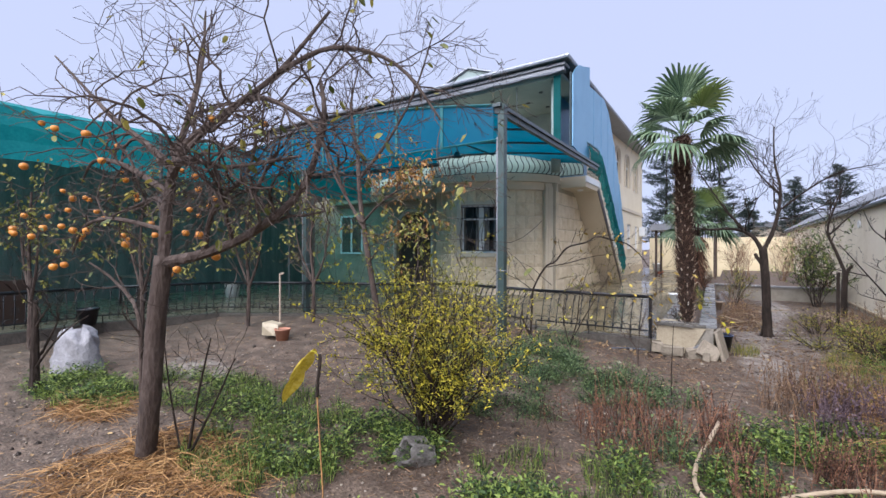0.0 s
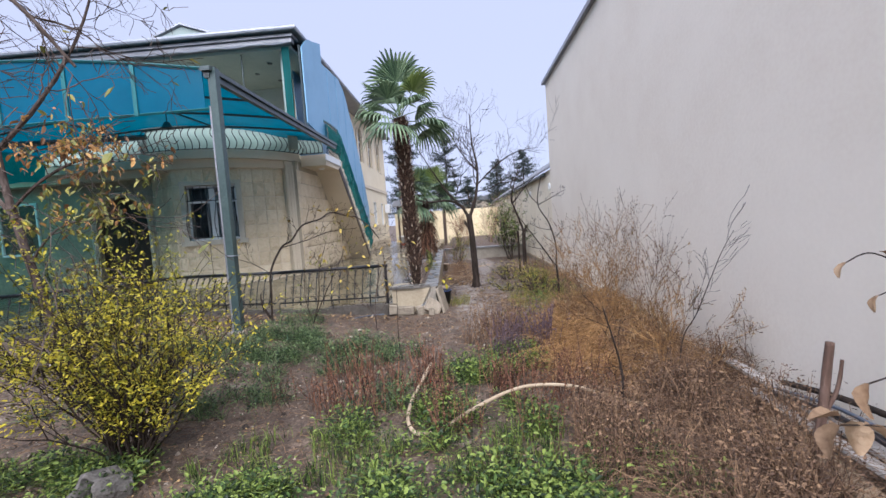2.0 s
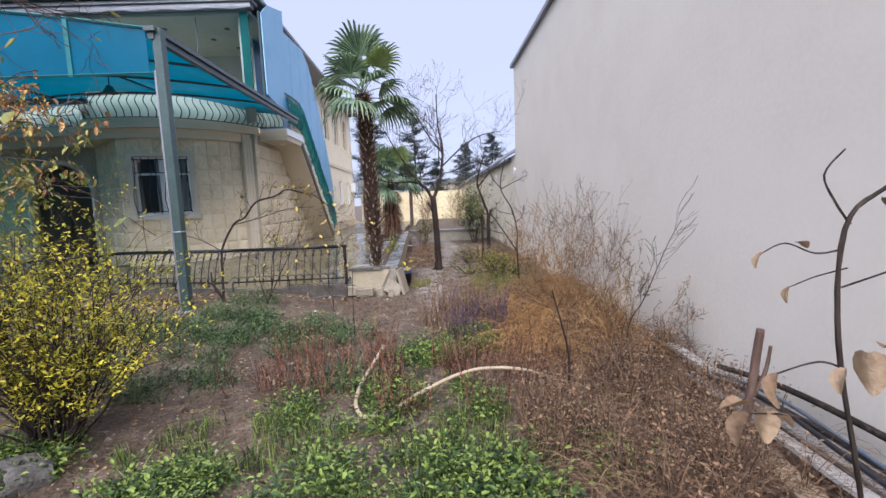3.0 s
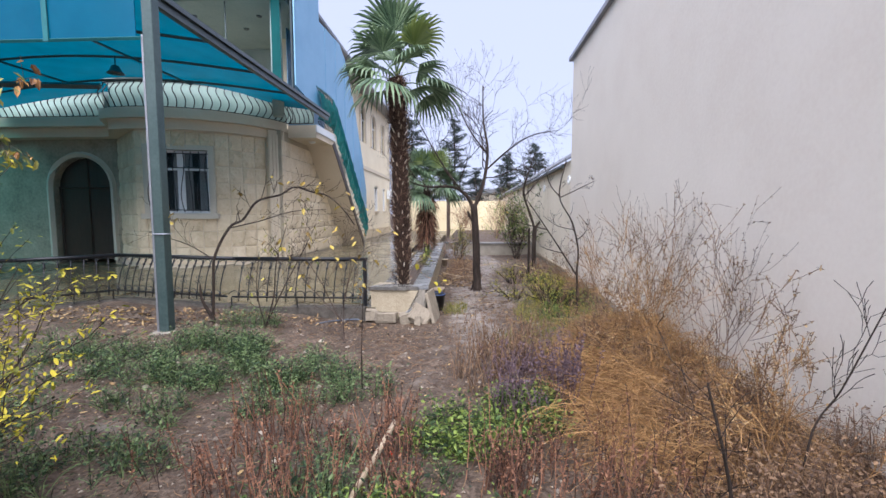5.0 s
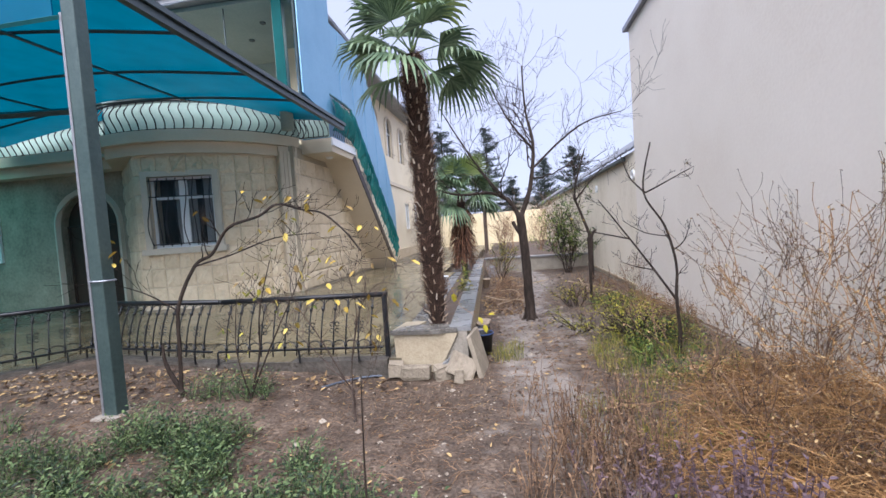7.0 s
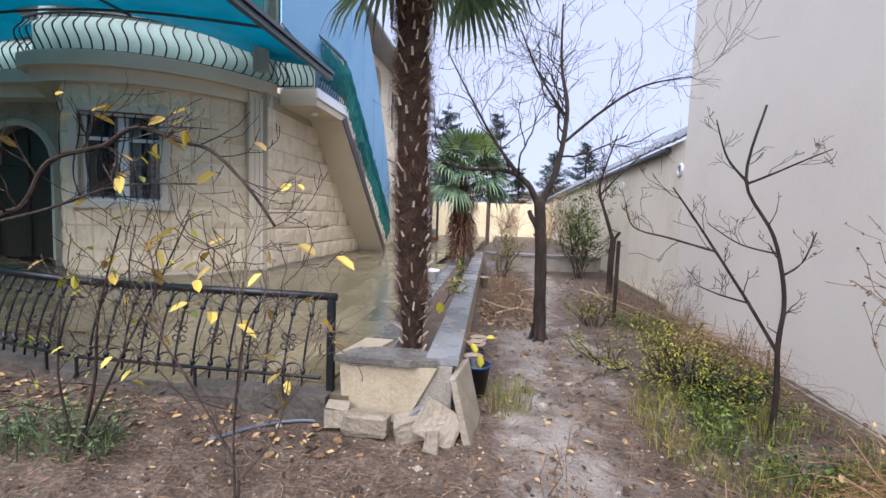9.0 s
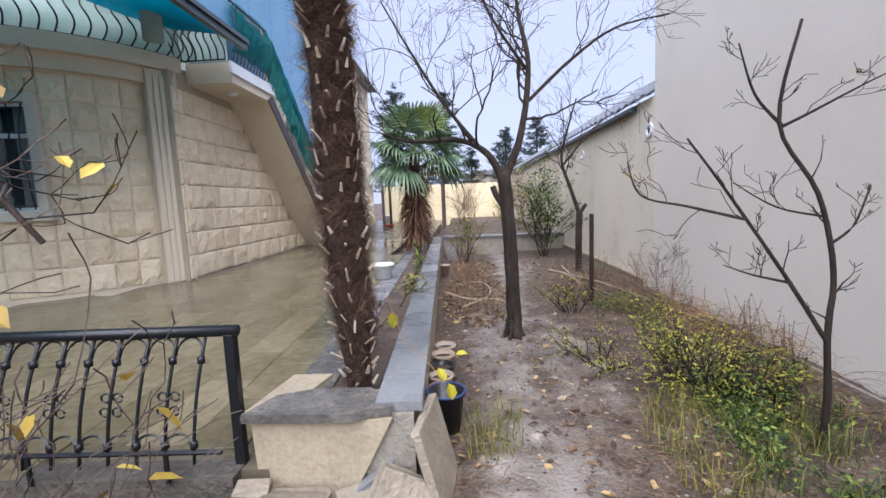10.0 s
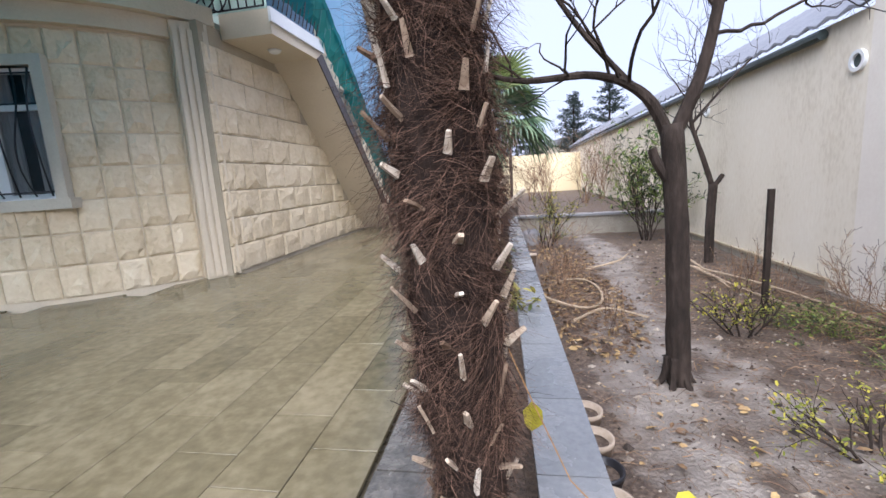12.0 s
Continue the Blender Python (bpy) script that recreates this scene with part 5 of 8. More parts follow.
def palm(x, y, z, height, r, lean, fronds, crown, seed, label, hairs=20000, stubs=230):
    rng = random.Random(seed)
    t = thing("palm_tree", (x, y, z), label, "palm tree", "palms in the planter")
    def axis(h):
        return Vector((lean[0] * h / height, lean[1] * h / height, h))
    def girth(h):
        """The shaggy trunk is slimmer towards its foot."""
        return r * (0.66 + 0.34 * smooth01((h - 0.1) / 0.8))
    s = Soup(seed)
    rings = 60
    for i in range(rings):
        h = height * i / (rings - 1)
        for k in range(18):
            a = 2 * math.pi * k / 18
            q = girth(h) * (0.86 + 0.16 * noise.noise((math.cos(a) * 1.7, math.sin(a) * 1.7, h * 9 + seed)))
            s.v.append(axis(h) + Vector((q * math.cos(a), q * math.sin(a), 0)))
    for i in range(rings - 1):
        s.f += [(i * 18 + k, i * 18 + (k + 1) % 18, (i + 1) * 18 + (k + 1) % 18, (i + 1) * 18 + k) for k in range(18)]
    s.out("trunk", M_palmcore, t, "dark brown trunk under the fibre", True)
    s = Soup(seed + 1)
    tufts = max(40, int(hairs / 130))
    for i in range(tufts):
        h = height * (0.03 + 0.97 * (i + rng.random()) / tufts)
        a = i * 2.399 + rng.uniform(-0.4, 0.4)
        sweep = rng.choice((-1, 1)) * rng.uniform(0.6, 1.6)
        rise = rng.uniform(-1.1, 0.5)
        lift = rng.uniform(0.25, 0.9)
        full = 0.5 + 0.5 * smooth01((h - 0.25) / 0.5)
        big = rng.choice((0.45, 0.7, 1.0, 1.7))
        for _ in range(int(130 * full * big)):
            aa = a + rng.gauss(0, 0.22)
            o = Vector((math.cos(aa), math.sin(aa), 0))
            tang = Vector((-math.sin(aa), math.cos(aa), 0))
            hh = h + rng.gauss(0, 0.03)
            p = axis(hh) + o * girth(hh) * 0.84
            ln = rng.uniform(0.04, 0.14) * full * (0.65 + 0.4 * big)
            d = (o * (lift + rng.gauss(0, 0.2)) + tang * (sweep + rng.gauss(0, 0.3)) + Vector((0, 0, rise + rng.gauss(0, 0.25)))).normalized()
            pts = [p]
            for _k in range(3):
                d = (d - o * 0.18 + Vector((rng.gauss(0, 0.26), rng.gauss(0, 0.26), rng.gauss(-0.16, 0.24)))).normalized()
                pts.append(pts[-1] + d * ln / 3)
            s.blade(pts, rng.uniform(0.0006, 0.0017), 0.0004)
    tagged(s.out("fibre", M_fibre, t, "loose brown palm fibre in swept tufts"), "", "", "", "stuff")
    meshes = []
    for k in range(6):
        s = Soup(seed + 10 + k)
        w, ln, th = rng.uniform(0.006, 0.012), rng.uniform(0.035, 0.095), rng.uniform(0.003, 0.005)
        bend = rng.uniform(-0.03, 0.03)
        pts = [(0, 0), (ln * 0.5, bend * 0.4), (ln, bend)]
        for i, (u, b) in enumerate(pts):
            ww = w * (1 - 0.25 * i)
            s.v += [Vector((-ww, u, b - th)), Vector((ww, u, b - th)), Vector((ww, u, b + th)), Vector((-ww, u, b + th))]
        for i in range(2):
            for j in range(4):
                s.f.append((i * 4 + j, i * 4 + (j + 1) % 4, i * 4 + 4 + (j + 1) % 4, i * 4 + 4 + j))
        s.f += [(3, 2, 1, 0), (8, 9, 10, 11)]
        meshes.append(mesh_data("leaf_base", s.v, s.f, M_stub))
    for i in range(stubs):
        h = height * (0.03 + 0.95 * (i + rng.random()) / stubs)
        a = i * 2.399 + rng.uniform(-0.25, 0.25)
        o = hang(new("leaf_base", rng.choice(meshes)), t)
        p = axis(h) + Vector((math.cos(a), math.sin(a), 0)) * girth(h) * 0.95
        o.matrix_basis = Matrix.Translation(p) @ Matrix.Rotation(a - math.pi / 2, 4, "Z") @ Matrix.Rotation(rng.uniform(0.45, 1.45), 4, "X") @ Matrix.Rotation(rng.gauss(0, 0.7), 4, "Y")
    top = axis(height)
    for i in range(fronds):
        a = i * 2.399
        f = i / fronds
        elev = 1.3 - 1.42 * f + rng.uniform(-0.2, 0.2)
        d = Vector((math.cos(a) * math.cos(elev), math.sin(a) * math.cos(elev), math.sin(elev)))
        s = Soup(seed + 50 + i)
        fan_leaf(s, top + Vector((0, 0, 0.12 - 0.25 * f)), d, crown * rng.uniform(0.35, 0.62), crown * rng.uniform(0.52, 0.68), rng, droop=0.10 + 0.5 * f)
        s.out("frond", M_frond_y if i in (fronds // 3, 5) else M_frond, t)
    return t


palm(-0.08, 9.34, 0.28, 3.27, 0.128, (-0.10, 0.02), 17, 1.0, 100, "tall fan palm with shaggy brown trunk in the planter", hairs=72000, stubs=210)
palm(-0.42, 16.6, 0.28, 2.2, 0.14, (0.0, 0.0), 30, 1.15, 300, "shorter fan palm with rusty hanging dead leaves", hairs=3500, stubs=40)
# rusty skirt of dead leaves on the farther palm
s = Soup(91)
for _ in range(900):
    a, h = s.r.uniform(0, 6.28), s.r.uniform(0.3, 1.75)
    p = Vector((-0.42 + 0.17 * math.cos(a), 16.6 + 0.17 * math.sin(a), 0.3 + h))
    e = p + Vector((math.cos(a) * s.r.uniform(0.02, 0.3), math.sin(a) * s.r.uniform(0.02, 0.3), -s.r.uniform(0.2, 0.5)))
    s.blade([p, (p + e) / 2 + Vector((0.05 * math.cos(a), 0.05 * math.sin(a), 0)), e], 0.02, 0.004)
stuff("dead_palm_leaves", s.v, s.f, M_rust, "rusty hanging dead palm leaves on the trunk", "dead leaves")


# ---- bare trees ----
class Limbs:
    """Every limb with its twigs becomes a branch of its own under the tree."""

    def __init__(self, seed, parent, mat):
        self.seed, self.parent, self.mat = seed * 10, parent, mat

    def limb(self, *a, **k):
        self.seed += 1
        s = Soup(self.seed)
        s.limb(*a, **k)
        s.out("branch", self.mat, self.parent)


def tree_thing(name, x, y, label, category="tree", group=""):
    return thing(name, (x, y, gz(x, y)), label, category, group)


def bare_tree_mid():
    t = thing("bare_tree", (1.08, 11.27, 0), "bare dark-barked fruit tree beside the path", "tree")
    s = Soup(60)
    s.limb([(0.02, 0, -0.05), (0.0, 0, 0.5), (-0.02, 0, 1.1), (-0.07, 0, 1.72)], 0.078, 0.066, 14, knob=0.07)
    for k in range(6):
        a = k * 1.05
        s.limb([(0.05 * math.cos(a), 0.05 * math.sin(a), 0.2), (0.075 * math.cos(a), 0.075 * math.sin(a), 0.06), (0.14 * math.cos(a), 0.14 * math.sin(a), -0.04)], 0.03, 0.02, 6)
    s.out("trunk", M_bark, t, "dark wet trunk", True)
    s = Limbs(61, t, M_bark)
    s.limb([(-0.07, 0, 1.62), (-0.22, 0.0, 1.9), (-0.5, 0, 2.05), (-0.95, -0.05, 2.05), (-1.25, -0.1, 2.12)], 0.042, 0.012, 8, sub=9, length=0.75, depth=2, lift=0.10, kids=(2, 3))
    s.limb([(-0.28, 0, 1.95), (-0.62, 0.1, 2.4), (-0.95, 0.15, 2.95), (-1.25, 0.2, 3.5)], 0.022, 0.007, 7, sub=10, length=0.8, depth=2, lift=0.08)
    s.limb([(-0.05, 0, 1.65), (0.12, 0, 2.1), (0.2, 0, 2.75), (0.12, 0.1, 3.3), (0.1, 0.1, 4.0)], 0.044, 0.009, 8, sub=15, length=0.9, depth=3, lift=0.1, kids=(2, 3))
    s.limb([(0.2, 0, 2.4), (0.6, -0.05, 2.75), (1.0, -0.1, 3.0), (1.5, -0.1, 3.1)], 0.02, 0.006, 7, sub=10, length=0.75, depth=2, lift=0.1)
    s.limb([(0.18, 0, 2.7), (-0.15, -0.2, 3.1), (-0.4, -0.3, 3.6)], 0.018, 0.006, 6, sub=8, length=0.7, depth=2, lift=0.1)
    s.limb([(-0.06, 0.0, 1.35), (-0.15, 0, 1.5), (-0.18, 0, 1.58)], 0.035, 0.028, 8)


bare_tree_mid()


def persimmon():
    x, y = -3.25, 2.62
    t = thing("persimmon_tree", (x, y, 0), "bare persimmon tree with a few orange fruits", "tree")
    tips = []
    s = Soup(62)
    s.limb([(-0.1, 0, -0.05), (0.0, 0, 0.5), (0.05, 0.02, 1.1), (0.1, 0.05, 1.6)], 0.076, 0.064, 12, knob=0.06)
    s.out("trunk", M_bark_grey, t, "grey-brown trunk", True)
    s = Limbs(63, t, M_bark_grey)
    s.limb([(0.1, 0.05, 1.5), (0.05, 0.1, 2.0), (0.15, 0.15, 2.42), (0.5, 0.3, 2.7), (0.9, 0.5, 3.0), (1.25, 0.7, 3.45)], 0.05, 0.01, 9, sub=9, length=0.75, depth=2, thick=0.5, tips=tips, lift=0.02, crook=0.32)
    s.limb([(0.08, 0.12, 2.3), (-0.35, 0.1, 2.55), (-0.9, 0.05, 2.85), (-1.4, 0.0, 3.2), (-1.9, -0.1, 3.6)], 0.036, 0.008, 8, sub=9, length=0.8, depth=2, thick=0.5, tips=tips, lift=0.0, crook=0.32)
    s.limb([(0.1, 0.05, 1.55), (0.5, 0.15, 1.62), (0.9, 0.3, 1.78), (1.2, 0.5, 2.1), (1.3, 0.6, 2.6), (1.15, 0.7, 2.95)], 0.045, 0.014, 9, sub=11, length=0.75, depth=3, thick=0.5, tips=tips, lift=0.0, crook=0.32)
    s.limb([(0.05, 0.1, 1.9), (-0.5, 0.25, 2.1), (-1.1, 0.35, 2.1), (-1.7, 0.3, 2.0)], 0.035, 0.009, 7, sub=11, length=0.6, depth=3, thick=0.5, tips=tips, lift=-0.03, crook=0.32)
    s.limb([(0.1, 0.1, 2.2), (0.55, 0.0, 2.3), (1.0, 0.05, 2.2), (1.5, 0.25, 2.25)], 0.03, 0.009, 7, sub=11, length=0.7, depth=3, thick=0.5, tips=tips, lift=0.0, crook=0.32)
    s.limb([(0.12, 0.13, 2.4), (0.05, 0.3, 2.9), (-0.2, 0.5, 3.4), (-0.35, 0.6, 3.9)], 0.03, 0.008, 7, sub=9, length=0.7, depth=2, thick=0.5, tips=tips, lift=0.08)
    s.limb([(0.05, 0.1, 2.1), (-0.45, 0.0, 2.35), (-1.0, -0.05, 2.45), (-1.5, 0.0, 2.3)], 0.03, 0.007, 7, sub=9, length=0.6, depth=2, thick=0.5, tips=tips, lift=-0.04)
    s.limb([(0.08, 0.08, 1.8), (-0.4, -0.1, 1.9), (-0.9, -0.15, 1.85), (-1.4, -0.1, 1.6)], 0.022, 0.007, 7, sub=11, length=0.5, depth=3, thick=0.5, tips=tips, lift=-0.04, crook=0.32)
    s.limb([(1.2, 0.5, 2.1), (1.0, 0.4, 1.9), (0.75, 0.35, 2.1), (0.5, 0.2, 1.9)], 0.018, 0.007, 7, sub=11, length=0.55, depth=3, thick=0.5, tips=tips, lift=-0.04, crook=0.32)
    s.limb([(0.7, 0.4, 2.8), (1.1, 0.3, 2.7), (1.5, 0.35, 2.45), (1.75, 0.4, 2.0)], 0.024, 0.007, 7, sub=11, length=0.6, depth=3, thick=0.5, tips=tips, lift=-0.06)
    s.limb([(0.9, 0.5, 3.0), (1.4, 0.6, 3.1), (1.9, 0.7, 2.9), (2.2, 0.8, 2.5)], 0.022, 0.007, 7, sub=11, length=0.55, depth=3, thick=0.5, tips=tips, lift=-0.03, crook=0.32)
    s.limb([(0.5, 0.15, 1.62), (0.75, 0.1, 1.95), (1.0, 0.2, 2.2), (0.95, 0.3, 2.55)], 0.024, 0.007, 7, sub=10, length=0.6, depth=3, thick=0.5, tips=tips, lift=0.0, crook=0.34)
    s.limb([(0.12, 0.1, 2.3), (0.4, 0.2, 2.55), (0.75, 0.1, 2.5), (1.1, 0.15, 2.7)], 0.022, 0.007, 7, sub=10, length=0.6, depth=3, thick=0.5, tips=tips, lift=-0.02, crook=0.34)
    rng = random.Random(9)
    bm_me = None
    left_tips = [p for p in tips if p.x < 0.55 and 1.4 < p.z < 2.8]
    for i in range(58):
        p = rng.choice(left_tips)
        if bm_me is None:
            prof = [(0.004, -0.034), (0.02, -0.03), (0.034, -0.012), (0.036, 0.006), (0.028, 0.024), (0.012, 0.03), (0.003, 0.029)]
            ob = lathe("fruit", prof, M_orange, t, "ripe orange persimmon", 12)
            bm_me = ob.data
        else:
            ob = hang(new("fruit", bm_me), t)
        ob.location = p - Vector((0, 0, 0.05))
        ob.scale = [rng.uniform(0.65, 0.95)] * 3
    s = Soup(64)
    for _ in range(240):
        s.leaf(rng.choice(tips), rng.uniform(0.04, 0.09), Vector((rng.gauss(0, 1), rng.gauss(0, 1), -0.8)), 0.6)
    tagged(s.out("leaves", M_olive, t, "a few withered leaves"), "", "", "", "stuff")


persimmon()


def slim_tree():
    t = thing("slim_tree", (-4.1, 5.9, 0.05), "slim pale-barked tree with sparse yellow-brown leaves", "tree")
    tips = []
    s = Soup(65)
    s.limb([(0.35, 0, -0.1), (0.2, 0, 0.7), (0.0, 0.0, 1.6), (-0.2, 0.05, 2.4), (-0.3, 0.1, 3.2)], 0.055, 0.03, 10, knob=0.05)
    s.out("trunk", M_bark_grey, t, "pale grey trunk", True)
    s = Limbs(66, t, M_bark_grey)
    s.limb([(-0.05, 0, 1.9), (-0.55, 0.05, 2.5), (-1.0, 0.1, 3.1), (-1.3, 0.2, 3.9)], 0.03, 0.008, 7, sub=10, length=0.7, depth=2, tips=tips, lift=0.08)
    s.limb([(-0.3, 0.1, 3.1), (-0.45, 0.1, 3.9), (-0.35, 0.2, 4.6)], 0.03, 0.008, 7, sub=11, length=0.75, depth=2, tips=tips, lift=0.1)
    s.limb([(-0.25, 0.08, 2.7), (0.3, 0.1, 3.2), (0.8, 0.15, 3.9), (1.1, 0.2, 4.7)], 0.03, 0.008, 7, sub=11, length=0.75, depth=2, tips=tips, lift=0.12)
    s.limb([(-0.1, 0, 2.0), (0.35, -0.05, 2.3), (0.8, 0.0, 2.5), (1.2, 0.0, 2.45)], 0.022, 0.006, 6, sub=10, length=0.5, depth=2, tips=tips, lift=0.0)
    s.limb([(0.05, 0, 1.4), (0.5, -0.1, 1.75), (0.95, -0.1, 1.85)], 0.018, 0.005, 6, sub=8, length=0.5, depth=2, tips=tips, lift=0.0)
    low = [p for p in tips if p.x > 0.0 and p.z < 3.0]
    s = Soup(67)
    q = Soup(68)
    for _ in range(900):
        p = s.r.choice(low)
        u = q if s.r.random() < (0.25 if p.z > 2.3 else 0.82) else s
        u.leaf(p + Vector((s.r.gauss(0, 0.04), s.r.gauss(0, 0.04), s.r.gauss(0, 0.04))), s.r.uniform(0.05, 0.1), Vector((s.r.gauss(0, 1), s.r.gauss(0, 1), -0.8)), 0.5, droop=0.15)
    M_amber = ramp_mat("amber_leaf", [(0.16, 0.075, 0.03), (0.38, 0.19, 0.06), (0.52, 0.30, 0.10)], 6, 0.65, 0.1, 40, island=0.9, trans=0.25)
    tagged(s.out("amber_leaves", M_amber, t, "withering orange leaves"), "", "", "", "stuff")
    tagged(q.out("leaves", M_olive, t, "sparse yellow-green leaves"), "", "", "", "stuff")


slim_tree()


def far_tree():
    t = thing("pruned_tree", (2.76, 14.95, 0), "pruned bare tree near the boundary wall", "tree")
    s = Soup(68)
    s.limb([(0, 0, -0.05), (0.0, 0, 0.6), (0.02, 0, 1.15)], 0.06, 0.06, 10, knob=0.06)
    s.out("trunk", M_bark, t, "dark trunk with a cut stub", True)
    s = Limbs(69, t, M_bark)
    s.limb([(0.02, 0, 1.1), (-0.15, 0, 1.6), (-0.3, 0, 2.1), (-0.2, 0, 2.6), (0.0, 0.1, 3.2)], 0.04, 0.012, 8, sub=10, length=0.8, depth=2, lift=0.1)
    s.limb([(0.02, 0, 1.1), (0.1, 0, 1.22), (0.14, 0, 1.28)], 0.035, 0.03, 7)
    s.limb([(-0.28, 0, 2.0), (0.15, 0, 2.5), (0.6, 0.1, 2.9), (1.0, 0.1, 3.1)], 0.02, 0.007, 6, sub=7, length=0.7, depth=2, lift=0.1)


far_tree()


def sapling(x, y, label, spec, seed, mat=M_bark, leaves=0, leafmat=M_autumn, size=0.06, depth=2, name="sapling"):
    """A small bare tree from a list of limbs: points, start radius, side twigs and their length."""
    t = tree_thing(name, x, y, label, "sapling")
    s = Soup(seed)
    tips = []
    for i, (pts, r0, sub, ln) in enumerate(spec):
        s.limb(pts, r0, r0 * 0.35, 7, sub=sub, length=ln, depth=depth if i else depth, tips=tips, lift=0.12, kids=(1, 3))
    s.out("stem", mat, t)
    if leaves:
        q = Soup(seed + 1)
        for _ in range(leaves):
            q.leaf(q.r.choice(tips), q.r.uniform(0.6, 1.2) * size, Vector((q.r.gauss(0, 1), q.r.gauss(0, 1), -0.6)), 0.55, droop=0.1)
        tagged(q.out("leaves", leafmat, t), "", "", "", "stuff")
    return t


sapling(2.52, 9.2, "bare young tree with upswept twigs before the wall", [
    ([(0, 0, -0.05), (0.02, 0, 0.3), (0.0, 0, 0.66), (0.01, 0, 1.01), (-0.09, 0, 1.42), (-0.27, 0.05, 1.80), (-0.18, 0.05, 2.31)], 0.021, 6, 0.16),
    ([(0, 0, 0.62), (-0.25, 0, 1.01), (-0.55, 0.02, 1.46), (-0.74, 0.05, 1.74)], 0.014, 7, 0.2),
    ([(-0.2, 0, 0.95), (-0.4, 0, 1.0), (-0.56, 0, 1.06)], 0.008, 5, 0.16),
    ([(-0.45, 0, 1.3), (-0.75, 0, 1.38), (-1.0, 0, 1.45), (-1.07, 0, 1.63)], 0.009, 6, 0.18),
    ([(-0.25, 0.05, 1.78), (-0.4, 0.05, 1.95), (-0.49, 0.05, 2.21)], 0.010, 4, 0.16),
    ([(-0.25, 0.05, 1.78), (-0.1, 0.05, 1.85), (0.1, 0.05, 1.95), (0.25, 0.05, 2.02)], 0.009, 4, 0.16),
    ([(-0.02, 0, 1.15), (0.1, 0, 1.25), (0.17, 0, 1.46)], 0.009, 3, 0.14),
    ([(-0.05, 0, 1.3), (-0.3, 0, 1.36), (-0.5, 0.05, 1.5)], 0.007, 4, 0.16),
], 70, leaves=3, size=0.05)
sapling(1.93, 4.45, "thin dark dead stem standing among dry weeds", [([(0, 0, 0), (0.02, 0, 0.4), (-0.1, 0, 0.9)], 0.012, 6, 0.25)], 72)
sapling(2.62, 5.0, "leaning leafless twig before the wall", [([(0, 0, 0), (0.05, 0, 0.42), (0.17, 0, 0.63), (0.29, 0, 0.91), (0.39, 0, 1.14), (0.5, 0, 1.33)], 0.006, 16, 0.28)], 74, depth=1)
sapling(-2.26, 7.85, "crooked thin tree arching over the railing", [
    ([(0, 0, -0.05), (0.03, 0, 0.45), (0.06, 0, 0.84), (0.26, 0, 1.2), (0.42, 0.03, 1.30), (0.62, 0, 1.52), (0.9, 0.02, 1.60), (1.08, 0.02, 1.69), (1.3, 0.04, 1.63), (1.5, 0.0, 1.58), (1.68, 0, 1.42), (1.8, 0.03, 1.24)], 0.019, 14, 0.3),
    ([(0.26, 0, 1.2), (0.65, -0.05, 1.28), (1.1, -0.1, 1.4), (1.5, -0.1, 1.42)], 0.009, 8, 0.3),
    ([(0.06, 0, 0.8), (-0.2, -0.1, 1.0), (-0.6, -0.2, 1.15)], 0.008, 6, 0.3),
    ([(0.02, 0, 0.05), (-0.12, 0, 0.3), (-0.14, 0, 0.5)], 0.026, 0, 0.2)], 76, leaves=34, size=0.085)
sapling(-1.62, 7.92, "shrubby sapling with a few yellow leaves", [
    ([(0, 0, 0), (0.12, 0, 0.4), (0.16, 0, 0.8), (0.3, 0, 1.25)], 0.011, 10, 0.32),
    ([(0.02, 0, 0.05), (0.25, 0, 0.5), (0.5, 0, 0.95), (0.68, 0, 1.3)], 0.009, 9, 0.3),
    ([(0, 0, 0), (-0.1, 0, 0.45), (-0.05, 0, 0.95)], 0.008, 8, 0.3)], 78, leaves=46, leafmat=M_lime, size=0.06)
sapling(-0.02, 6.4, "single thin dead stick in the soil", [([(0, 0, 0), (0.0, 0, 0.35), (0.02, 0, 0.85)], 0.008, 0, 0.1)], 80)
sapling(-0.58, 7.75, "thorny half-bare shrub with broad yellow leaves", [
    ([(0, 0, 0), (-0.02, 0.05, 0.2), (-0.12, 0.1, 0.32), (-0.28, 0.12, 0.42)], 0.012, 4, 0.2),
    ([(0, 0, 0.1), (0.03, -0.05, 0.5), (0.14, -0.15, 0.95), (0.1, -0.2, 1.3)], 0.006, 12, 0.32),
    ([(-0.1, 0.1, 0.3), (-0.25, 0.0, 0.7), (-0.42, -0.1, 1.1), (-0.3, -0.2, 1.4)], 0.006, 12, 0.32),
    ([(0.0, 0, 0.2), (0.2, 0.0, 0.45), (0.3, -0.05, 0.8)], 0.005, 9, 0.28),
    ([(0.03, -0.05, 0.5), (0.2, -0.25, 0.95), (0.42, -0.48, 1.18), (0.6, -0.62, 1.2)], 0.005, 8, 0.22),
    ([(-0.2, 0.1, 0.4), (-0.5, 0.05, 0.75), (-0.8, 0.0, 1.05)], 0.005, 9, 0.3)], 82, mat=M_bark_grey, leaves=42, size=0.085)

# ---- plants of the garden floor ----
def inside(rng, cx_, cy_, rx, ry):
    a, q = rng.uniform(0, 2 * math.pi), math.sqrt(rng.random())
    return cx_ + rx * q * math.cos(a), cy_ + ry * q * math.sin(a)


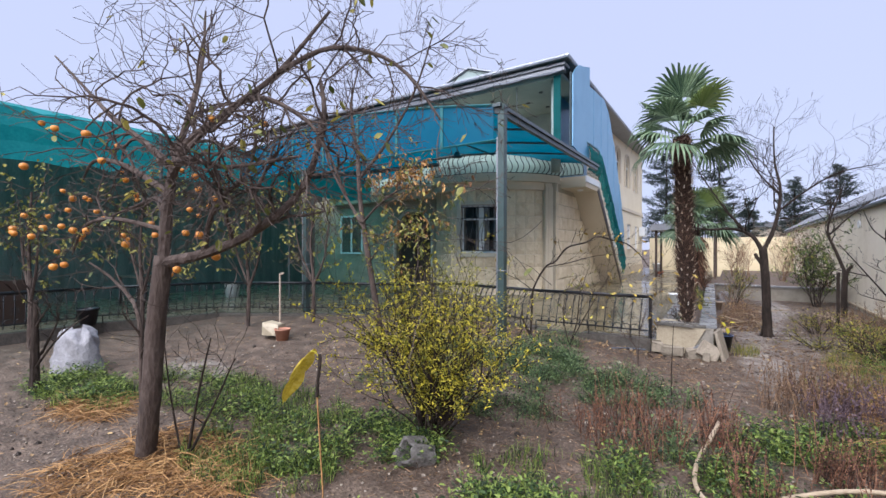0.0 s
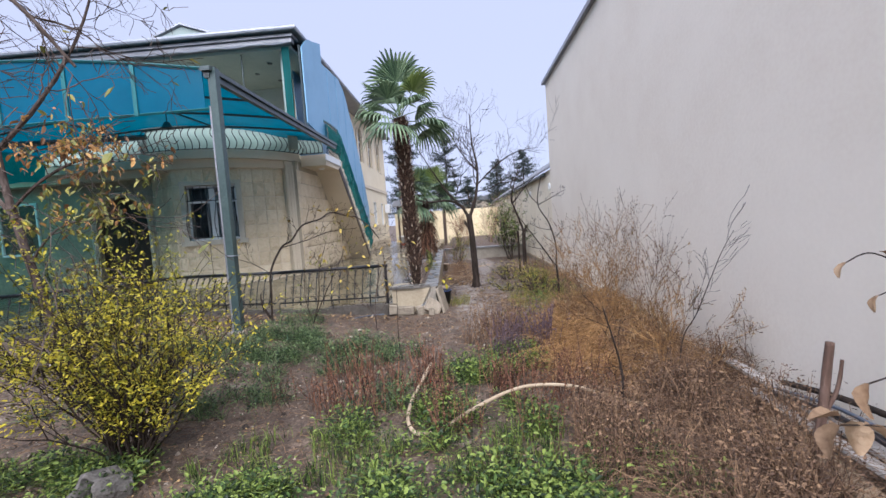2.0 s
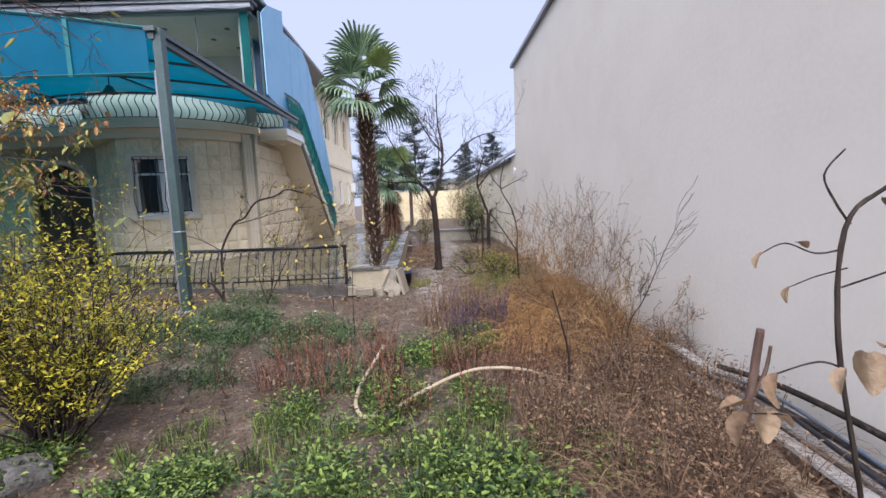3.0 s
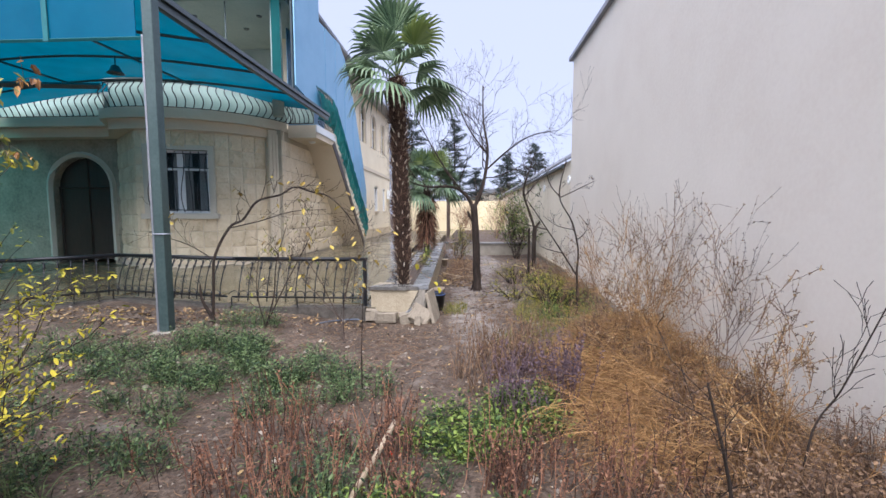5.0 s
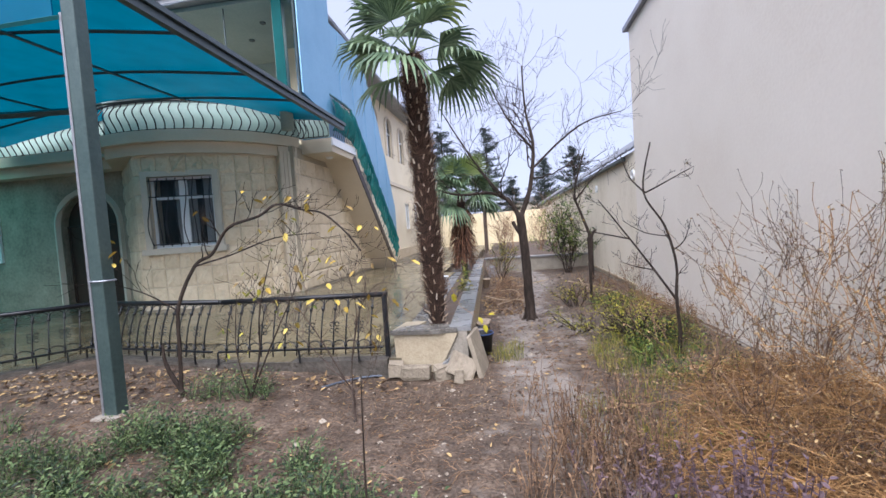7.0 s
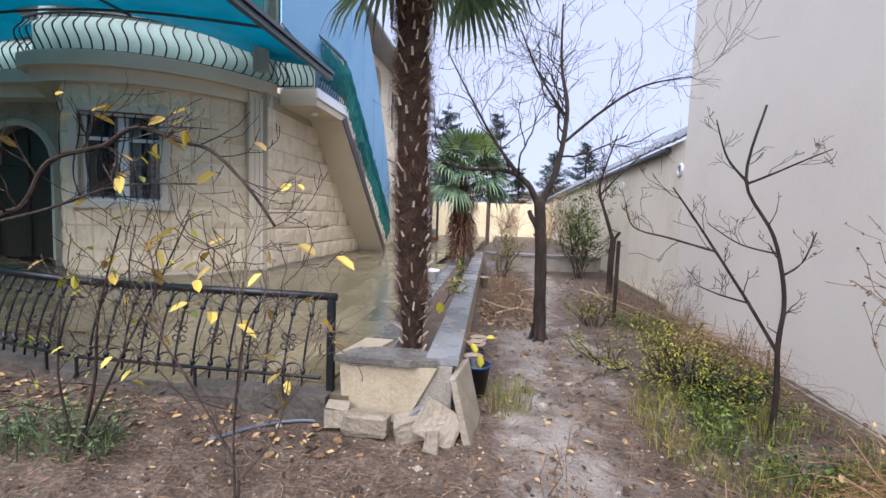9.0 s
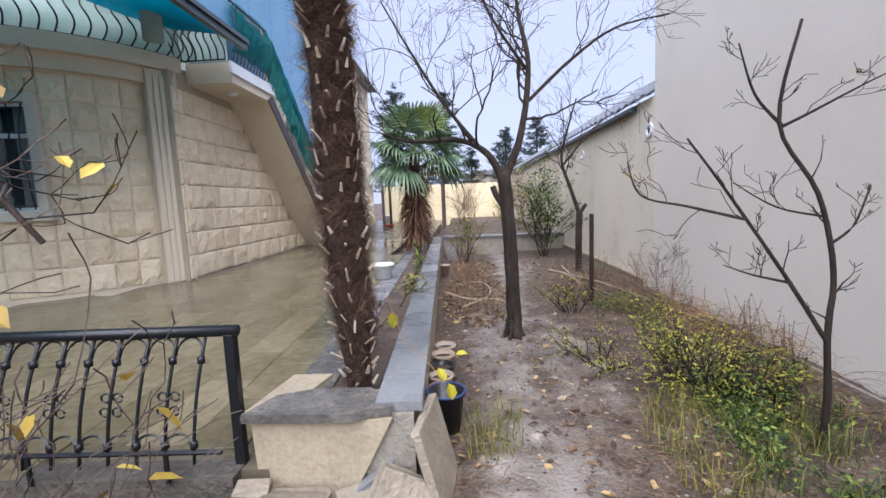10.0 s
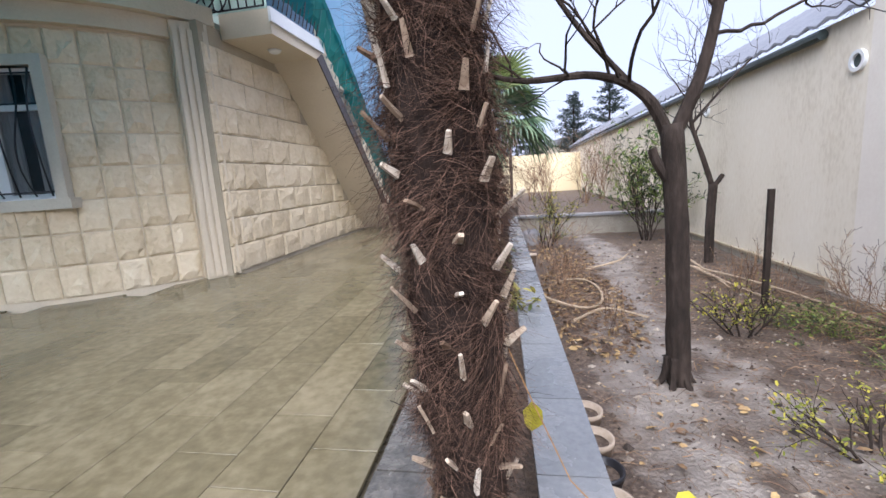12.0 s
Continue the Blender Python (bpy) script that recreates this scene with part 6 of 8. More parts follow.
def weeds(name, spots, mat, label, seed, n, size, height, width=0.55, category="weeds"):
    """Low leafy weeds: rosettes of small leaves on short stems, thicker in clumps."""
    s = Soup(seed)
    r = s.r
    for cx_, cy_, rx, ry, share in spots:
        clumps = [(*inside(r, cx_, cy_, rx, ry), r.uniform(0.4, 1.3)) for _ in range(max(3, int(n * share / 11)))]
        clumps = [c for c in clumps if noise.noise((c[0] * 2.6, c[1] * 2.6, seed)) > -0.12 + 0.2 * r.random()]
        for x, y, k in clumps:
            z = gz(x, y)
            for _ in range(int(16 * k) + 3):
                px, py = x + r.gauss(0, 0.07), y + r.gauss(0, 0.07)
                h = height * r.random() * k
                d = Vector((px - x + r.gauss(0, 0.05), py - y + r.gauss(0, 0.05), r.uniform(-0.02, 0.1)))
                s.leaf((px, py, z + 0.01 + h), size * k ** 0.5 * r.uniform(0.4, 1.5), d, width * r.uniform(0.8, 1.4), droop=0.15)
                if r.random() < 0.3:
                    s.blade([(x, y, z), ((x + px) / 2, (y + py) / 2, z + h * 0.7), (px, py, z + h)], 0.005, 0.003)
    return stuff(name, s.v, s.f, mat, label, category)


def grass(name, spots, mat, label, seed, n, length, width=0.006, flop=0.6, category="grass"):
    """Blades that rise and flop over."""
    s = Soup(seed)
    r = s.r
    for cx_, cy_, rx, ry, share in spots:
        for _ in range(int(n * share)):
            x, y = inside(r, cx_, cy_, rx, ry)
            if noise.noise((x * 3.1, y * 3.1, seed)) < -0.1:
                continue
            ln = length * r.uniform(0.4, 1.2)
            a = r.uniform(0, 6.28)
            f = flop * r.uniform(0.3, 1.3)
            d = Vector((math.cos(a), math.sin(a), 0))
            p = Vector((x, y, gz(x, y)))
            up = Vector((0, 0, 1))
            q = p + (up * (1 - 0.5 * f) + d * 0.4 * f) * ln * 0.5
            e = q + (up * (0.6 - f) + d * f) * ln * 0.5
            e.z = max(e.z, gz(e.x, e.y) + 0.01)
            s.blade([p, q, e], width * r.uniform(0.7, 1.3), width * 0.2)
    return stuff(name, s.v, s.f, mat, label, category)


def stalks(name, spots, mat, label, seed, n, height, bristle=20, leafsize=0.014, bare=0.25):
    """Upright dry stalks with bristly seed heads, in tufts."""
    s = Soup(seed)
    r = s.r
    for cx_, cy_, rx, ry, share in spots:
        for _ in range(max(1, int(n * share / 11))):
            bx, by = inside(r, cx_, cy_, rx, ry)
            tall, wide = height * r.uniform(0.55, 1.15), r.uniform(0.04, 0.1)
            for _ in range(r.randint(4, 16)):
                x, y = bx + r.gauss(0, wide), by + r.gauss(0, wide)
                h = tall * r.uniform(0.5, 1.1)
                p = Vector((x, y, gz(x, y)))
                e = p + Vector((r.gauss(0, 0.2), r.gauss(0, 0.2), 1)) * h
                m = (p + e) / 2 + Vector((r.gauss(0, 0.02), r.gauss(0, 0.02), 0))
                s.tube([p, m, e], 0.0035, 0.0018, 3, cap=False)
                for k in range(bristle):
                    t = bare + (1 - bare) * (k + r.random()) / bristle
                    c = p.lerp(m, t * 2) if t < 0.5 else m.lerp(e, t * 2 - 1)
                    s.leaf(c, leafsize * r.uniform(0.7, 1.8), Vector((r.gauss(0, 1), r.gauss(0, 1), r.gauss(0.7, 0.5))), 0.6)
    return stuff(name, s.v, s.f, mat, label, "dry weeds")


def tangle(name, spots, mat, label, seed, n, length, rise=0.35, width=0.006):
    """Long curved dry stems lying over one another."""
    s = Soup(seed)
    r = s.r
    for cx_, cy_, rx, ry, share in spots:
        for _ in range(int(n * share)):
            x, y = inside(r, cx_, cy_, rx, ry)
            p = Vector((x, y, gz(x, y) + r.random() * rise * 0.5))
            a = r.uniform(0, 6.28)
            d = Vector((math.cos(a), math.sin(a), r.uniform(0.1, 0.9)))
            ln = length * r.uniform(0.4, 1.2)
            pts = [p]
            for k in range(5):
                d = (d + Vector((r.gauss(0, 0.25), r.gauss(0, 0.25), -0.28))).normalized()
                q = pts[-1] + d * ln / 5
                q.z = max(q.z, gz(q.x, q.y) + 0.01)
                q.x = min(q.x, 3.23)
                pts.append(q)
            s.blade(pts, width * r.uniform(0.6, 1.4), width * 0.4)
    return stuff(name, s.v, s.f, mat, label, "dry grass")


# fallen leaves and clods over the whole garden
s = Soup(400)
for _ in range(5200):
    x, y = s.r.uniform(-9, 3.2), s.r.uniform(1.8, 18.2)
    if x < -0.4 and y > 8.7:
        continue
    s.leaf((x, y, gz(x, y) + 0.012), s.r.uniform(0.015, 0.06), Vector((s.r.gauss(0, 1), s.r.gauss(0, 1), s.r.gauss(0.1, 0.15))), 0.6, 0.2)
for (cx_, cy_, rx, ry, k) in ((-3.6, 8.2, 1.6, 0.5, 420), (0.75, 13.2, 0.5, 1.6, 900), (-1.3, 8.5, 1.2, 0.3, 150), (1.3, 9.6, 1.0, 1.6, 160), (0.8, 15.8, 0.5, 1.2, 400)):
    for _ in range(k):
        x, y = inside(s.r, cx_, cy_, rx, ry)
        s.leaf((x, y, gz(x, y) + 0.012), s.r.uniform(0.03, 0.08), Vector((s.r.gauss(0, 1), s.r.gauss(0, 1), s.r.gauss(0.15, 0.25))), 0.65, 0.3)
for _ in range(46000):
    x, y = s.r.uniform(-7.5, 3.2), s.r.uniform(1.8, 17.5)
    if (x < -0.4 and y > 8.65) or noise.noise((x * 1.3, y * 1.3, 3.0)) < -0.02 + 0.25 * s.r.random():
        continue
    s.leaf((x, y, gz(x, y) + 0.008), s.r.uniform(0.008, 0.03), Vector((s.r.gauss(0, 1), s.r.gauss(0, 1), s.r.gauss(0.15, 0.25))), 0.45, 0.2)
stuff("fallen_leaves", s.v, s.f, M_litter, "scattered brown and yellow fallen leaves on soil", "leaf litter")
M_clod = ramp_mat("soil_clod", [(0.035, 0.026, 0.02), (0.12, 0.09, 0.068), (0.36, 0.31, 0.25)], 8, 0.9, 0.6, 60, island=0.9)
s = Soup(401)
for _ in range(24000):
    x, y = s.r.uniform(-6, 3.2), s.r.uniform(1.8, 17)
    if x < -0.4 and y > 8.7:
        continue
    k = s.r.uniform(0.004, 0.013) * (2.8 if s.r.random() < 0.06 else 1)
    o = len(s.v)
    c = Vector((x, y, gz(x, y)))
    for dx, dy, dz in ((1, 0, 0.2), (-1, 0.2, 0.1), (0.1, 1, 0.2), (0, -1, 0.1), (0.1, 0, 0.9), (0, 0.1, -0.5)):
        s.v.append(c + Vector((dx, dy, dz)) * k * s.r.uniform(0.7, 1.3))
    s.f += [(o, o + 2, o + 4), (o + 2, o + 1, o + 4), (o + 1, o + 3, o + 4), (o + 3, o, o + 4), (o + 2, o, o + 5), (o + 1, o + 2, o + 5), (o + 3, o + 1, o + 5), (o, o + 3, o + 5)]
stuff("soil_clods", s.v, s.f, M_clod, "small clods and pebbles on wet soil", "clods")

tangle("dry_twigs", [(0.0, 4.5, 3.2, 2.6, 0.55), (-2.8, 4.6, 2.6, 2.2, 0.3), (-1.6, 7.6, 2.0, 1.0, 0.25), (1.2, 7.6, 1.4, 1.8, 0.2), (1.6, 11.5, 1.3, 2.5, 0.25)], M_drybrown, "short dry stems and twigs scattered over the soil", 413, 9000, 0.14, 0.03, 0.004)
weeds("green_weeds", [(0.3, 3.1, 1.4, 0.75, 1.0), (1.5, 3.6, 0.7, 0.5, 0.25), (-0.5, 3.4, 0.5, 0.4, 0.2), (0.6, 4.5, 0.9, 0.4, 0.25), (0.9, 5.6, 0.4, 0.3, 0.12), (1.45, 6.1, 0.35, 0.4, 0.25), (2.5, 9.0, 0.5, 0.7, 0.07), (2.5, 10.1, 0.5, 1.0, 0.05), (2.6, 12.2, 0.4, 0.8, 0.08), (2.6, 7.4, 0.5, 1.2, 0.08), (-5.9, 2.9, 0.9, 0.4, 0.25), (-1.9, 3.9, 0.5, 0.4, 0.15), (-4.4, 3.6, 1.3, 0.4, 0.25), (-2.6, 3.4, 0.7, 0.5, 0.18), (-0.9, 2.8, 0.5, 0.3, 0.05)], M_green, "low green leafy weeds on wet soil", 402, 22000, 0.029, 0.14)
weeds("bluish_weeds", [(-1.25, 6.7, 0.85, 0.55, 0.5), (-0.3, 6.35, 0.6, 0.3, 0.18), (-2.2, 6.0, 0.9, 0.4, 0.2), (-1.0, 5.9, 0.7, 0.35, 0.18), (-2.7, 5.2, 0.8, 0.4, 0.16), (0.25, 5.1, 0.6, 0.3, 0.1), (-1.4, 5.1, 0.7, 0.3, 0.12), (-3.4, 6.9, 0.6, 0.4, 0.05), (-1.7, 7.2, 0.6, 0.3, 0.12), (-2.7, 6.6, 0.6, 0.35, 0.12), (-1.9, 8.0, 0.5, 0.25, 0.06)], M_bluegreen, "spreading grey-green weeds on bare soil", 403, 15000, 0.024, 0.19)
grass("green_grass", [(0.2, 2.9, 1.3, 0.6, 1.0), (-2.6, 3.1, 0.8, 0.45, 0.7), (-3.6, 4.0, 1.2, 0.35, 0.5), (-5.6, 2.9, 1.0, 0.4, 0.6), (2.2, 9.4, 0.6, 0.6, 0.05), (2.3, 8.7, 0.5, 0.5, 0.03), (-0.4, 4.1, 0.8, 0.4, 0.3), (1.2, 4.0, 0.6, 0.4, 0.3)], M_green, "tufts of green grass", 404, 5400, 0.24)
grass("yellow_grass", [(-0.2, 2.8, 0.9, 0.5, 0.7), (0.6, 2.6, 0.8, 0.5, 0.7), (2.3, 9.1, 0.7, 0.9, 0.9), (1.7, 7.6, 0.5, 0.7, 0.4), (0.7, 9.4, 0.2, 0.4, 0.1)], M_olive, "yellowing grass tufts", 405, 1900, 0.3)
tangle("straw_mulch", [(-2.95, 2.75, 0.75, 0.4, 0.6), (-3.3, 2.25, 0.5, 0.3, 0.2), (-4.9, 2.75, 0.55, 0.25, 0.3)], M_straw, "orange straw mulch round the tree foot", 406, 2600, 0.35, 0.12)
stalks("rust_stalks", [(0.0, 5.0, 0.7, 0.45, 0.4), (0.35, 5.5, 0.5, 0.3, 0.25), (1.35, 5.0, 0.5, 0.5, 0.4), (0.9, 4.4, 0.6, 0.3, 0.18), (-0.55, 5.0, 0.4, 0.3, 0.12), (1.9, 5.2, 0.4, 0.5, 0.2), (-0.05, 5.55, 0.3, 0.25, 0.1)], M_rust, "rust-coloured dry upright stalks with seed heads", 407, 350, 0.48)
stalks("purple_flowers", [(1.55, 6.35, 0.4, 0.45, 1.0), (1.2, 6.0, 0.3, 0.3, 0.3)], M_purple, "faded purple flower spikes among green leaves", 408, 110, 0.55, bristle=12, leafsize=0.02, bare=0.6)
stalks("grey_stalks", [(1.3, 7.3, 0.4, 0.5, 1.0), (1.1, 6.6, 0.3, 0.3, 0.4), (0.9, 8.0, 0.2, 0.3, 0.1), (3.08, 11.0, 0.1, 1.9, 0.22), (0.75, 13.6, 0.3, 1.6, 0.3), (2.7, 14.0, 0.4, 1.6, 0.25)], M_drybrown, "grey-brown fine dry stalks", 409, 300, 0.45, bristle=9, leafsize=0.016)
tangle("dry_tangle", [(2.55, 7.0, 0.65, 1.2, 0.5), (2.8, 7.8, 0.4, 0.6, 0.25), (2.3, 5.7, 0.7, 0.8, 0.42), (2.0, 6.6, 0.45, 0.7, 0.12), (3.0, 11.2, 0.2, 1.2, 0.04)], M_straw, "tangle of orange-brown dry grass along the wall", 410, 8500, 0.55, 0.55, 0.0032)
tangle("brown_tangle", [(2.3, 4.1, 0.75, 0.8, 0.6), (2.75, 5.2, 0.5, 0.7, 0.4), (2.3, 3.3, 0.8, 0.5, 0.4), (2.6, 7.2, 0.6, 1.2, 0.35), (2.9, 10.5, 0.3, 1.6, 0.12), (2.5, 13.0, 0.6, 1.2, 0.15), (0.78, 13.4, 0.4, 1.9, 0.22), (2.75, 11.5, 0.4, 1.8, 0.15), (1.5, 9.0, 0.5, 0.7, 0.03)], M_drybrown, "mat of brown dead weeds by the wall", 411, 6500, 0.36, 0.45, 0.0026)
weeds("dead_leaf_mat", [(2.3, 4.0, 0.8, 0.9, 0.6), (2.7, 5.3, 0.5, 0.8, 0.4), (2.6, 7.2, 0.5, 1.0, 0.3)], M_drybrown, "crisp brown dead weed leaves", 412, 26000, 0.018, 0.34)


def dry_shrub(x, y, h, seed, mat=M_drybrown, leafmat=M_litter, stems=6, leaves=900, label="tall dry leafless weed shrub against the wall", size=0.017, spread=0.35):
    t = tree_thing("dry_shrub", x, y, label, "shrub", "dry shrubs by the wall")
    tips = []
    s = Soup(seed)
    for _ in range(stems):
        a = s.r.uniform(0, 6.28)
        d = Vector((math.cos(a) * spread, math.sin(a) * spread, 1))
        s.twig((0.04 * math.cos(a), 0.04 * math.sin(a), -0.02), d, h * s.r.uniform(0.6, 0.85), 0.0038, 3, spread=0.5, lift=0.06, kids=(2, 4), tips=tips, seg=0.12, crook=0.14)
    for v in s.v:
        v.x = min(v.x, 3.22 - x)
    s.out("stem", mat, t)
    q = Soup(seed + 1)
    for _ in range(leaves):
        p = q.r.choice(tips)
        q.leaf((min(p.x, 3.22 - x), p.y, p.z), size * q.r.uniform(0.6, 1.6), None, 0.6)
    tagged(q.out("leaves", leafmat, t, "tiny dry seed leaves"), "", "", "", "stuff")


for i, (x, y, h) in enumerate(((2.95, 7.9, 1.5), (2.75, 7.2, 1.35), (2.45, 7.7, 1.2), (3.05, 8.1, 0.8), (2.5, 6.3, 1.1), (3.0, 6.5, 1.2), (2.9, 5.6, 0.9), (2.6, 5.1, 0.8), (2.1, 6.9, 0.9))):
    dry_shrub(x, y, h * 0.88, 420 + 3 * i, mat=M_straw if i % 3 == 1 else M_drybrown, leaves=1500, size=0.014)
dry_shrub(3.12, 4.85, 0.6, 470, leaves=90, stems=2, label="thin wiry weed rising before the wall")
dry_shrub(2.95, 11.9, 0.6, 473, leaves=60, stems=6, label="short dry weed tuft at the wall foot")
dry_shrub(3.05, 12.6, 0.5, 476, leaves=50, stems=6, label="short dry weed tuft at the wall foot")
dry_shrub(0.62, 14.3, 0.7, 479, leaves=160, stems=8, label="dry brown shrub beside the planter wall")


def leafy_bush(name, x, y, h, w, seed, label, leafmat, stems, leaves, size, bark=M_bark, leaf_w=0.5, z0=None, up=1.0, low=0.2):
    t = thing(name, (x, y, gz(x, y) if z0 is None else z0), label, "bush")
    tips = []
    s = Soup(seed)
    for _ in range(stems):
        a = s.r.uniform(0, 6.28)
        k = s.r.random() ** 0.6
        d = Vector((math.cos(a) * w * k, math.sin(a) * w * k, up * h))
        s.twig((0.08 * math.cos(a), 0.08 * math.sin(a), -0.02), d, h * s.r.uniform(0.55, 0.95), 0.009, 2, spread=0.55, lift=0.05, kids=(3, 5), tips=tips, seg=0.12, crook=0.12)
    s.out("stem", bark, t)
    tips = [p for p in tips if p.z > low * h]
    q = Soup(seed + 1)
    for _ in range(leaves):
        p = q.r.choice(tips) + Vector((q.r.gauss(0, 0.02), q.r.gauss(0, 0.02), q.r.gauss(0, 0.02)))
        q.leaf(p, size * q.r.uniform(0.6, 1.4), None, leaf_w, droop=0.1)
    tagged(q.out("leaves", leafmat, t), "", "", "", "stuff")
    return t


leafy_bush("yellow_bush", -1.64, 4.2, 1.12, 0.6, 500, "dense yellow-leaved bush with many upright stems", M_yellow, 44, 13000, 0.029)
leafy_bush("yellow_bush", 2.35, 9.95, 0.5, 0.9, 504, "low arching bush with yellow-green leaves by the path", M_lime, 22, 2400, 0.027, up=0.7, low=0.02)
leafy_bush("green_bush", 2.6, 9.7, 0.3, 0.5, 515, "low dark green undergrowth below the yellow bush", M_green, 9, 800, 0.03, up=0.6, low=0.0)
leafy_bush("yellow_bush", 1.75, 10.5, 0.36, 0.6, 506, "low spreading twigs with yellow leaves beside the path", M_lime, 8, 420, 0.028, up=0.5, low=0.02)
leafy_bush("yellow_bush", 1.92, 12.2, 0.4, 0.4, 507, "small yellow-leaved bush near the iron post", M_lime, 8, 380, 0.03, low=0.05)
leafy_bush("green_shrub", 2.55, 17.2, 1.7, 0.5, 510, "upright green leafy shrub before the raised bed", M_green, 16, 1900, 0.10, leaf_w=0.35)
leafy_bush("green_shrub", 0.62, 16.6, 0.8, 0.35, 513, "small green shrub beside the planter wall", M_olive, 10, 700, 0.05)
for i, (x, y, h) in enumerate(((1.0, 21.5, 1.6), (2.2, 22.5, 1.8), (3.0, 24.0, 2.0), (3.2, 20.5, 1.5), (0.6, 25.0, 1.4))):
    leafy_bush("bare_shrub", x, y, h, 0.7, 520 + 3 * i, "leafless brown shrub in the raised bed", M_litter, 14, 120, 0.04, bark=M_drybrown, z0=0.4)
for i, (x, y) in enumerate(((-0.1, 10.3), (-0.2, 11.6), (-0.25, 13.0), (-0.35, 14.6), (-0.45, 15.6))):
    leafy_bush("planter_plant", x, y, 0.3, 0.2, 540 + 3 * i, "small leafy plant in the planter", M_olive if i % 2 else M_green, 1, 60, 0.06, z0=0.3, low=0.1)
leafy_bush("flowering_plant", -0.22, 10.0, 0.32, 0.16, 560, "small plant with reddish leaves in the planter", M_rust, 5, 60, 0.05, z0=0.3, low=0.2)

# trailing vine with yellow leaves over the coping
vine = thing("trailing_vine", (0.1, 9.5, 0.3), "thin vine with a few large yellow leaves over the coping", "vine")
s = Soup(565)
s.tube([(-0.12, 0.35, 0.6), (-0.02, 0.2, 0.42), (0.08, 0.0, 0.28), (0.2, -0.15, 0.24), (0.34, -0.3, 0.14)], 0.0025, 0.0018, 5)
s.tube([(0.2, -0.15, 0.24), (0.34, 0.05, 0.2), (0.42, 0.1, 0.12)], 0.002, 0.0015, 4)
s.out("stem", M_straw, vine)
for p, d, k in (((-0.02, 0.2, 0.42), (0, -0.2, -1), 0.11), ((0.3, -0.25, 0.2), (0.4, -0.3, -0.6), 0.09), ((0.4, 0.1, 0.15), (0.8, 0.1, 0.1), 0.08), ((0.36, -0.28, 0.12), (0.3, -0.2, -1), 0.1)):
    q = Soup(566)
    q.leaf(p, k, Vector(d), 0.75, 0.3, 0.15)
    q.out("leaf", M_yellow, vine)

# large lobed yellow leaf on a broken stem near the start of the path
st = thing("broken_stem", (-1.13, 2.5, gz(-1.13, 2.5)), "broken dark stem with one large drooping yellow leaf", "stem")
s = Soup(570)
s.tube([(0.02, 0.02, 0), (0.01, 0.01, 0.5), (-0.015, 0, 0.9), (-0.02, 0, 0.98)], 0.004, 0.004, 5)
s.out("stalk", M_straw, st, "thin pale stalk")
s = Soup(571)
s.limb([(-0.02, 0, 0.94), (-0.012, 0, 1.02), (0.0, 0, 1.1), (-0.002, 0, 1.15)], 0.008, 0.008, 8, knob=0.2)
s.out("stem_end", M_bark, st, "dark broken stem end")
s = Soup(572)
s.tube([(0, 0, 1.13), (-0.03, 0, 1.155), (-0.06, 0, 1.16)], 0.003, 0.003, 5)
s.out("petiole", M_yellow, st)
q = Soup(573)
ax = [Vector((-0.05, 0, 1.165)), Vector((-0.12, 0.0, 1.11)), Vector((-0.19, 0.0, 1.01)), Vector((-0.26, -0.01, 0.87))]
m = 14
for i in range(m + 1):
    t = i / m
    f = t * 3
    k = min(2, int(f))
    c = ax[k].lerp(ax[k + 1], f - k)
    w = 0.062 * math.sin(math.pi * (0.05 + 0.93 * t)) ** 0.6 * (0.62 + 0.38 * abs(math.cos(2.6 * math.pi * t)))
    for j in range(7):
        u = (j - 3) / 3
        q.v.append(c + Vector((0.55 * u * w + 0.05 * u * u * w, 0.75 * u * w, 0.45 * u * w - 0.5 * u * u * w + 0.006 * math.sin(9 * t + 5 * u))))
for i in range(m):
    q.f += [(i * 7 + j, i * 7 + j + 1, i * 7 + j + 8, i * 7 + j + 7) for j in range(6)]
M_bigleaf = ramp_mat("yellow_lobed_leaf", [(0.20, 0.15, 0.02), (0.50, 0.37, 0.03), (0.62, 0.53, 0.16)], 9, 0.55, 0.3, 60, trans=0.25)
q.out("leaf", M_bigleaf, st, "large yellow lobed leaf", True)

# quince branch with big withered leaves
qu = thing("quince_sapling", (1.95, 2.25, gz(1.95, 2.25)), "dark sapling with curled withered tan leaves", "sapling")
qo = Vector((1.95, 2.25, 0))
for i, (pts, r0) in enumerate((
    ([(2.0, 2.28, 0), (1.98, 2.25, 0.55), (1.86, 2.2, 0.95), (1.79, 2.19, 1.25), (1.79, 2.19, 1.48), (1.88, 2.2, 1.56), (2.05, 2.2, 1.64)], 0.014),
    ([(1.79, 2.19, 1.44), (1.75, 2.21, 1.43), (1.71, 2.24, 1.45), (1.67, 2.25, 1.43)], 0.005),
    ([(1.8, 2.19, 1.49), (1.77, 2.19, 1.53), (1.75, 2.2, 1.59), (1.79, 2.2, 1.64)], 0.006),
    ([(1.8, 2.19, 1.4), (1.75, 2.21, 1.38), (1.71, 2.22, 1.36)], 0.004),
    ([(1.82, 2.2, 1.18), (1.76, 2.2, 1.2), (1.69, 2.22, 1.17)], 0.006),
    ([(1.79, 2.19, 1.36), (1.92, 2.15, 1.42), (2.05, 2.15, 1.45)], 0.005),
    ([(1.85, 2.2, 1.0), (1.76, 2.23, 1.06), (1.66, 2.26, 1.06)], 0.006))):
    s = Soup(580 + i)
    s.limb([Vector(p) - qo for p in pts], r0 * 0.42, r0 * 0.3, 7, knob=0.15)
    s.out("branch", M_bark, qu)
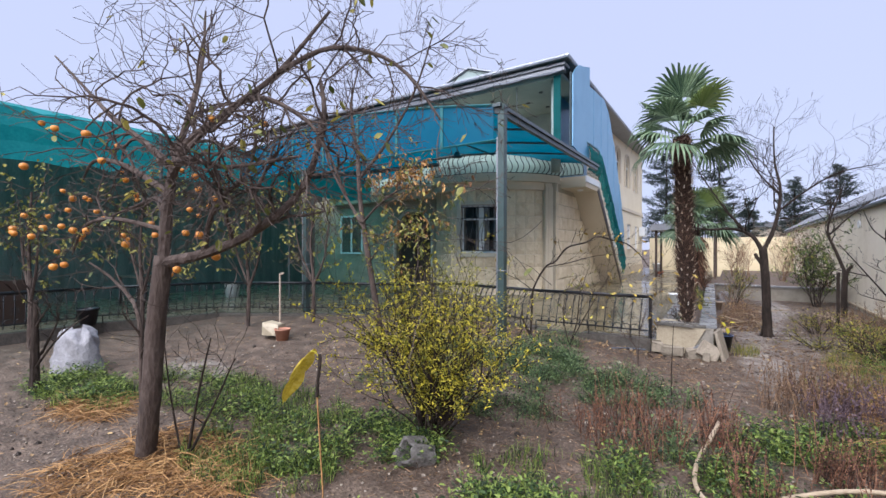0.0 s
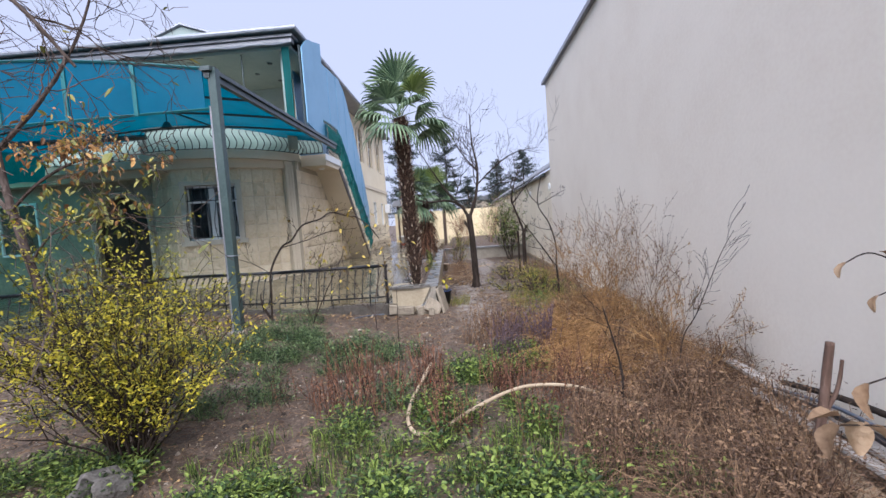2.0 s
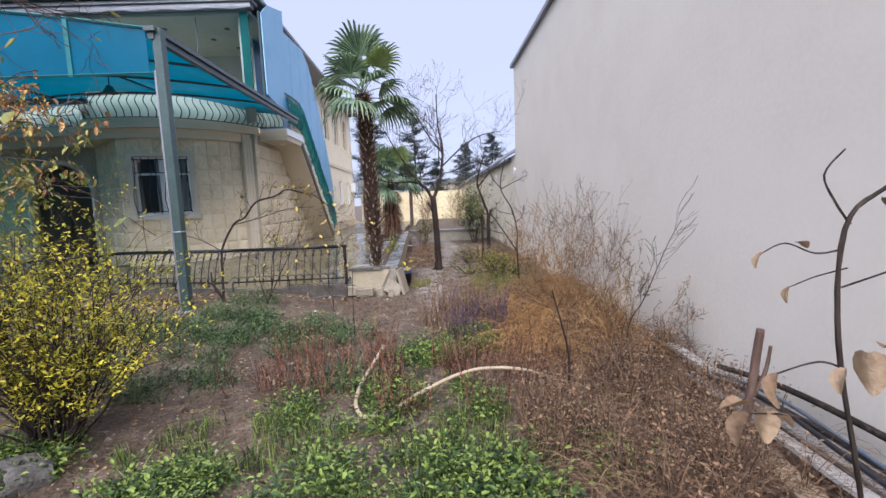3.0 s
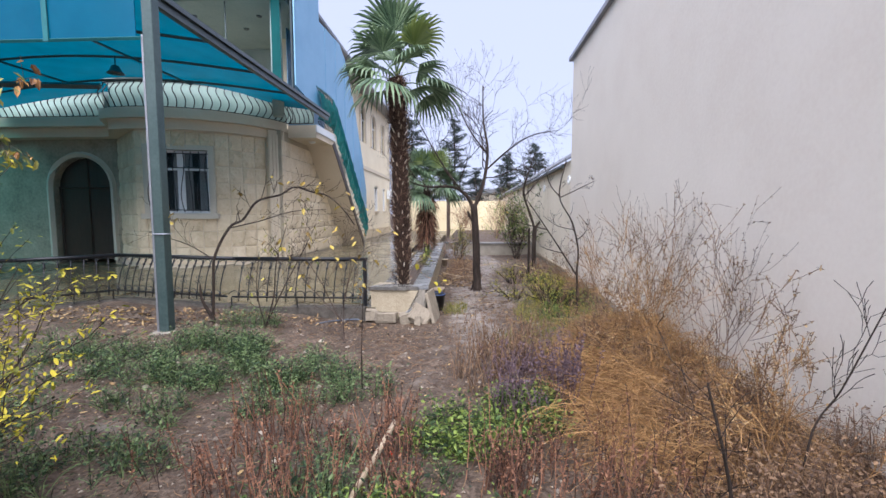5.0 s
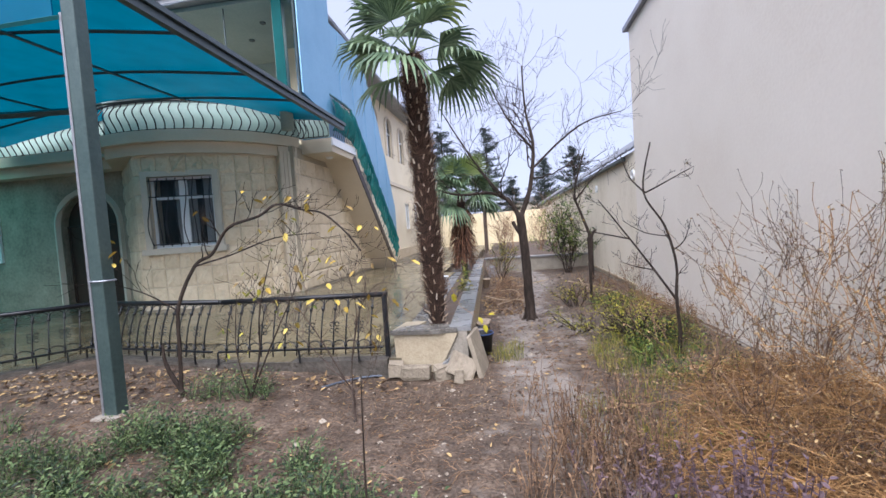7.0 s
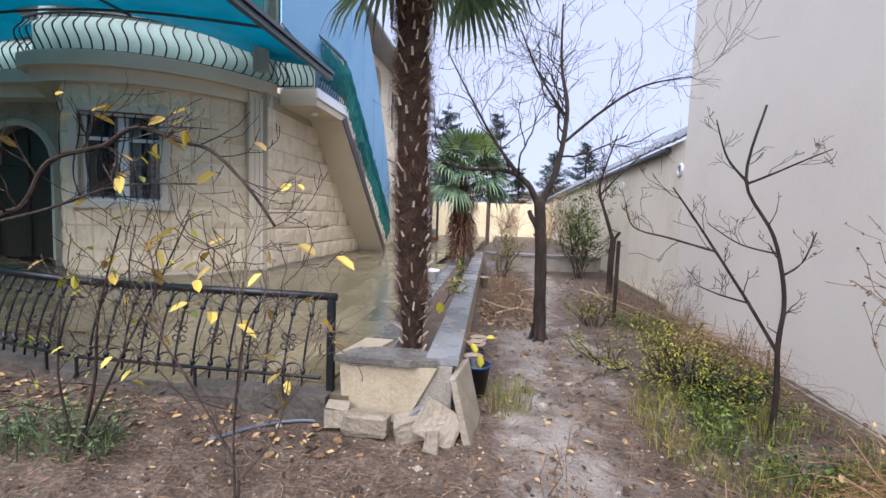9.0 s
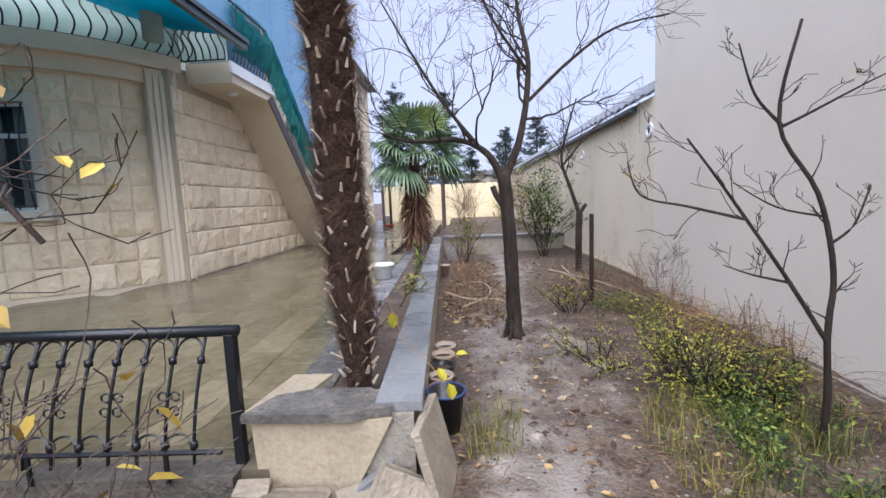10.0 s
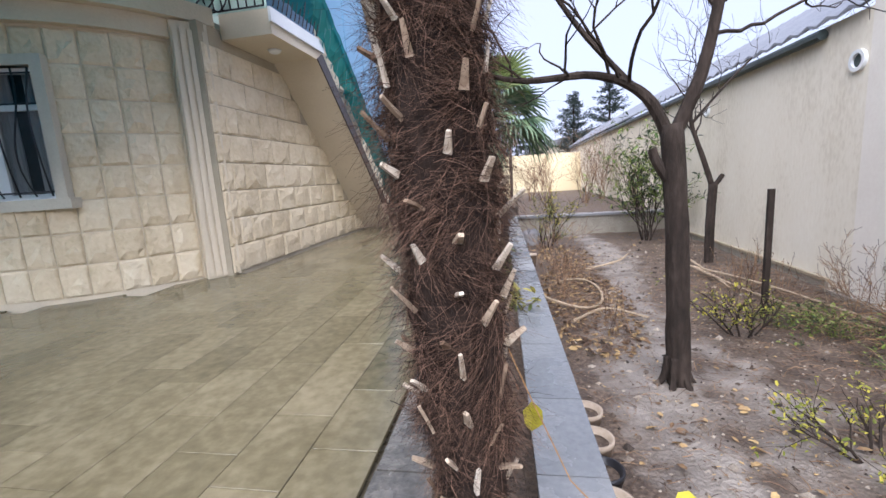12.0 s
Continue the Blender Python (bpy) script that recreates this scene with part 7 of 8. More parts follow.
M_wither = ramp_mat("withered_leaf", [(0.15, 0.085, 0.045), (0.33, 0.22, 0.13), (0.48, 0.36, 0.24)], 14, 0.7, 0.3, 60, obj_random=0.4, trans=0.15)
rng = random.Random(77)


def curled(p, d, k, seed):
    """A withered leaf curled along and across its midrib."""
    q = Soup(seed)
    d = Vector(d).normalized()
    sd = d.cross(Vector((0.1, 0.2, 1))).normalized()
    n = sd.cross(d)
    p = Vector(p) - qo
    for i in range(6):
        t = i / 5
        w = k * 0.42 * math.sin(math.pi * (0.06 + 0.9 * t)) ** 0.7
        c = p + d * k * t - n * k * 0.35 * t * t
        for j in range(5):
            u = (j - 2) / 2
            q.v.append(c + sd * w * u * 0.85 + n * w * (0.55 * u * u + 0.12 * math.sin(7 * t + 3 * u + seed)))
    for i in range(5):
        for j in range(4):
            o = i * 5 + j
            q.f.append((o, o + 1, o + 6, o + 5))
    q.out("leaf", M_wither, qu, "", True)


for i, (p, d, k) in enumerate((
    ((1.67, 2.25, 1.43), (-0.5, 0, -0.5), 0.035), ((1.71, 2.22, 1.36), (-0.4, 0, -0.6), 0.035), ((1.74, 2.22, 1.44), (-0.3, 0, 0.3), 0.03),
    ((1.69, 2.22, 1.17), (-0.2, 0.05, -0.8), 0.07), ((1.80, 2.14, 1.24), (0.3, 0.1, -0.6), 0.085), ((1.83, 2.14, 1.25), (0.7, 0.2, -0.1), 0.07), ((1.78, 2.16, 1.2), (-0.4, -0.1, -0.5), 0.05),
    ((1.66, 2.26, 1.06), (-0.5, -0.1, -0.5), 0.075), ((1.69, 2.25, 1.07), (0.2, 0.1, -0.8), 0.07), ((1.66, 2.26, 1.08), (-0.7, 0.1, 0.15), 0.06), ((1.71, 2.25, 1.06), (0.6, 0, -0.2), 0.05),
    ((1.93, 2.15, 1.42), (0.2, -0.1, -0.6), 0.09), ((1.98, 2.15, 1.44), (0.3, 0, -0.6), 0.08), ((1.88, 2.2, 1.54), (0.4, 0, -0.3), 0.07), ((1.95, 2.2, 1.6), (0.5, 0.1, 0.2), 0.07), ((1.93, 2.18, 1.36), (0.3, -0.2, -0.4), 0.07))):
    curled(p, d, k, 590 + i)

# ---- loose things on the ground ----
pole = thing("bent_branch", (1.2, 4.6, 0), "long bent peeled branch lying over the weeds", "branch")
s = Soup(600)
s.limb([(-0.76, 0.82, 0.2), (-0.82, 0.5, 0.15), (-0.88, 0.2, 0.1), (-0.88, -0.1, 0.06), (-0.78, -0.27, 0.04), (-0.6, -0.24, 0.06), (-0.43, -0.14, 0.12), (-0.15, -0.02, 0.2), (0.09, 0.02, 0.245), (0.4, 0.02, 0.23), (0.7, 0.0, 0.14), (1.0, 0.0, 0.04)], 0.017, 0.013, 8, knob=0.08)
s.out("wood", M_wood, pole, "", True)
log = thing("old_stump", (-1.5, 3.82, gz(-1.5, 3.82) + 0.02), "grey weathered hollow stump under the yellow bush", "stump")
s = Soup(602)
n = 22
for j, (r, z) in enumerate(((0.13, -0.02), (0.12, 0.06), (0.105, 0.15), (0.095, 0.2), (0.075, 0.19), (0.065, 0.1), (0.05, 0.0))):
    for k in range(n):
        a = 2 * math.pi * k / n
        q = r * (1 + 0.14 * math.sin(3 * a + 1) + 0.07 * math.sin(7 * a + j * 0.4))
        s.v.append(Vector((q * math.cos(a), q * math.sin(a) - 0.15 * z, z + 0.02 * math.sin(4 * a))))
for j in range(6):
    s.f += [(j * n + k, j * n + (k + 1) % n, (j + 1) * n + (k + 1) % n, (j + 1) * n + k) for k in range(n)]
s.f.append(tuple(range(6 * n, 7 * n)))
s.out("wood", ramp_mat("grey_rotten_wood", [(0.05, 0.045, 0.04), (0.13, 0.12, 0.11), (0.25, 0.235, 0.215)], 8, 0.9, 0.8, 40), log, "", True).rotation_euler = (0.95, 0, -0.25)


def plank(name, a, b, w, h, mat, label, category="plank", group="pile by the wall", roll=0):
    a, b = Vector(a), Vector(b)
    d = b - a
    bm = bmesh.new()
    box(bm, 0, -w / 2, -h / 2, d.length, w / 2, h / 2, bevel=min(w, h) * 0.1)
    o = part(name, bm, mat)
    o.matrix_world = Matrix.Translation(a) @ d.to_track_quat("X", "Z").to_matrix().to_4x4() @ Matrix.Rotation(radians(roll), 4, "X")
    return tagged(o, label, category, group)


plank("board", (2.98, 2.7, 0.16), (3.1, 5.1, 0.2), 0.09, 0.03, M_greywood, "long pale weathered board in the pile")
plank("board", (2.8, 2.75, 0.22), (2.95, 4.6, 0.15), 0.11, 0.025, M_greywood, "pale weathered board lying in the pile", roll=12)
plank("board", (2.62, 2.7, 0.12), (2.86, 4.2, 0.1), 0.12, 0.03, M_wood, "tan board at the edge of the pile", roll=-8)
plank("board", (3.1, 2.6, 0.1), (3.16, 4.9, 0.08), 0.14, 0.03, M_door, "dark wet board at the wall foot")
for i, (x0, x1, z, r, m, lab) in enumerate(((3.0, 3.08, 0.2, 0.018, M_black, "black plastic pipe on the pile"), (2.92, 3.06, 0.27, 0.012, M_hose, "blue plastic hose on the pile"), (3.1, 3.16, 0.3, 0.02, M_bark, "dark thin log on the pile"), (2.86, 3.02, 0.24, 0.016, M_black, "black cable on the pile"))):
    t = thing("pipe", (x0, 2.6, 0), lab, "pipe", "pile by the wall")
    s = Soup(610 + i)
    s.limb([(0, 0, z), (0.05, 0.6, z + 0.03), (x1 - x0, 1.3, z + 0.01), (x1 - x0 - 0.02, 1.9, z - 0.08)], r, r, 8, knob=0)
    s.out("tube", m, t, "", True)
cut = thing("cut_branch", (2.76, 3.75, 0.03), "cut brown branch stub standing in the pile", "branch")
s = Soup(616)
s.limb([(0, 0, 0), (0.05, 0, 0.25), (0.1, 0.02, 0.55), (0.12, 0.02, 0.72)], 0.027, 0.022, 9, knob=0.06)
s.limb([(0.06, 0, 0.3), (0.14, 0, 0.45), (0.17, 0, 0.62)], 0.014, 0.009, 7)
s.out("wood", ramp_mat("red_brown_cut_branch", [(0.05, 0.028, 0.02), (0.12, 0.07, 0.05), (0.2, 0.13, 0.1)], 9, 0.85, 0.8, 40, stretch=(1, 1, 0.3)), cut, "", True)
blk = thing("log_end", (2.55, 2.55, 0.12), "short sawn log with a pale cut face", "log")
s = Soup(618)
s.limb([(0, 0, 0), (0.2, 0.1, 0.0), (0.45, 0.2, 0.02)], 0.08, 0.08, 14, knob=0.04)
s.out("bark", M_bark_grey, blk, "", True)

sack = thing("sack", (-6.9, 3.2, gz(-6.9, 3.2)), "crumpled full white woven sack on the ground", "sack")
s = Soup(620)
n, m = 28, 14
for j in range(m + 1):
    t = j / m
    r = 0.46 * (1 - 0.25 * t) * (1.0 if t < 0.85 else math.sqrt(max(0.02, 1 - ((t - 0.85) / 0.16) ** 2)))
    for k in range(n):
        a = 2 * math.pi * k / n
        w = 1 + 0.12 * math.sin(3 * a + 3 * t) + 0.06 * math.sin(7 * a + 9 * t) + 0.04 * math.sin(11 * a - 6 * t)
        s.v.append(Vector((r * w * math.cos(a) * 1.1, r * w * 0.7 * math.sin(a), 0.6 * t + (0.06 * math.sin(4 * a) + 0.04 * math.sin(7 * a)) * t)))
for j in range(m):
    s.f += [(j * n + k, j * n + (k + 1) % n, (j + 1) * n + (k + 1) % n, (j + 1) * n + k) for k in range(n)]
s.f.append(tuple(range(m * n, (m + 1) * n)))
s.out("cloth", M_sack, sack, "", True).scale = (0.8, 0.8, 0.85)
sack2 = thing("sack", (0.32, 17.2, 0), "small crumpled white sack by the planter wall", "sack")
ob = new("cloth", sack.children[0].data)
ob.parent = sack2
ob.scale = (0.4, 0.4, 0.5)
pot(-9.6, 4.1, 0.17, 0.32, M_black, "black plastic bucket on the terrace edge", z=0.2)
pot(-5.9, 5.7, 0.13, 0.2, M_terracotta, "dark terracotta pot by the pale block")
cb = rubble("stone_block", (-6.2, 5.75, 0.22), (0.34, 0.26, 0.24), M_tile, (0, 0, 15), "pale cut stone block on the soil", seed=11)
stake = thing("pipe_stake", (-6.25, 5.7, 0.1), "thin pale pipe standing behind the stone block", "stake")
s = Soup(622)
s.tube([(0, 0.2, 0), (0.0, 0.2, 1.1)], 0.018, 0.018, 8)
s.tube([(0.0, 0.2, 1.08), (0.1, 0.2, 1.12)], 0.018, 0.018, 8)
s.out("pipe", M_pot, stake)
ip = thing("iron_post", (2.29, 12.6, -0.02), "dark rusty iron post standing in the soil", "post")
boxed("shaft", (-0.025, -0.02, 0, 0.025, 0.02, 1.22), M_bark, ip, bevel=0.004)
hose = thing("garden_hose", (-0.8, 8.62, 0.0), "thin blue-grey hose on the soil under the railing", "hose")
s = Soup(624)
s.limb([(0.3, 0.15, gz(-0.5, 8.77) + 0.015), (0.05, 0.06, gz(-0.75, 8.68) + 0.02), (-0.15, -0.1, gz(-0.95, 8.52) + 0.015), (-0.3, -0.35, gz(-1.1, 8.27) + 0.015)], 0.012, 0.012, 8, knob=0)
s.out("tube", M_hose, hose, "", True)
hoop = [(0.62 + 0.36 * math.cos(q), 13.35 + 0.55 * math.sin(q), 0.07 + 0.04 * math.sin(2 * q)) for q in [-2.6 + 0.5 * k for k in range(10)]]
for i, pts in enumerate(([(2.2, 14.9, 0.08), (2.6, 13.6, 0.12), (2.85, 12.7, 0.1), (3.12, 11.2, 0.08)], [(2.35, 14.4, 0.1), (2.5, 13.3, 0.06), (2.75, 12.4, 0.07), (3.0, 12.0, 0.05)], [(2.5, 15.2, 0.1), (2.45, 14.3, 0.08), (2.4, 13.5, 0.05)], hoop, [(1.0, 14.6, 0.05), (1.5, 14.9, 0.1), (1.8, 15.6, 0.05)], [(0.55, 12.4, 0.05), (0.9, 12.7, 0.08), (1.25, 12.5, 0.05)])):
    t = thing("dead_branch", pts[0], "pale dead branch lying on the soil", "branch", "dead branches")
    s = Soup(630 + i)
    s.limb([Vector(p) - Vector(pts[0]) for p in pts], 0.016, 0.01, 7, sub=2, length=0.3, depth=0)
    s.out("wood", M_wood, t)
for i, (x, y) in enumerate(((0.28, 2.35), (0.02, 2.5), (-0.2, 2.42), (0.75, 2.6), (0.45, 5.2), (0.1, 2.75))):
    pp = thing("pepper", (x, y, gz(x, y) + 0.1), "small red pepper hanging among green weeds", "pepper", "red peppers")
    lathe("pod", [(0.002, -0.05), (0.007, -0.03), (0.010, 0.0), (0.011, 0.02), (0.003, 0.028)], M_red, pp, "", 10)

# left side small trunks
sapling(-6.0, 2.55, "short dark pruned young tree with thin shoots", [([(0, 0, -0.05), (0.03, 0, 0.5), (0.06, 0, 1.05)], 0.06, 3, 0.6), ([(0.04, 0, 0.3), (0.5, 0.1, 0.7), (1.0, 0.2, 0.95)], 0.015, 5, 0.5)], 640, name="pruned_sapling")
sapling(-3.6, 2.7, "thin crooked young stem beside the persimmon", [([(0, 0, -0.02), (-0.02, 0, 0.6), (-0.1, 0, 1.1), (-0.6, 0, 1.35), (-1.2, 0, 1.5)], 0.026, 6, 0.5)], 643, mat=M_bark_grey)
sapling(-3.05, 2.8, "cluster of thin dark shoots", [([(0, 0, 0), (0.15, 0, 0.5), (0.35, 0, 1.0)], 0.014, 4, 0.4), ([(0, 0, 0), (0.25, 0.1, 0.5), (0.5, 0.1, 0.85)], 0.012, 5, 0.4), ([(-0.1, 0, 0), (-0.3, 0, 0.5), (-0.4, 0, 0.9)], 0.01, 4, 0.4)], 646)
for i, (x, y) in enumerate(((-7.6, 6.1), (-8.6, 4.6), (-9.2, 3.2), (-6.6, 6.9))):
    sapling(x, y, "leafy thin tree before the shaded terrace", [([(0, 0, -0.05), (0.05, 0, 0.8), (-0.05, 0, 1.6), (0.1, 0, 2.6)], 0.045, 8, 0.8), ([(0, 0, 0.7), (0.35, 0, 1.3), (0.5, 0, 2.0)], 0.03, 6, 0.7), ([(0, 0, 0.9), (-0.4, 0, 1.5), (-0.6, 0, 2.2)], 0.025, 6, 0.7)], 650 + 3 * i, mat=M_bark_grey, leaves=520, leafmat=M_olive, size=0.085, name="thin_tree")
# things under the shelter
for i, (x, y, sx, sy, sz, m, lab, nm) in enumerate(((-11.6, 3.2, 1.6, 0.6, 0.85, M_door, "dark brown wooden cupboard in the shade", "cupboard"), (-12.2, 6.0, 1.2, 0.7, 0.75, M_bark_grey, "old wooden table in the shade", "table"), (-11.8, 8.2, 0.5, 0.5, 0.45, M_white, "white plastic tub on the shaded table", "tub"))):
    t = thing(nm, (x, y, 0.2), lab, nm)
    if nm == "cupboard":
        boxed("body", (-sx / 2, -sy / 2, 0, sx / 2, sy / 2, sz), m, t, bevel=0.01)
        for k in (0, 1):
            boxed("door", (-sx / 2 + 0.03 + k * sx / 2, -sy / 2 - 0.02, 0.05, -0.02 + k * sx / 2, -sy / 2 - 0.002, sz - 0.05), M_bark_grey, t, bevel=0.004)
    elif nm == "table":
        boxed("tabletop", (-sx / 2, -sy / 2, sz - 0.04, sx / 2, sy / 2, sz), m, t, bevel=0.005)
        for a in (-1, 1):
            for b in (-1, 1):
                boxed("leg", (a * sx * 0.45 - 0.03, b * sy * 0.42 - 0.03, 0, a * sx * 0.45 + 0.03, b * sy * 0.42 + 0.03, sz - 0.041), m, t)
    else:
        lathe("body", [(0.17, 0), (0.22, 0.4), (0.24, 0.41), (0.24, 0.44), (0.2, 0.44), (0.16, 0.03), (0.01, 0.03)], M_white, t)

# ---- far end ----
def conifer(x, y, h, w, seed, label, z=0.0, tiers=17):
    t = thing("conifer", (x, y, z), label, "tree", "far conifers")
    s = Soup(seed)
    s.tube([(0, 0, 0), (0, 0, h * 0.97)], 0.16, 0.02, 8)
    s.out("trunk", M_bark, t)
    s = Soup(seed + 1)
    r = s.r
    for i in range(tiers):
        f = (i + r.random() * 0.5) / tiers
        zz = h * (0.22 + 0.77 * f)
        rad = w * 1.35 * (1 - f) ** 0.8 * r.uniform(0.5, 1.2) + 0.12
        for k in range(8):
            a = r.uniform(0, 6.28)
            d = Vector((math.cos(a), math.sin(a), r.uniform(-0.15, 0.55)))
            ln = rad * r.uniform(0.4, 1.25)
            off = r.uniform(-0.3, 0.3)
            for q in range(int(30 + 60 * ln)):
                u = r.random() ** 0.7
                p = Vector((0, 0, zz + off)) + d * ln * u + Vector((r.gauss(0, 0.1), r.gauss(0, 0.1), r.gauss(0, 0.05) - 0.25 * u * (1 - u) * ln))
                s.leaf(p, r.uniform(0.1, 0.26), Vector((d.x + r.gauss(0, 0.5), d.y + r.gauss(0, 0.5), r.gauss(0.1, 0.4))), 0.3)
    tagged(s.out("crown", M_conifer, t), "", "", "", "stuff")


conifer(-0.3, 42, 10.0, 2.3, 700, "tall dark conifer beyond the far wall")
conifer(6.9, 42, 7.8, 1.6, 703, "dark conifer beyond the far wall")
conifer(4.4, 42, 6.9, 1.7, 706, "broad dark conifer beyond the far wall")
conifer(1.7, 44, 5.6, 1.2, 709, "small dark conifer beyond the far wall")
conifer(-3.4, 36, 9.0, 2.2, 712, "dark conifer behind the house corner")
hut = thing("garden_shelter", (-1.3, 25, 0.3), "small open garden shelter with a dark roof", "shelter")
prism("roof", [(-1.5, 2.25), (1.5, 2.25), (1.35, 2.55), (-1.35, 2.55)], "y", -1.2, 1.2, M_roof, hut)
for a in (-1.2, 1.2):
    for b in (-0.9, 0.9):
        boxed("post", (a - 0.05, b - 0.05, 0, a + 0.05, b + 0.05, 2.25), M_bark_grey, hut)
for (x, y, r, h, m, lab) in ((-0.62, 13.2, 0.16, 0.22, M_white, "white plastic pot at the terrace edge"), (-2.6, 26.0, 0.2, 0.14, M_redthing, "orange plastic basin on the terrace"), (-0.75, 17.3, 0.18, 0.1, M_black, "black plastic tray at the terrace edge"), (-3.0, 28.0, 0.2, 0.5, M_white, "white plastic tub on the terrace")):
    pot(x, y, r, h, m, lab, z=tz(y))
far_house = thing("far_roof", (8, 46, 0), "distant low house with a grey roof", "house")
boxed("wall", (-6, -2, 0, 3, 2, 3.4), M_plaster_old, far_house)
prism("roof", [(-6.4, 3.4), (3.4, 3.4), (-1.5, 4.6)], "y", -2.3, 2.3, M_roof, far_house)

# ---- pieces: stone blocks and paving slabs ----
def block_mesh(w, h, seed):
    """A rough-faced stone: flat margins and a bulging, uneven middle. Local x along the wall, y outwards, z up."""
    r = random.Random(seed)
    n = 6
    cut = (0.0, 0.07, 0.34, 0.66, 0.93, 1.0)
    v, f = [], []
    for j in range(n):
        for i in range(n):
            edge = i in (0, n - 1) or j in (0, n - 1)
            rim = i in (1, n - 2) or j in (1, n - 2)
            x, z = (cut[i] - 0.5) * w, (cut[j] - 0.5) * h
            y = 0.006 if edge else (0.02 + r.uniform(-0.009, 0.012) if rim else 0.032 + r.uniform(-0.018, 0.022))
            if not edge:
                x += r.uniform(-0.018, 0.018) * (0.5 if rim else 1.5)
                z += r.uniform(-0.018, 0.018) * (0.5 if rim else 1.5)
            v.append((x, y, z))
    for j in range(n - 1):
        for i in range(n - 1):
            o = j * n + i
            q = [o, o + 1, o + n + 1, o + n]
            if r.random() < 0.5:
                f += [(q[0], q[1], q[2]), (q[0], q[2], q[3])]
            else:
                f += [(q[0], q[1], q[3]), (q[1], q[2], q[3])]
    ring = [i for i in range(n)] + [n * j + n - 1 for j in range(1, n)] + [n * (n - 1) + i for i in range(n - 2, -1, -1)] + [n * j for j in range(n - 2, 0, -1)]
    b = len(v)
    for i in ring:
        v.append((v[i][0], -0.02, v[i][2]))
    for k in range(len(ring)):
        k2 = (k + 1) % len(ring)
        f.append((ring[k], b + k, b + k2, ring[k2]))
    return mesh_data("stone_block", v, f, M_stone)


rngp = random.Random(31)
ROW0, ROWH = 0.36, 0.377
BH = ROWH - 0.012


def bay_courses(a0, a1, n, rows, seed):
    """Equal columns of blocks between two angles of the bay."""
    w = math.radians(abs(a1 - a0)) * BR / n
    kinds = [block_mesh(w - 0.012, BH, seed + k) for k in range(6)]
    for i in range(n):
        a = a0 + (a1 - a0) * (i + 0.5) / n
        for j in rows:
            p = bay_pt(a, BR)
            o = hang(new("stone_block", rngp.choice(kinds)), bay_ob)
            o.matrix_basis = Matrix.Translation((p.x, p.y, ROW0 + ROWH * (j + 0.5))) @ Matrix.Rotation(radians(a - 90), 4, "Z")


bay_courses(-29.2, WA0 + 2.6, 4, range(8), 800)
bay_courses(WA0 + 2.6, WA1 - 2.6, 5, (0, 1, 2, 7), 806)
bay_courses(WA1 - 2.6, -93, 1, range(8), 812)
kinds = [block_mesh(rw.length / 6 - 0.012, BH, 814 + k) for k in range(4)]
for i in range(6):
    for j in range(8):
        o = hang(new("stone_block", rngp.choice(kinds)), return_ob)
        o.matrix_basis = rwm @ Matrix.Translation((rw.length * (5.5 - i) / 6, 0.0, ROW0 + ROWH * (j + 0.5)))
longb = [mesh for mesh in (block_mesh(0.53, ROWH - 0.014, 820 + k) for k in range(8))]
halfb = block_mesh(0.256, ROWH - 0.014, 840)
for j in range(8):
    z = ROW0 + ROWH * (j + 0.5)
    y = 14.05 + (0.27 if j % 2 else 0.0)
    o = hang(new("stone_block", halfb), boxs)
    o.matrix_basis = Matrix.Translation((SX, 13.655, z)) @ Matrix.Rotation(radians(-90), 4, "Z")
    if j % 2:
        o = hang(new("stone_block", halfb), boxs)
        o.matrix_basis = Matrix.Translation((SX, 13.915, z)) @ Matrix.Rotation(radians(-90), 4, "Z")
    while y < 19.0:
        under = 3.5 if y < 15.2 else 3.5 - (y - 15.2) * 0.93
        if z < under + 0.15:
            o = hang(new("stone_block", rngp.choice(longb)), boxs)
            o.matrix_basis = Matrix.Translation((SX, y, z)) @ Matrix.Rotation(radians(-90), 4, "Z")
        y += 0.544


def slab_mesh(w, l):
    bm = bmesh.new()
    box(bm, -w / 2, -l / 2, -0.02, w / 2, l / 2, 0.0, bevel=0.002)
    me = bpy.data.meshes.new("paving_slab")
    bm.to_mesh(me)
    bm.free()
    me.materials.append(M_pave)
    return me


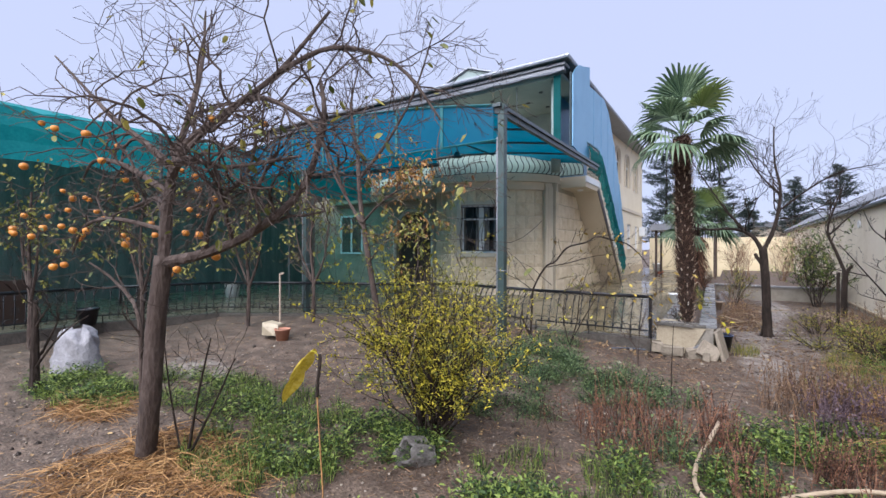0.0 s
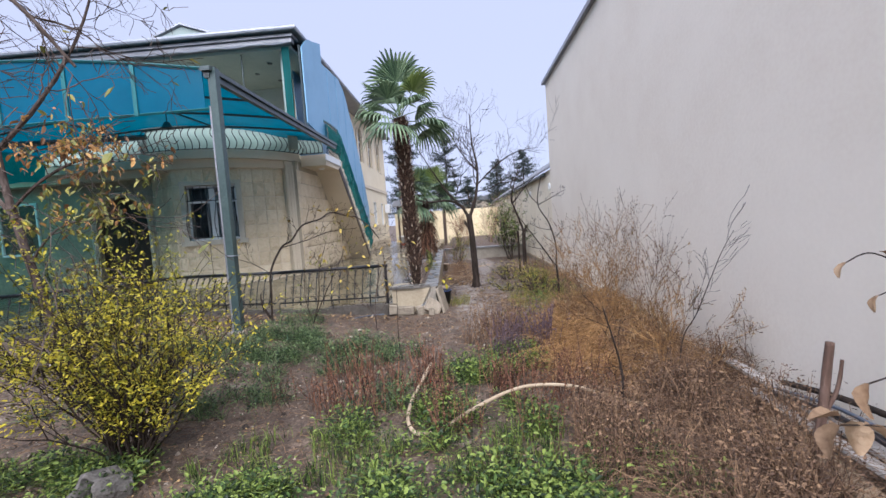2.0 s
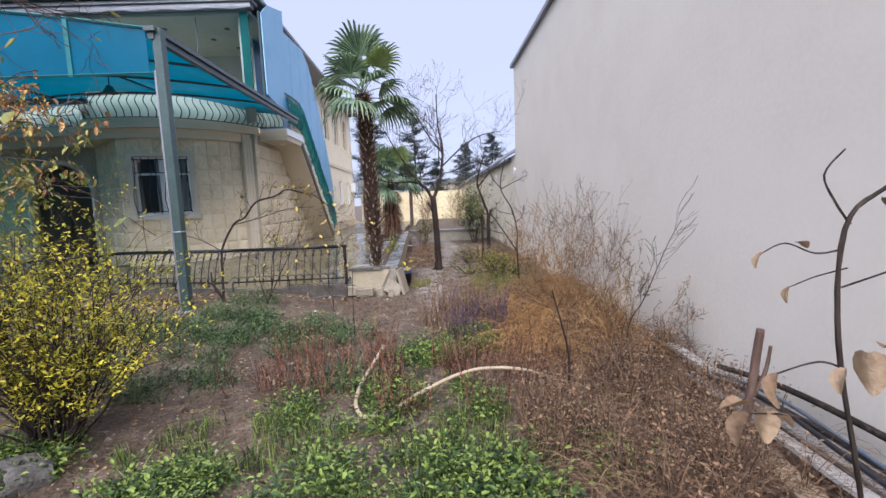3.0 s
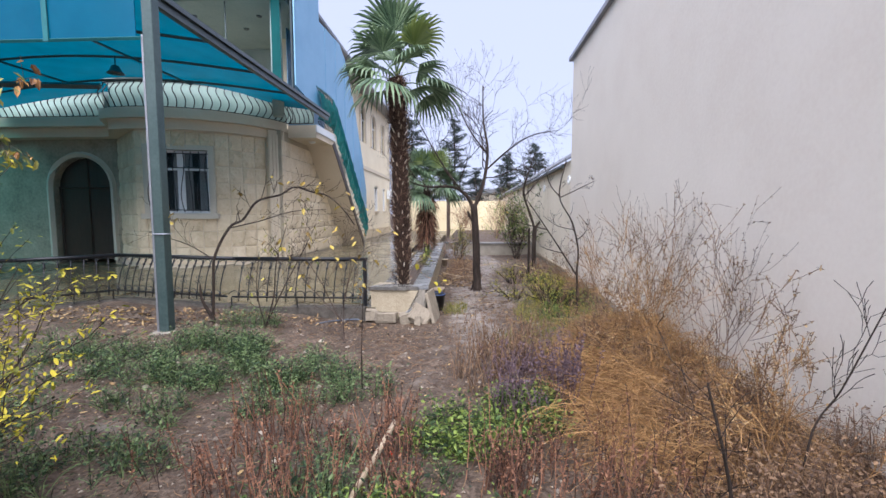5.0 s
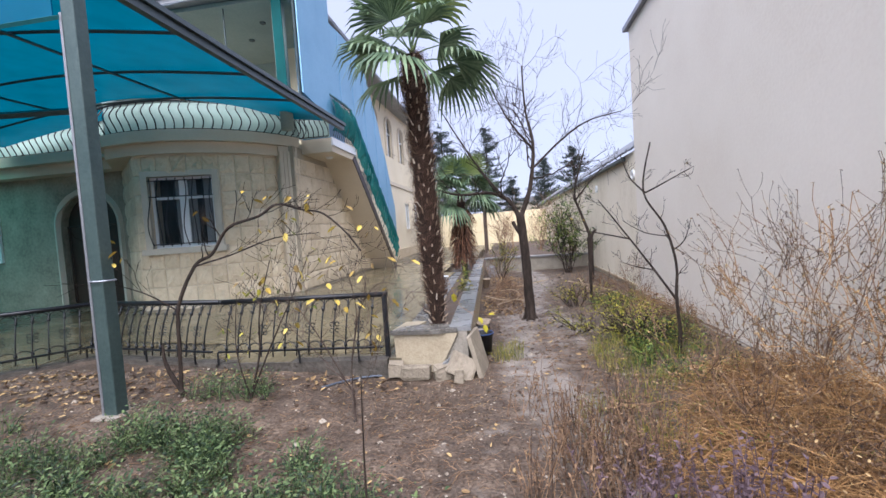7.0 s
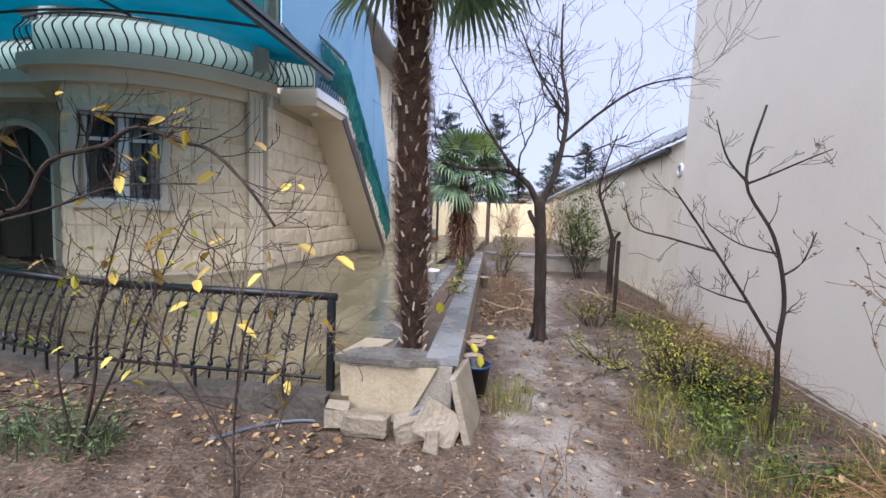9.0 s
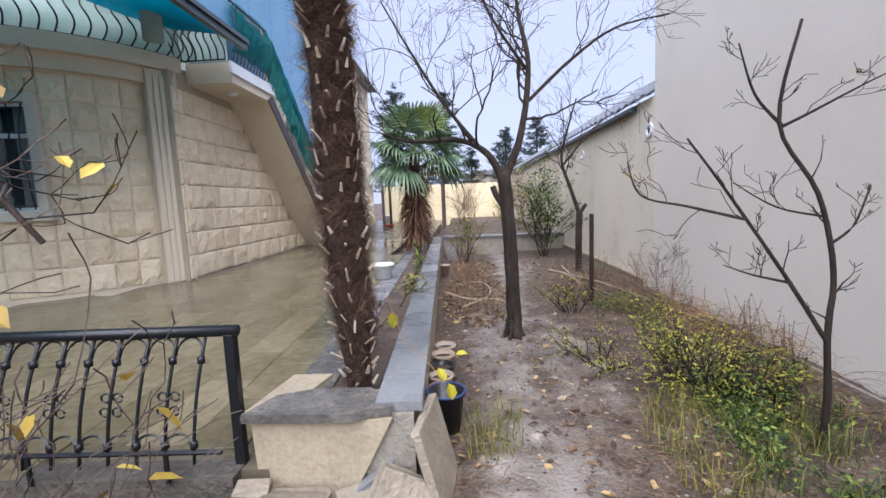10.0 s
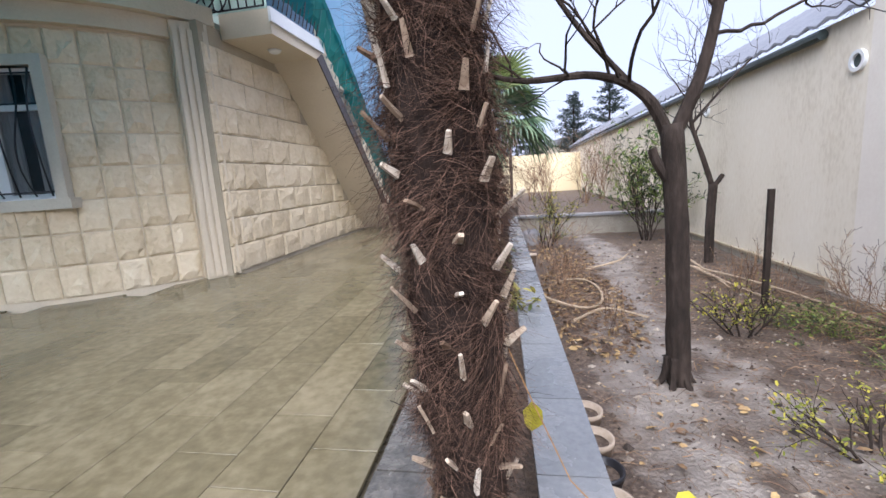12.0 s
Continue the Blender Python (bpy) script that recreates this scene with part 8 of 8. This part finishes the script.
def in_terrace(x, y):
    """Whether a slab's middle lies on the terrace, clear of house and planter."""
    if x > -0.62 - 0.028 * (y - 9.2) or y > 20:
        return False
    for k in range(len(RAIL) - 1):
        (x1, y1), (x0, y0) = RAIL[k], RAIL[k + 1]
        if x0 <= x < x1:
            if y < y0 + (y1 - y0) * (x - x0) / (x1 - x0) + 0.2:
                return False
    if x < -8.2:
        return False
    if (Vector((x, y)) - BC).length < BR + 0.05:
        return False
    if x < SX + 0.05 and y > 13.75 and x > -8.3:
        return False
    return y < 19.2 or x > -4.0


SW = 0.34
lens = (0.36, 0.55, 0.78, 0.95)
slabs = {l: slab_mesh(SW - 0.004, l - 0.004) for l in lens}
tilt = math.atan2(0.14, 4.65)
far_v, far_f = [], []
k = 0
spots = []
while True:
    x = -0.80 - SW * k
    if x < -8.3:
        break
    y = 8.6 + rngp.random() * 0.5
    while y < 20:
        l = rngp.choice(lens)
        if in_terrace(x, y + l / 2):
            spots.append((x, y + l / 2, l))
        y += l
    k += 1
spots.sort(key=lambda q: (q[0] + 0.8) ** 2 + (q[1] - 10.0) ** 2)
for i, (x, y, l) in enumerate(spots):
    z = tz(y) + 0.001 + rngp.uniform(-0.001, 0.001)
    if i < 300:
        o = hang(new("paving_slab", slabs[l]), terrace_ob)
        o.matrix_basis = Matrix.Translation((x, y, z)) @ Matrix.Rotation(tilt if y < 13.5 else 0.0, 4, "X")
    else:
        b = len(far_v)
        w = SW - 0.008
        l -= 0.008
        za, zb = tz(y - l / 2) + 0.001, tz(y + l / 2) + 0.001
        far_v += [(x - w / 2, y - l / 2, za), (x + w / 2, y - l / 2, za), (x + w / 2, y + l / 2, zb), (x - w / 2, y + l / 2, zb)]
        far_v += [(p[0], p[1], p[2] - 0.015) for p in far_v[b:b + 4]]
        far_f += [(b, b + 1, b + 2, b + 3), (b, b + 4, b + 5, b + 1), (b + 1, b + 5, b + 6, b + 2), (b + 2, b + 6, b + 7, b + 3), (b + 3, b + 7, b + 4, b)]
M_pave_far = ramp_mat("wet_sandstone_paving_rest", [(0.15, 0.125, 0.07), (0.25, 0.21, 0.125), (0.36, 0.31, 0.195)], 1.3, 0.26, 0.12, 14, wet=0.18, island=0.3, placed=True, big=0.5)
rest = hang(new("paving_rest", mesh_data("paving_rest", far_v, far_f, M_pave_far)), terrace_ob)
tagged(rest, "", "", "", "stuff")
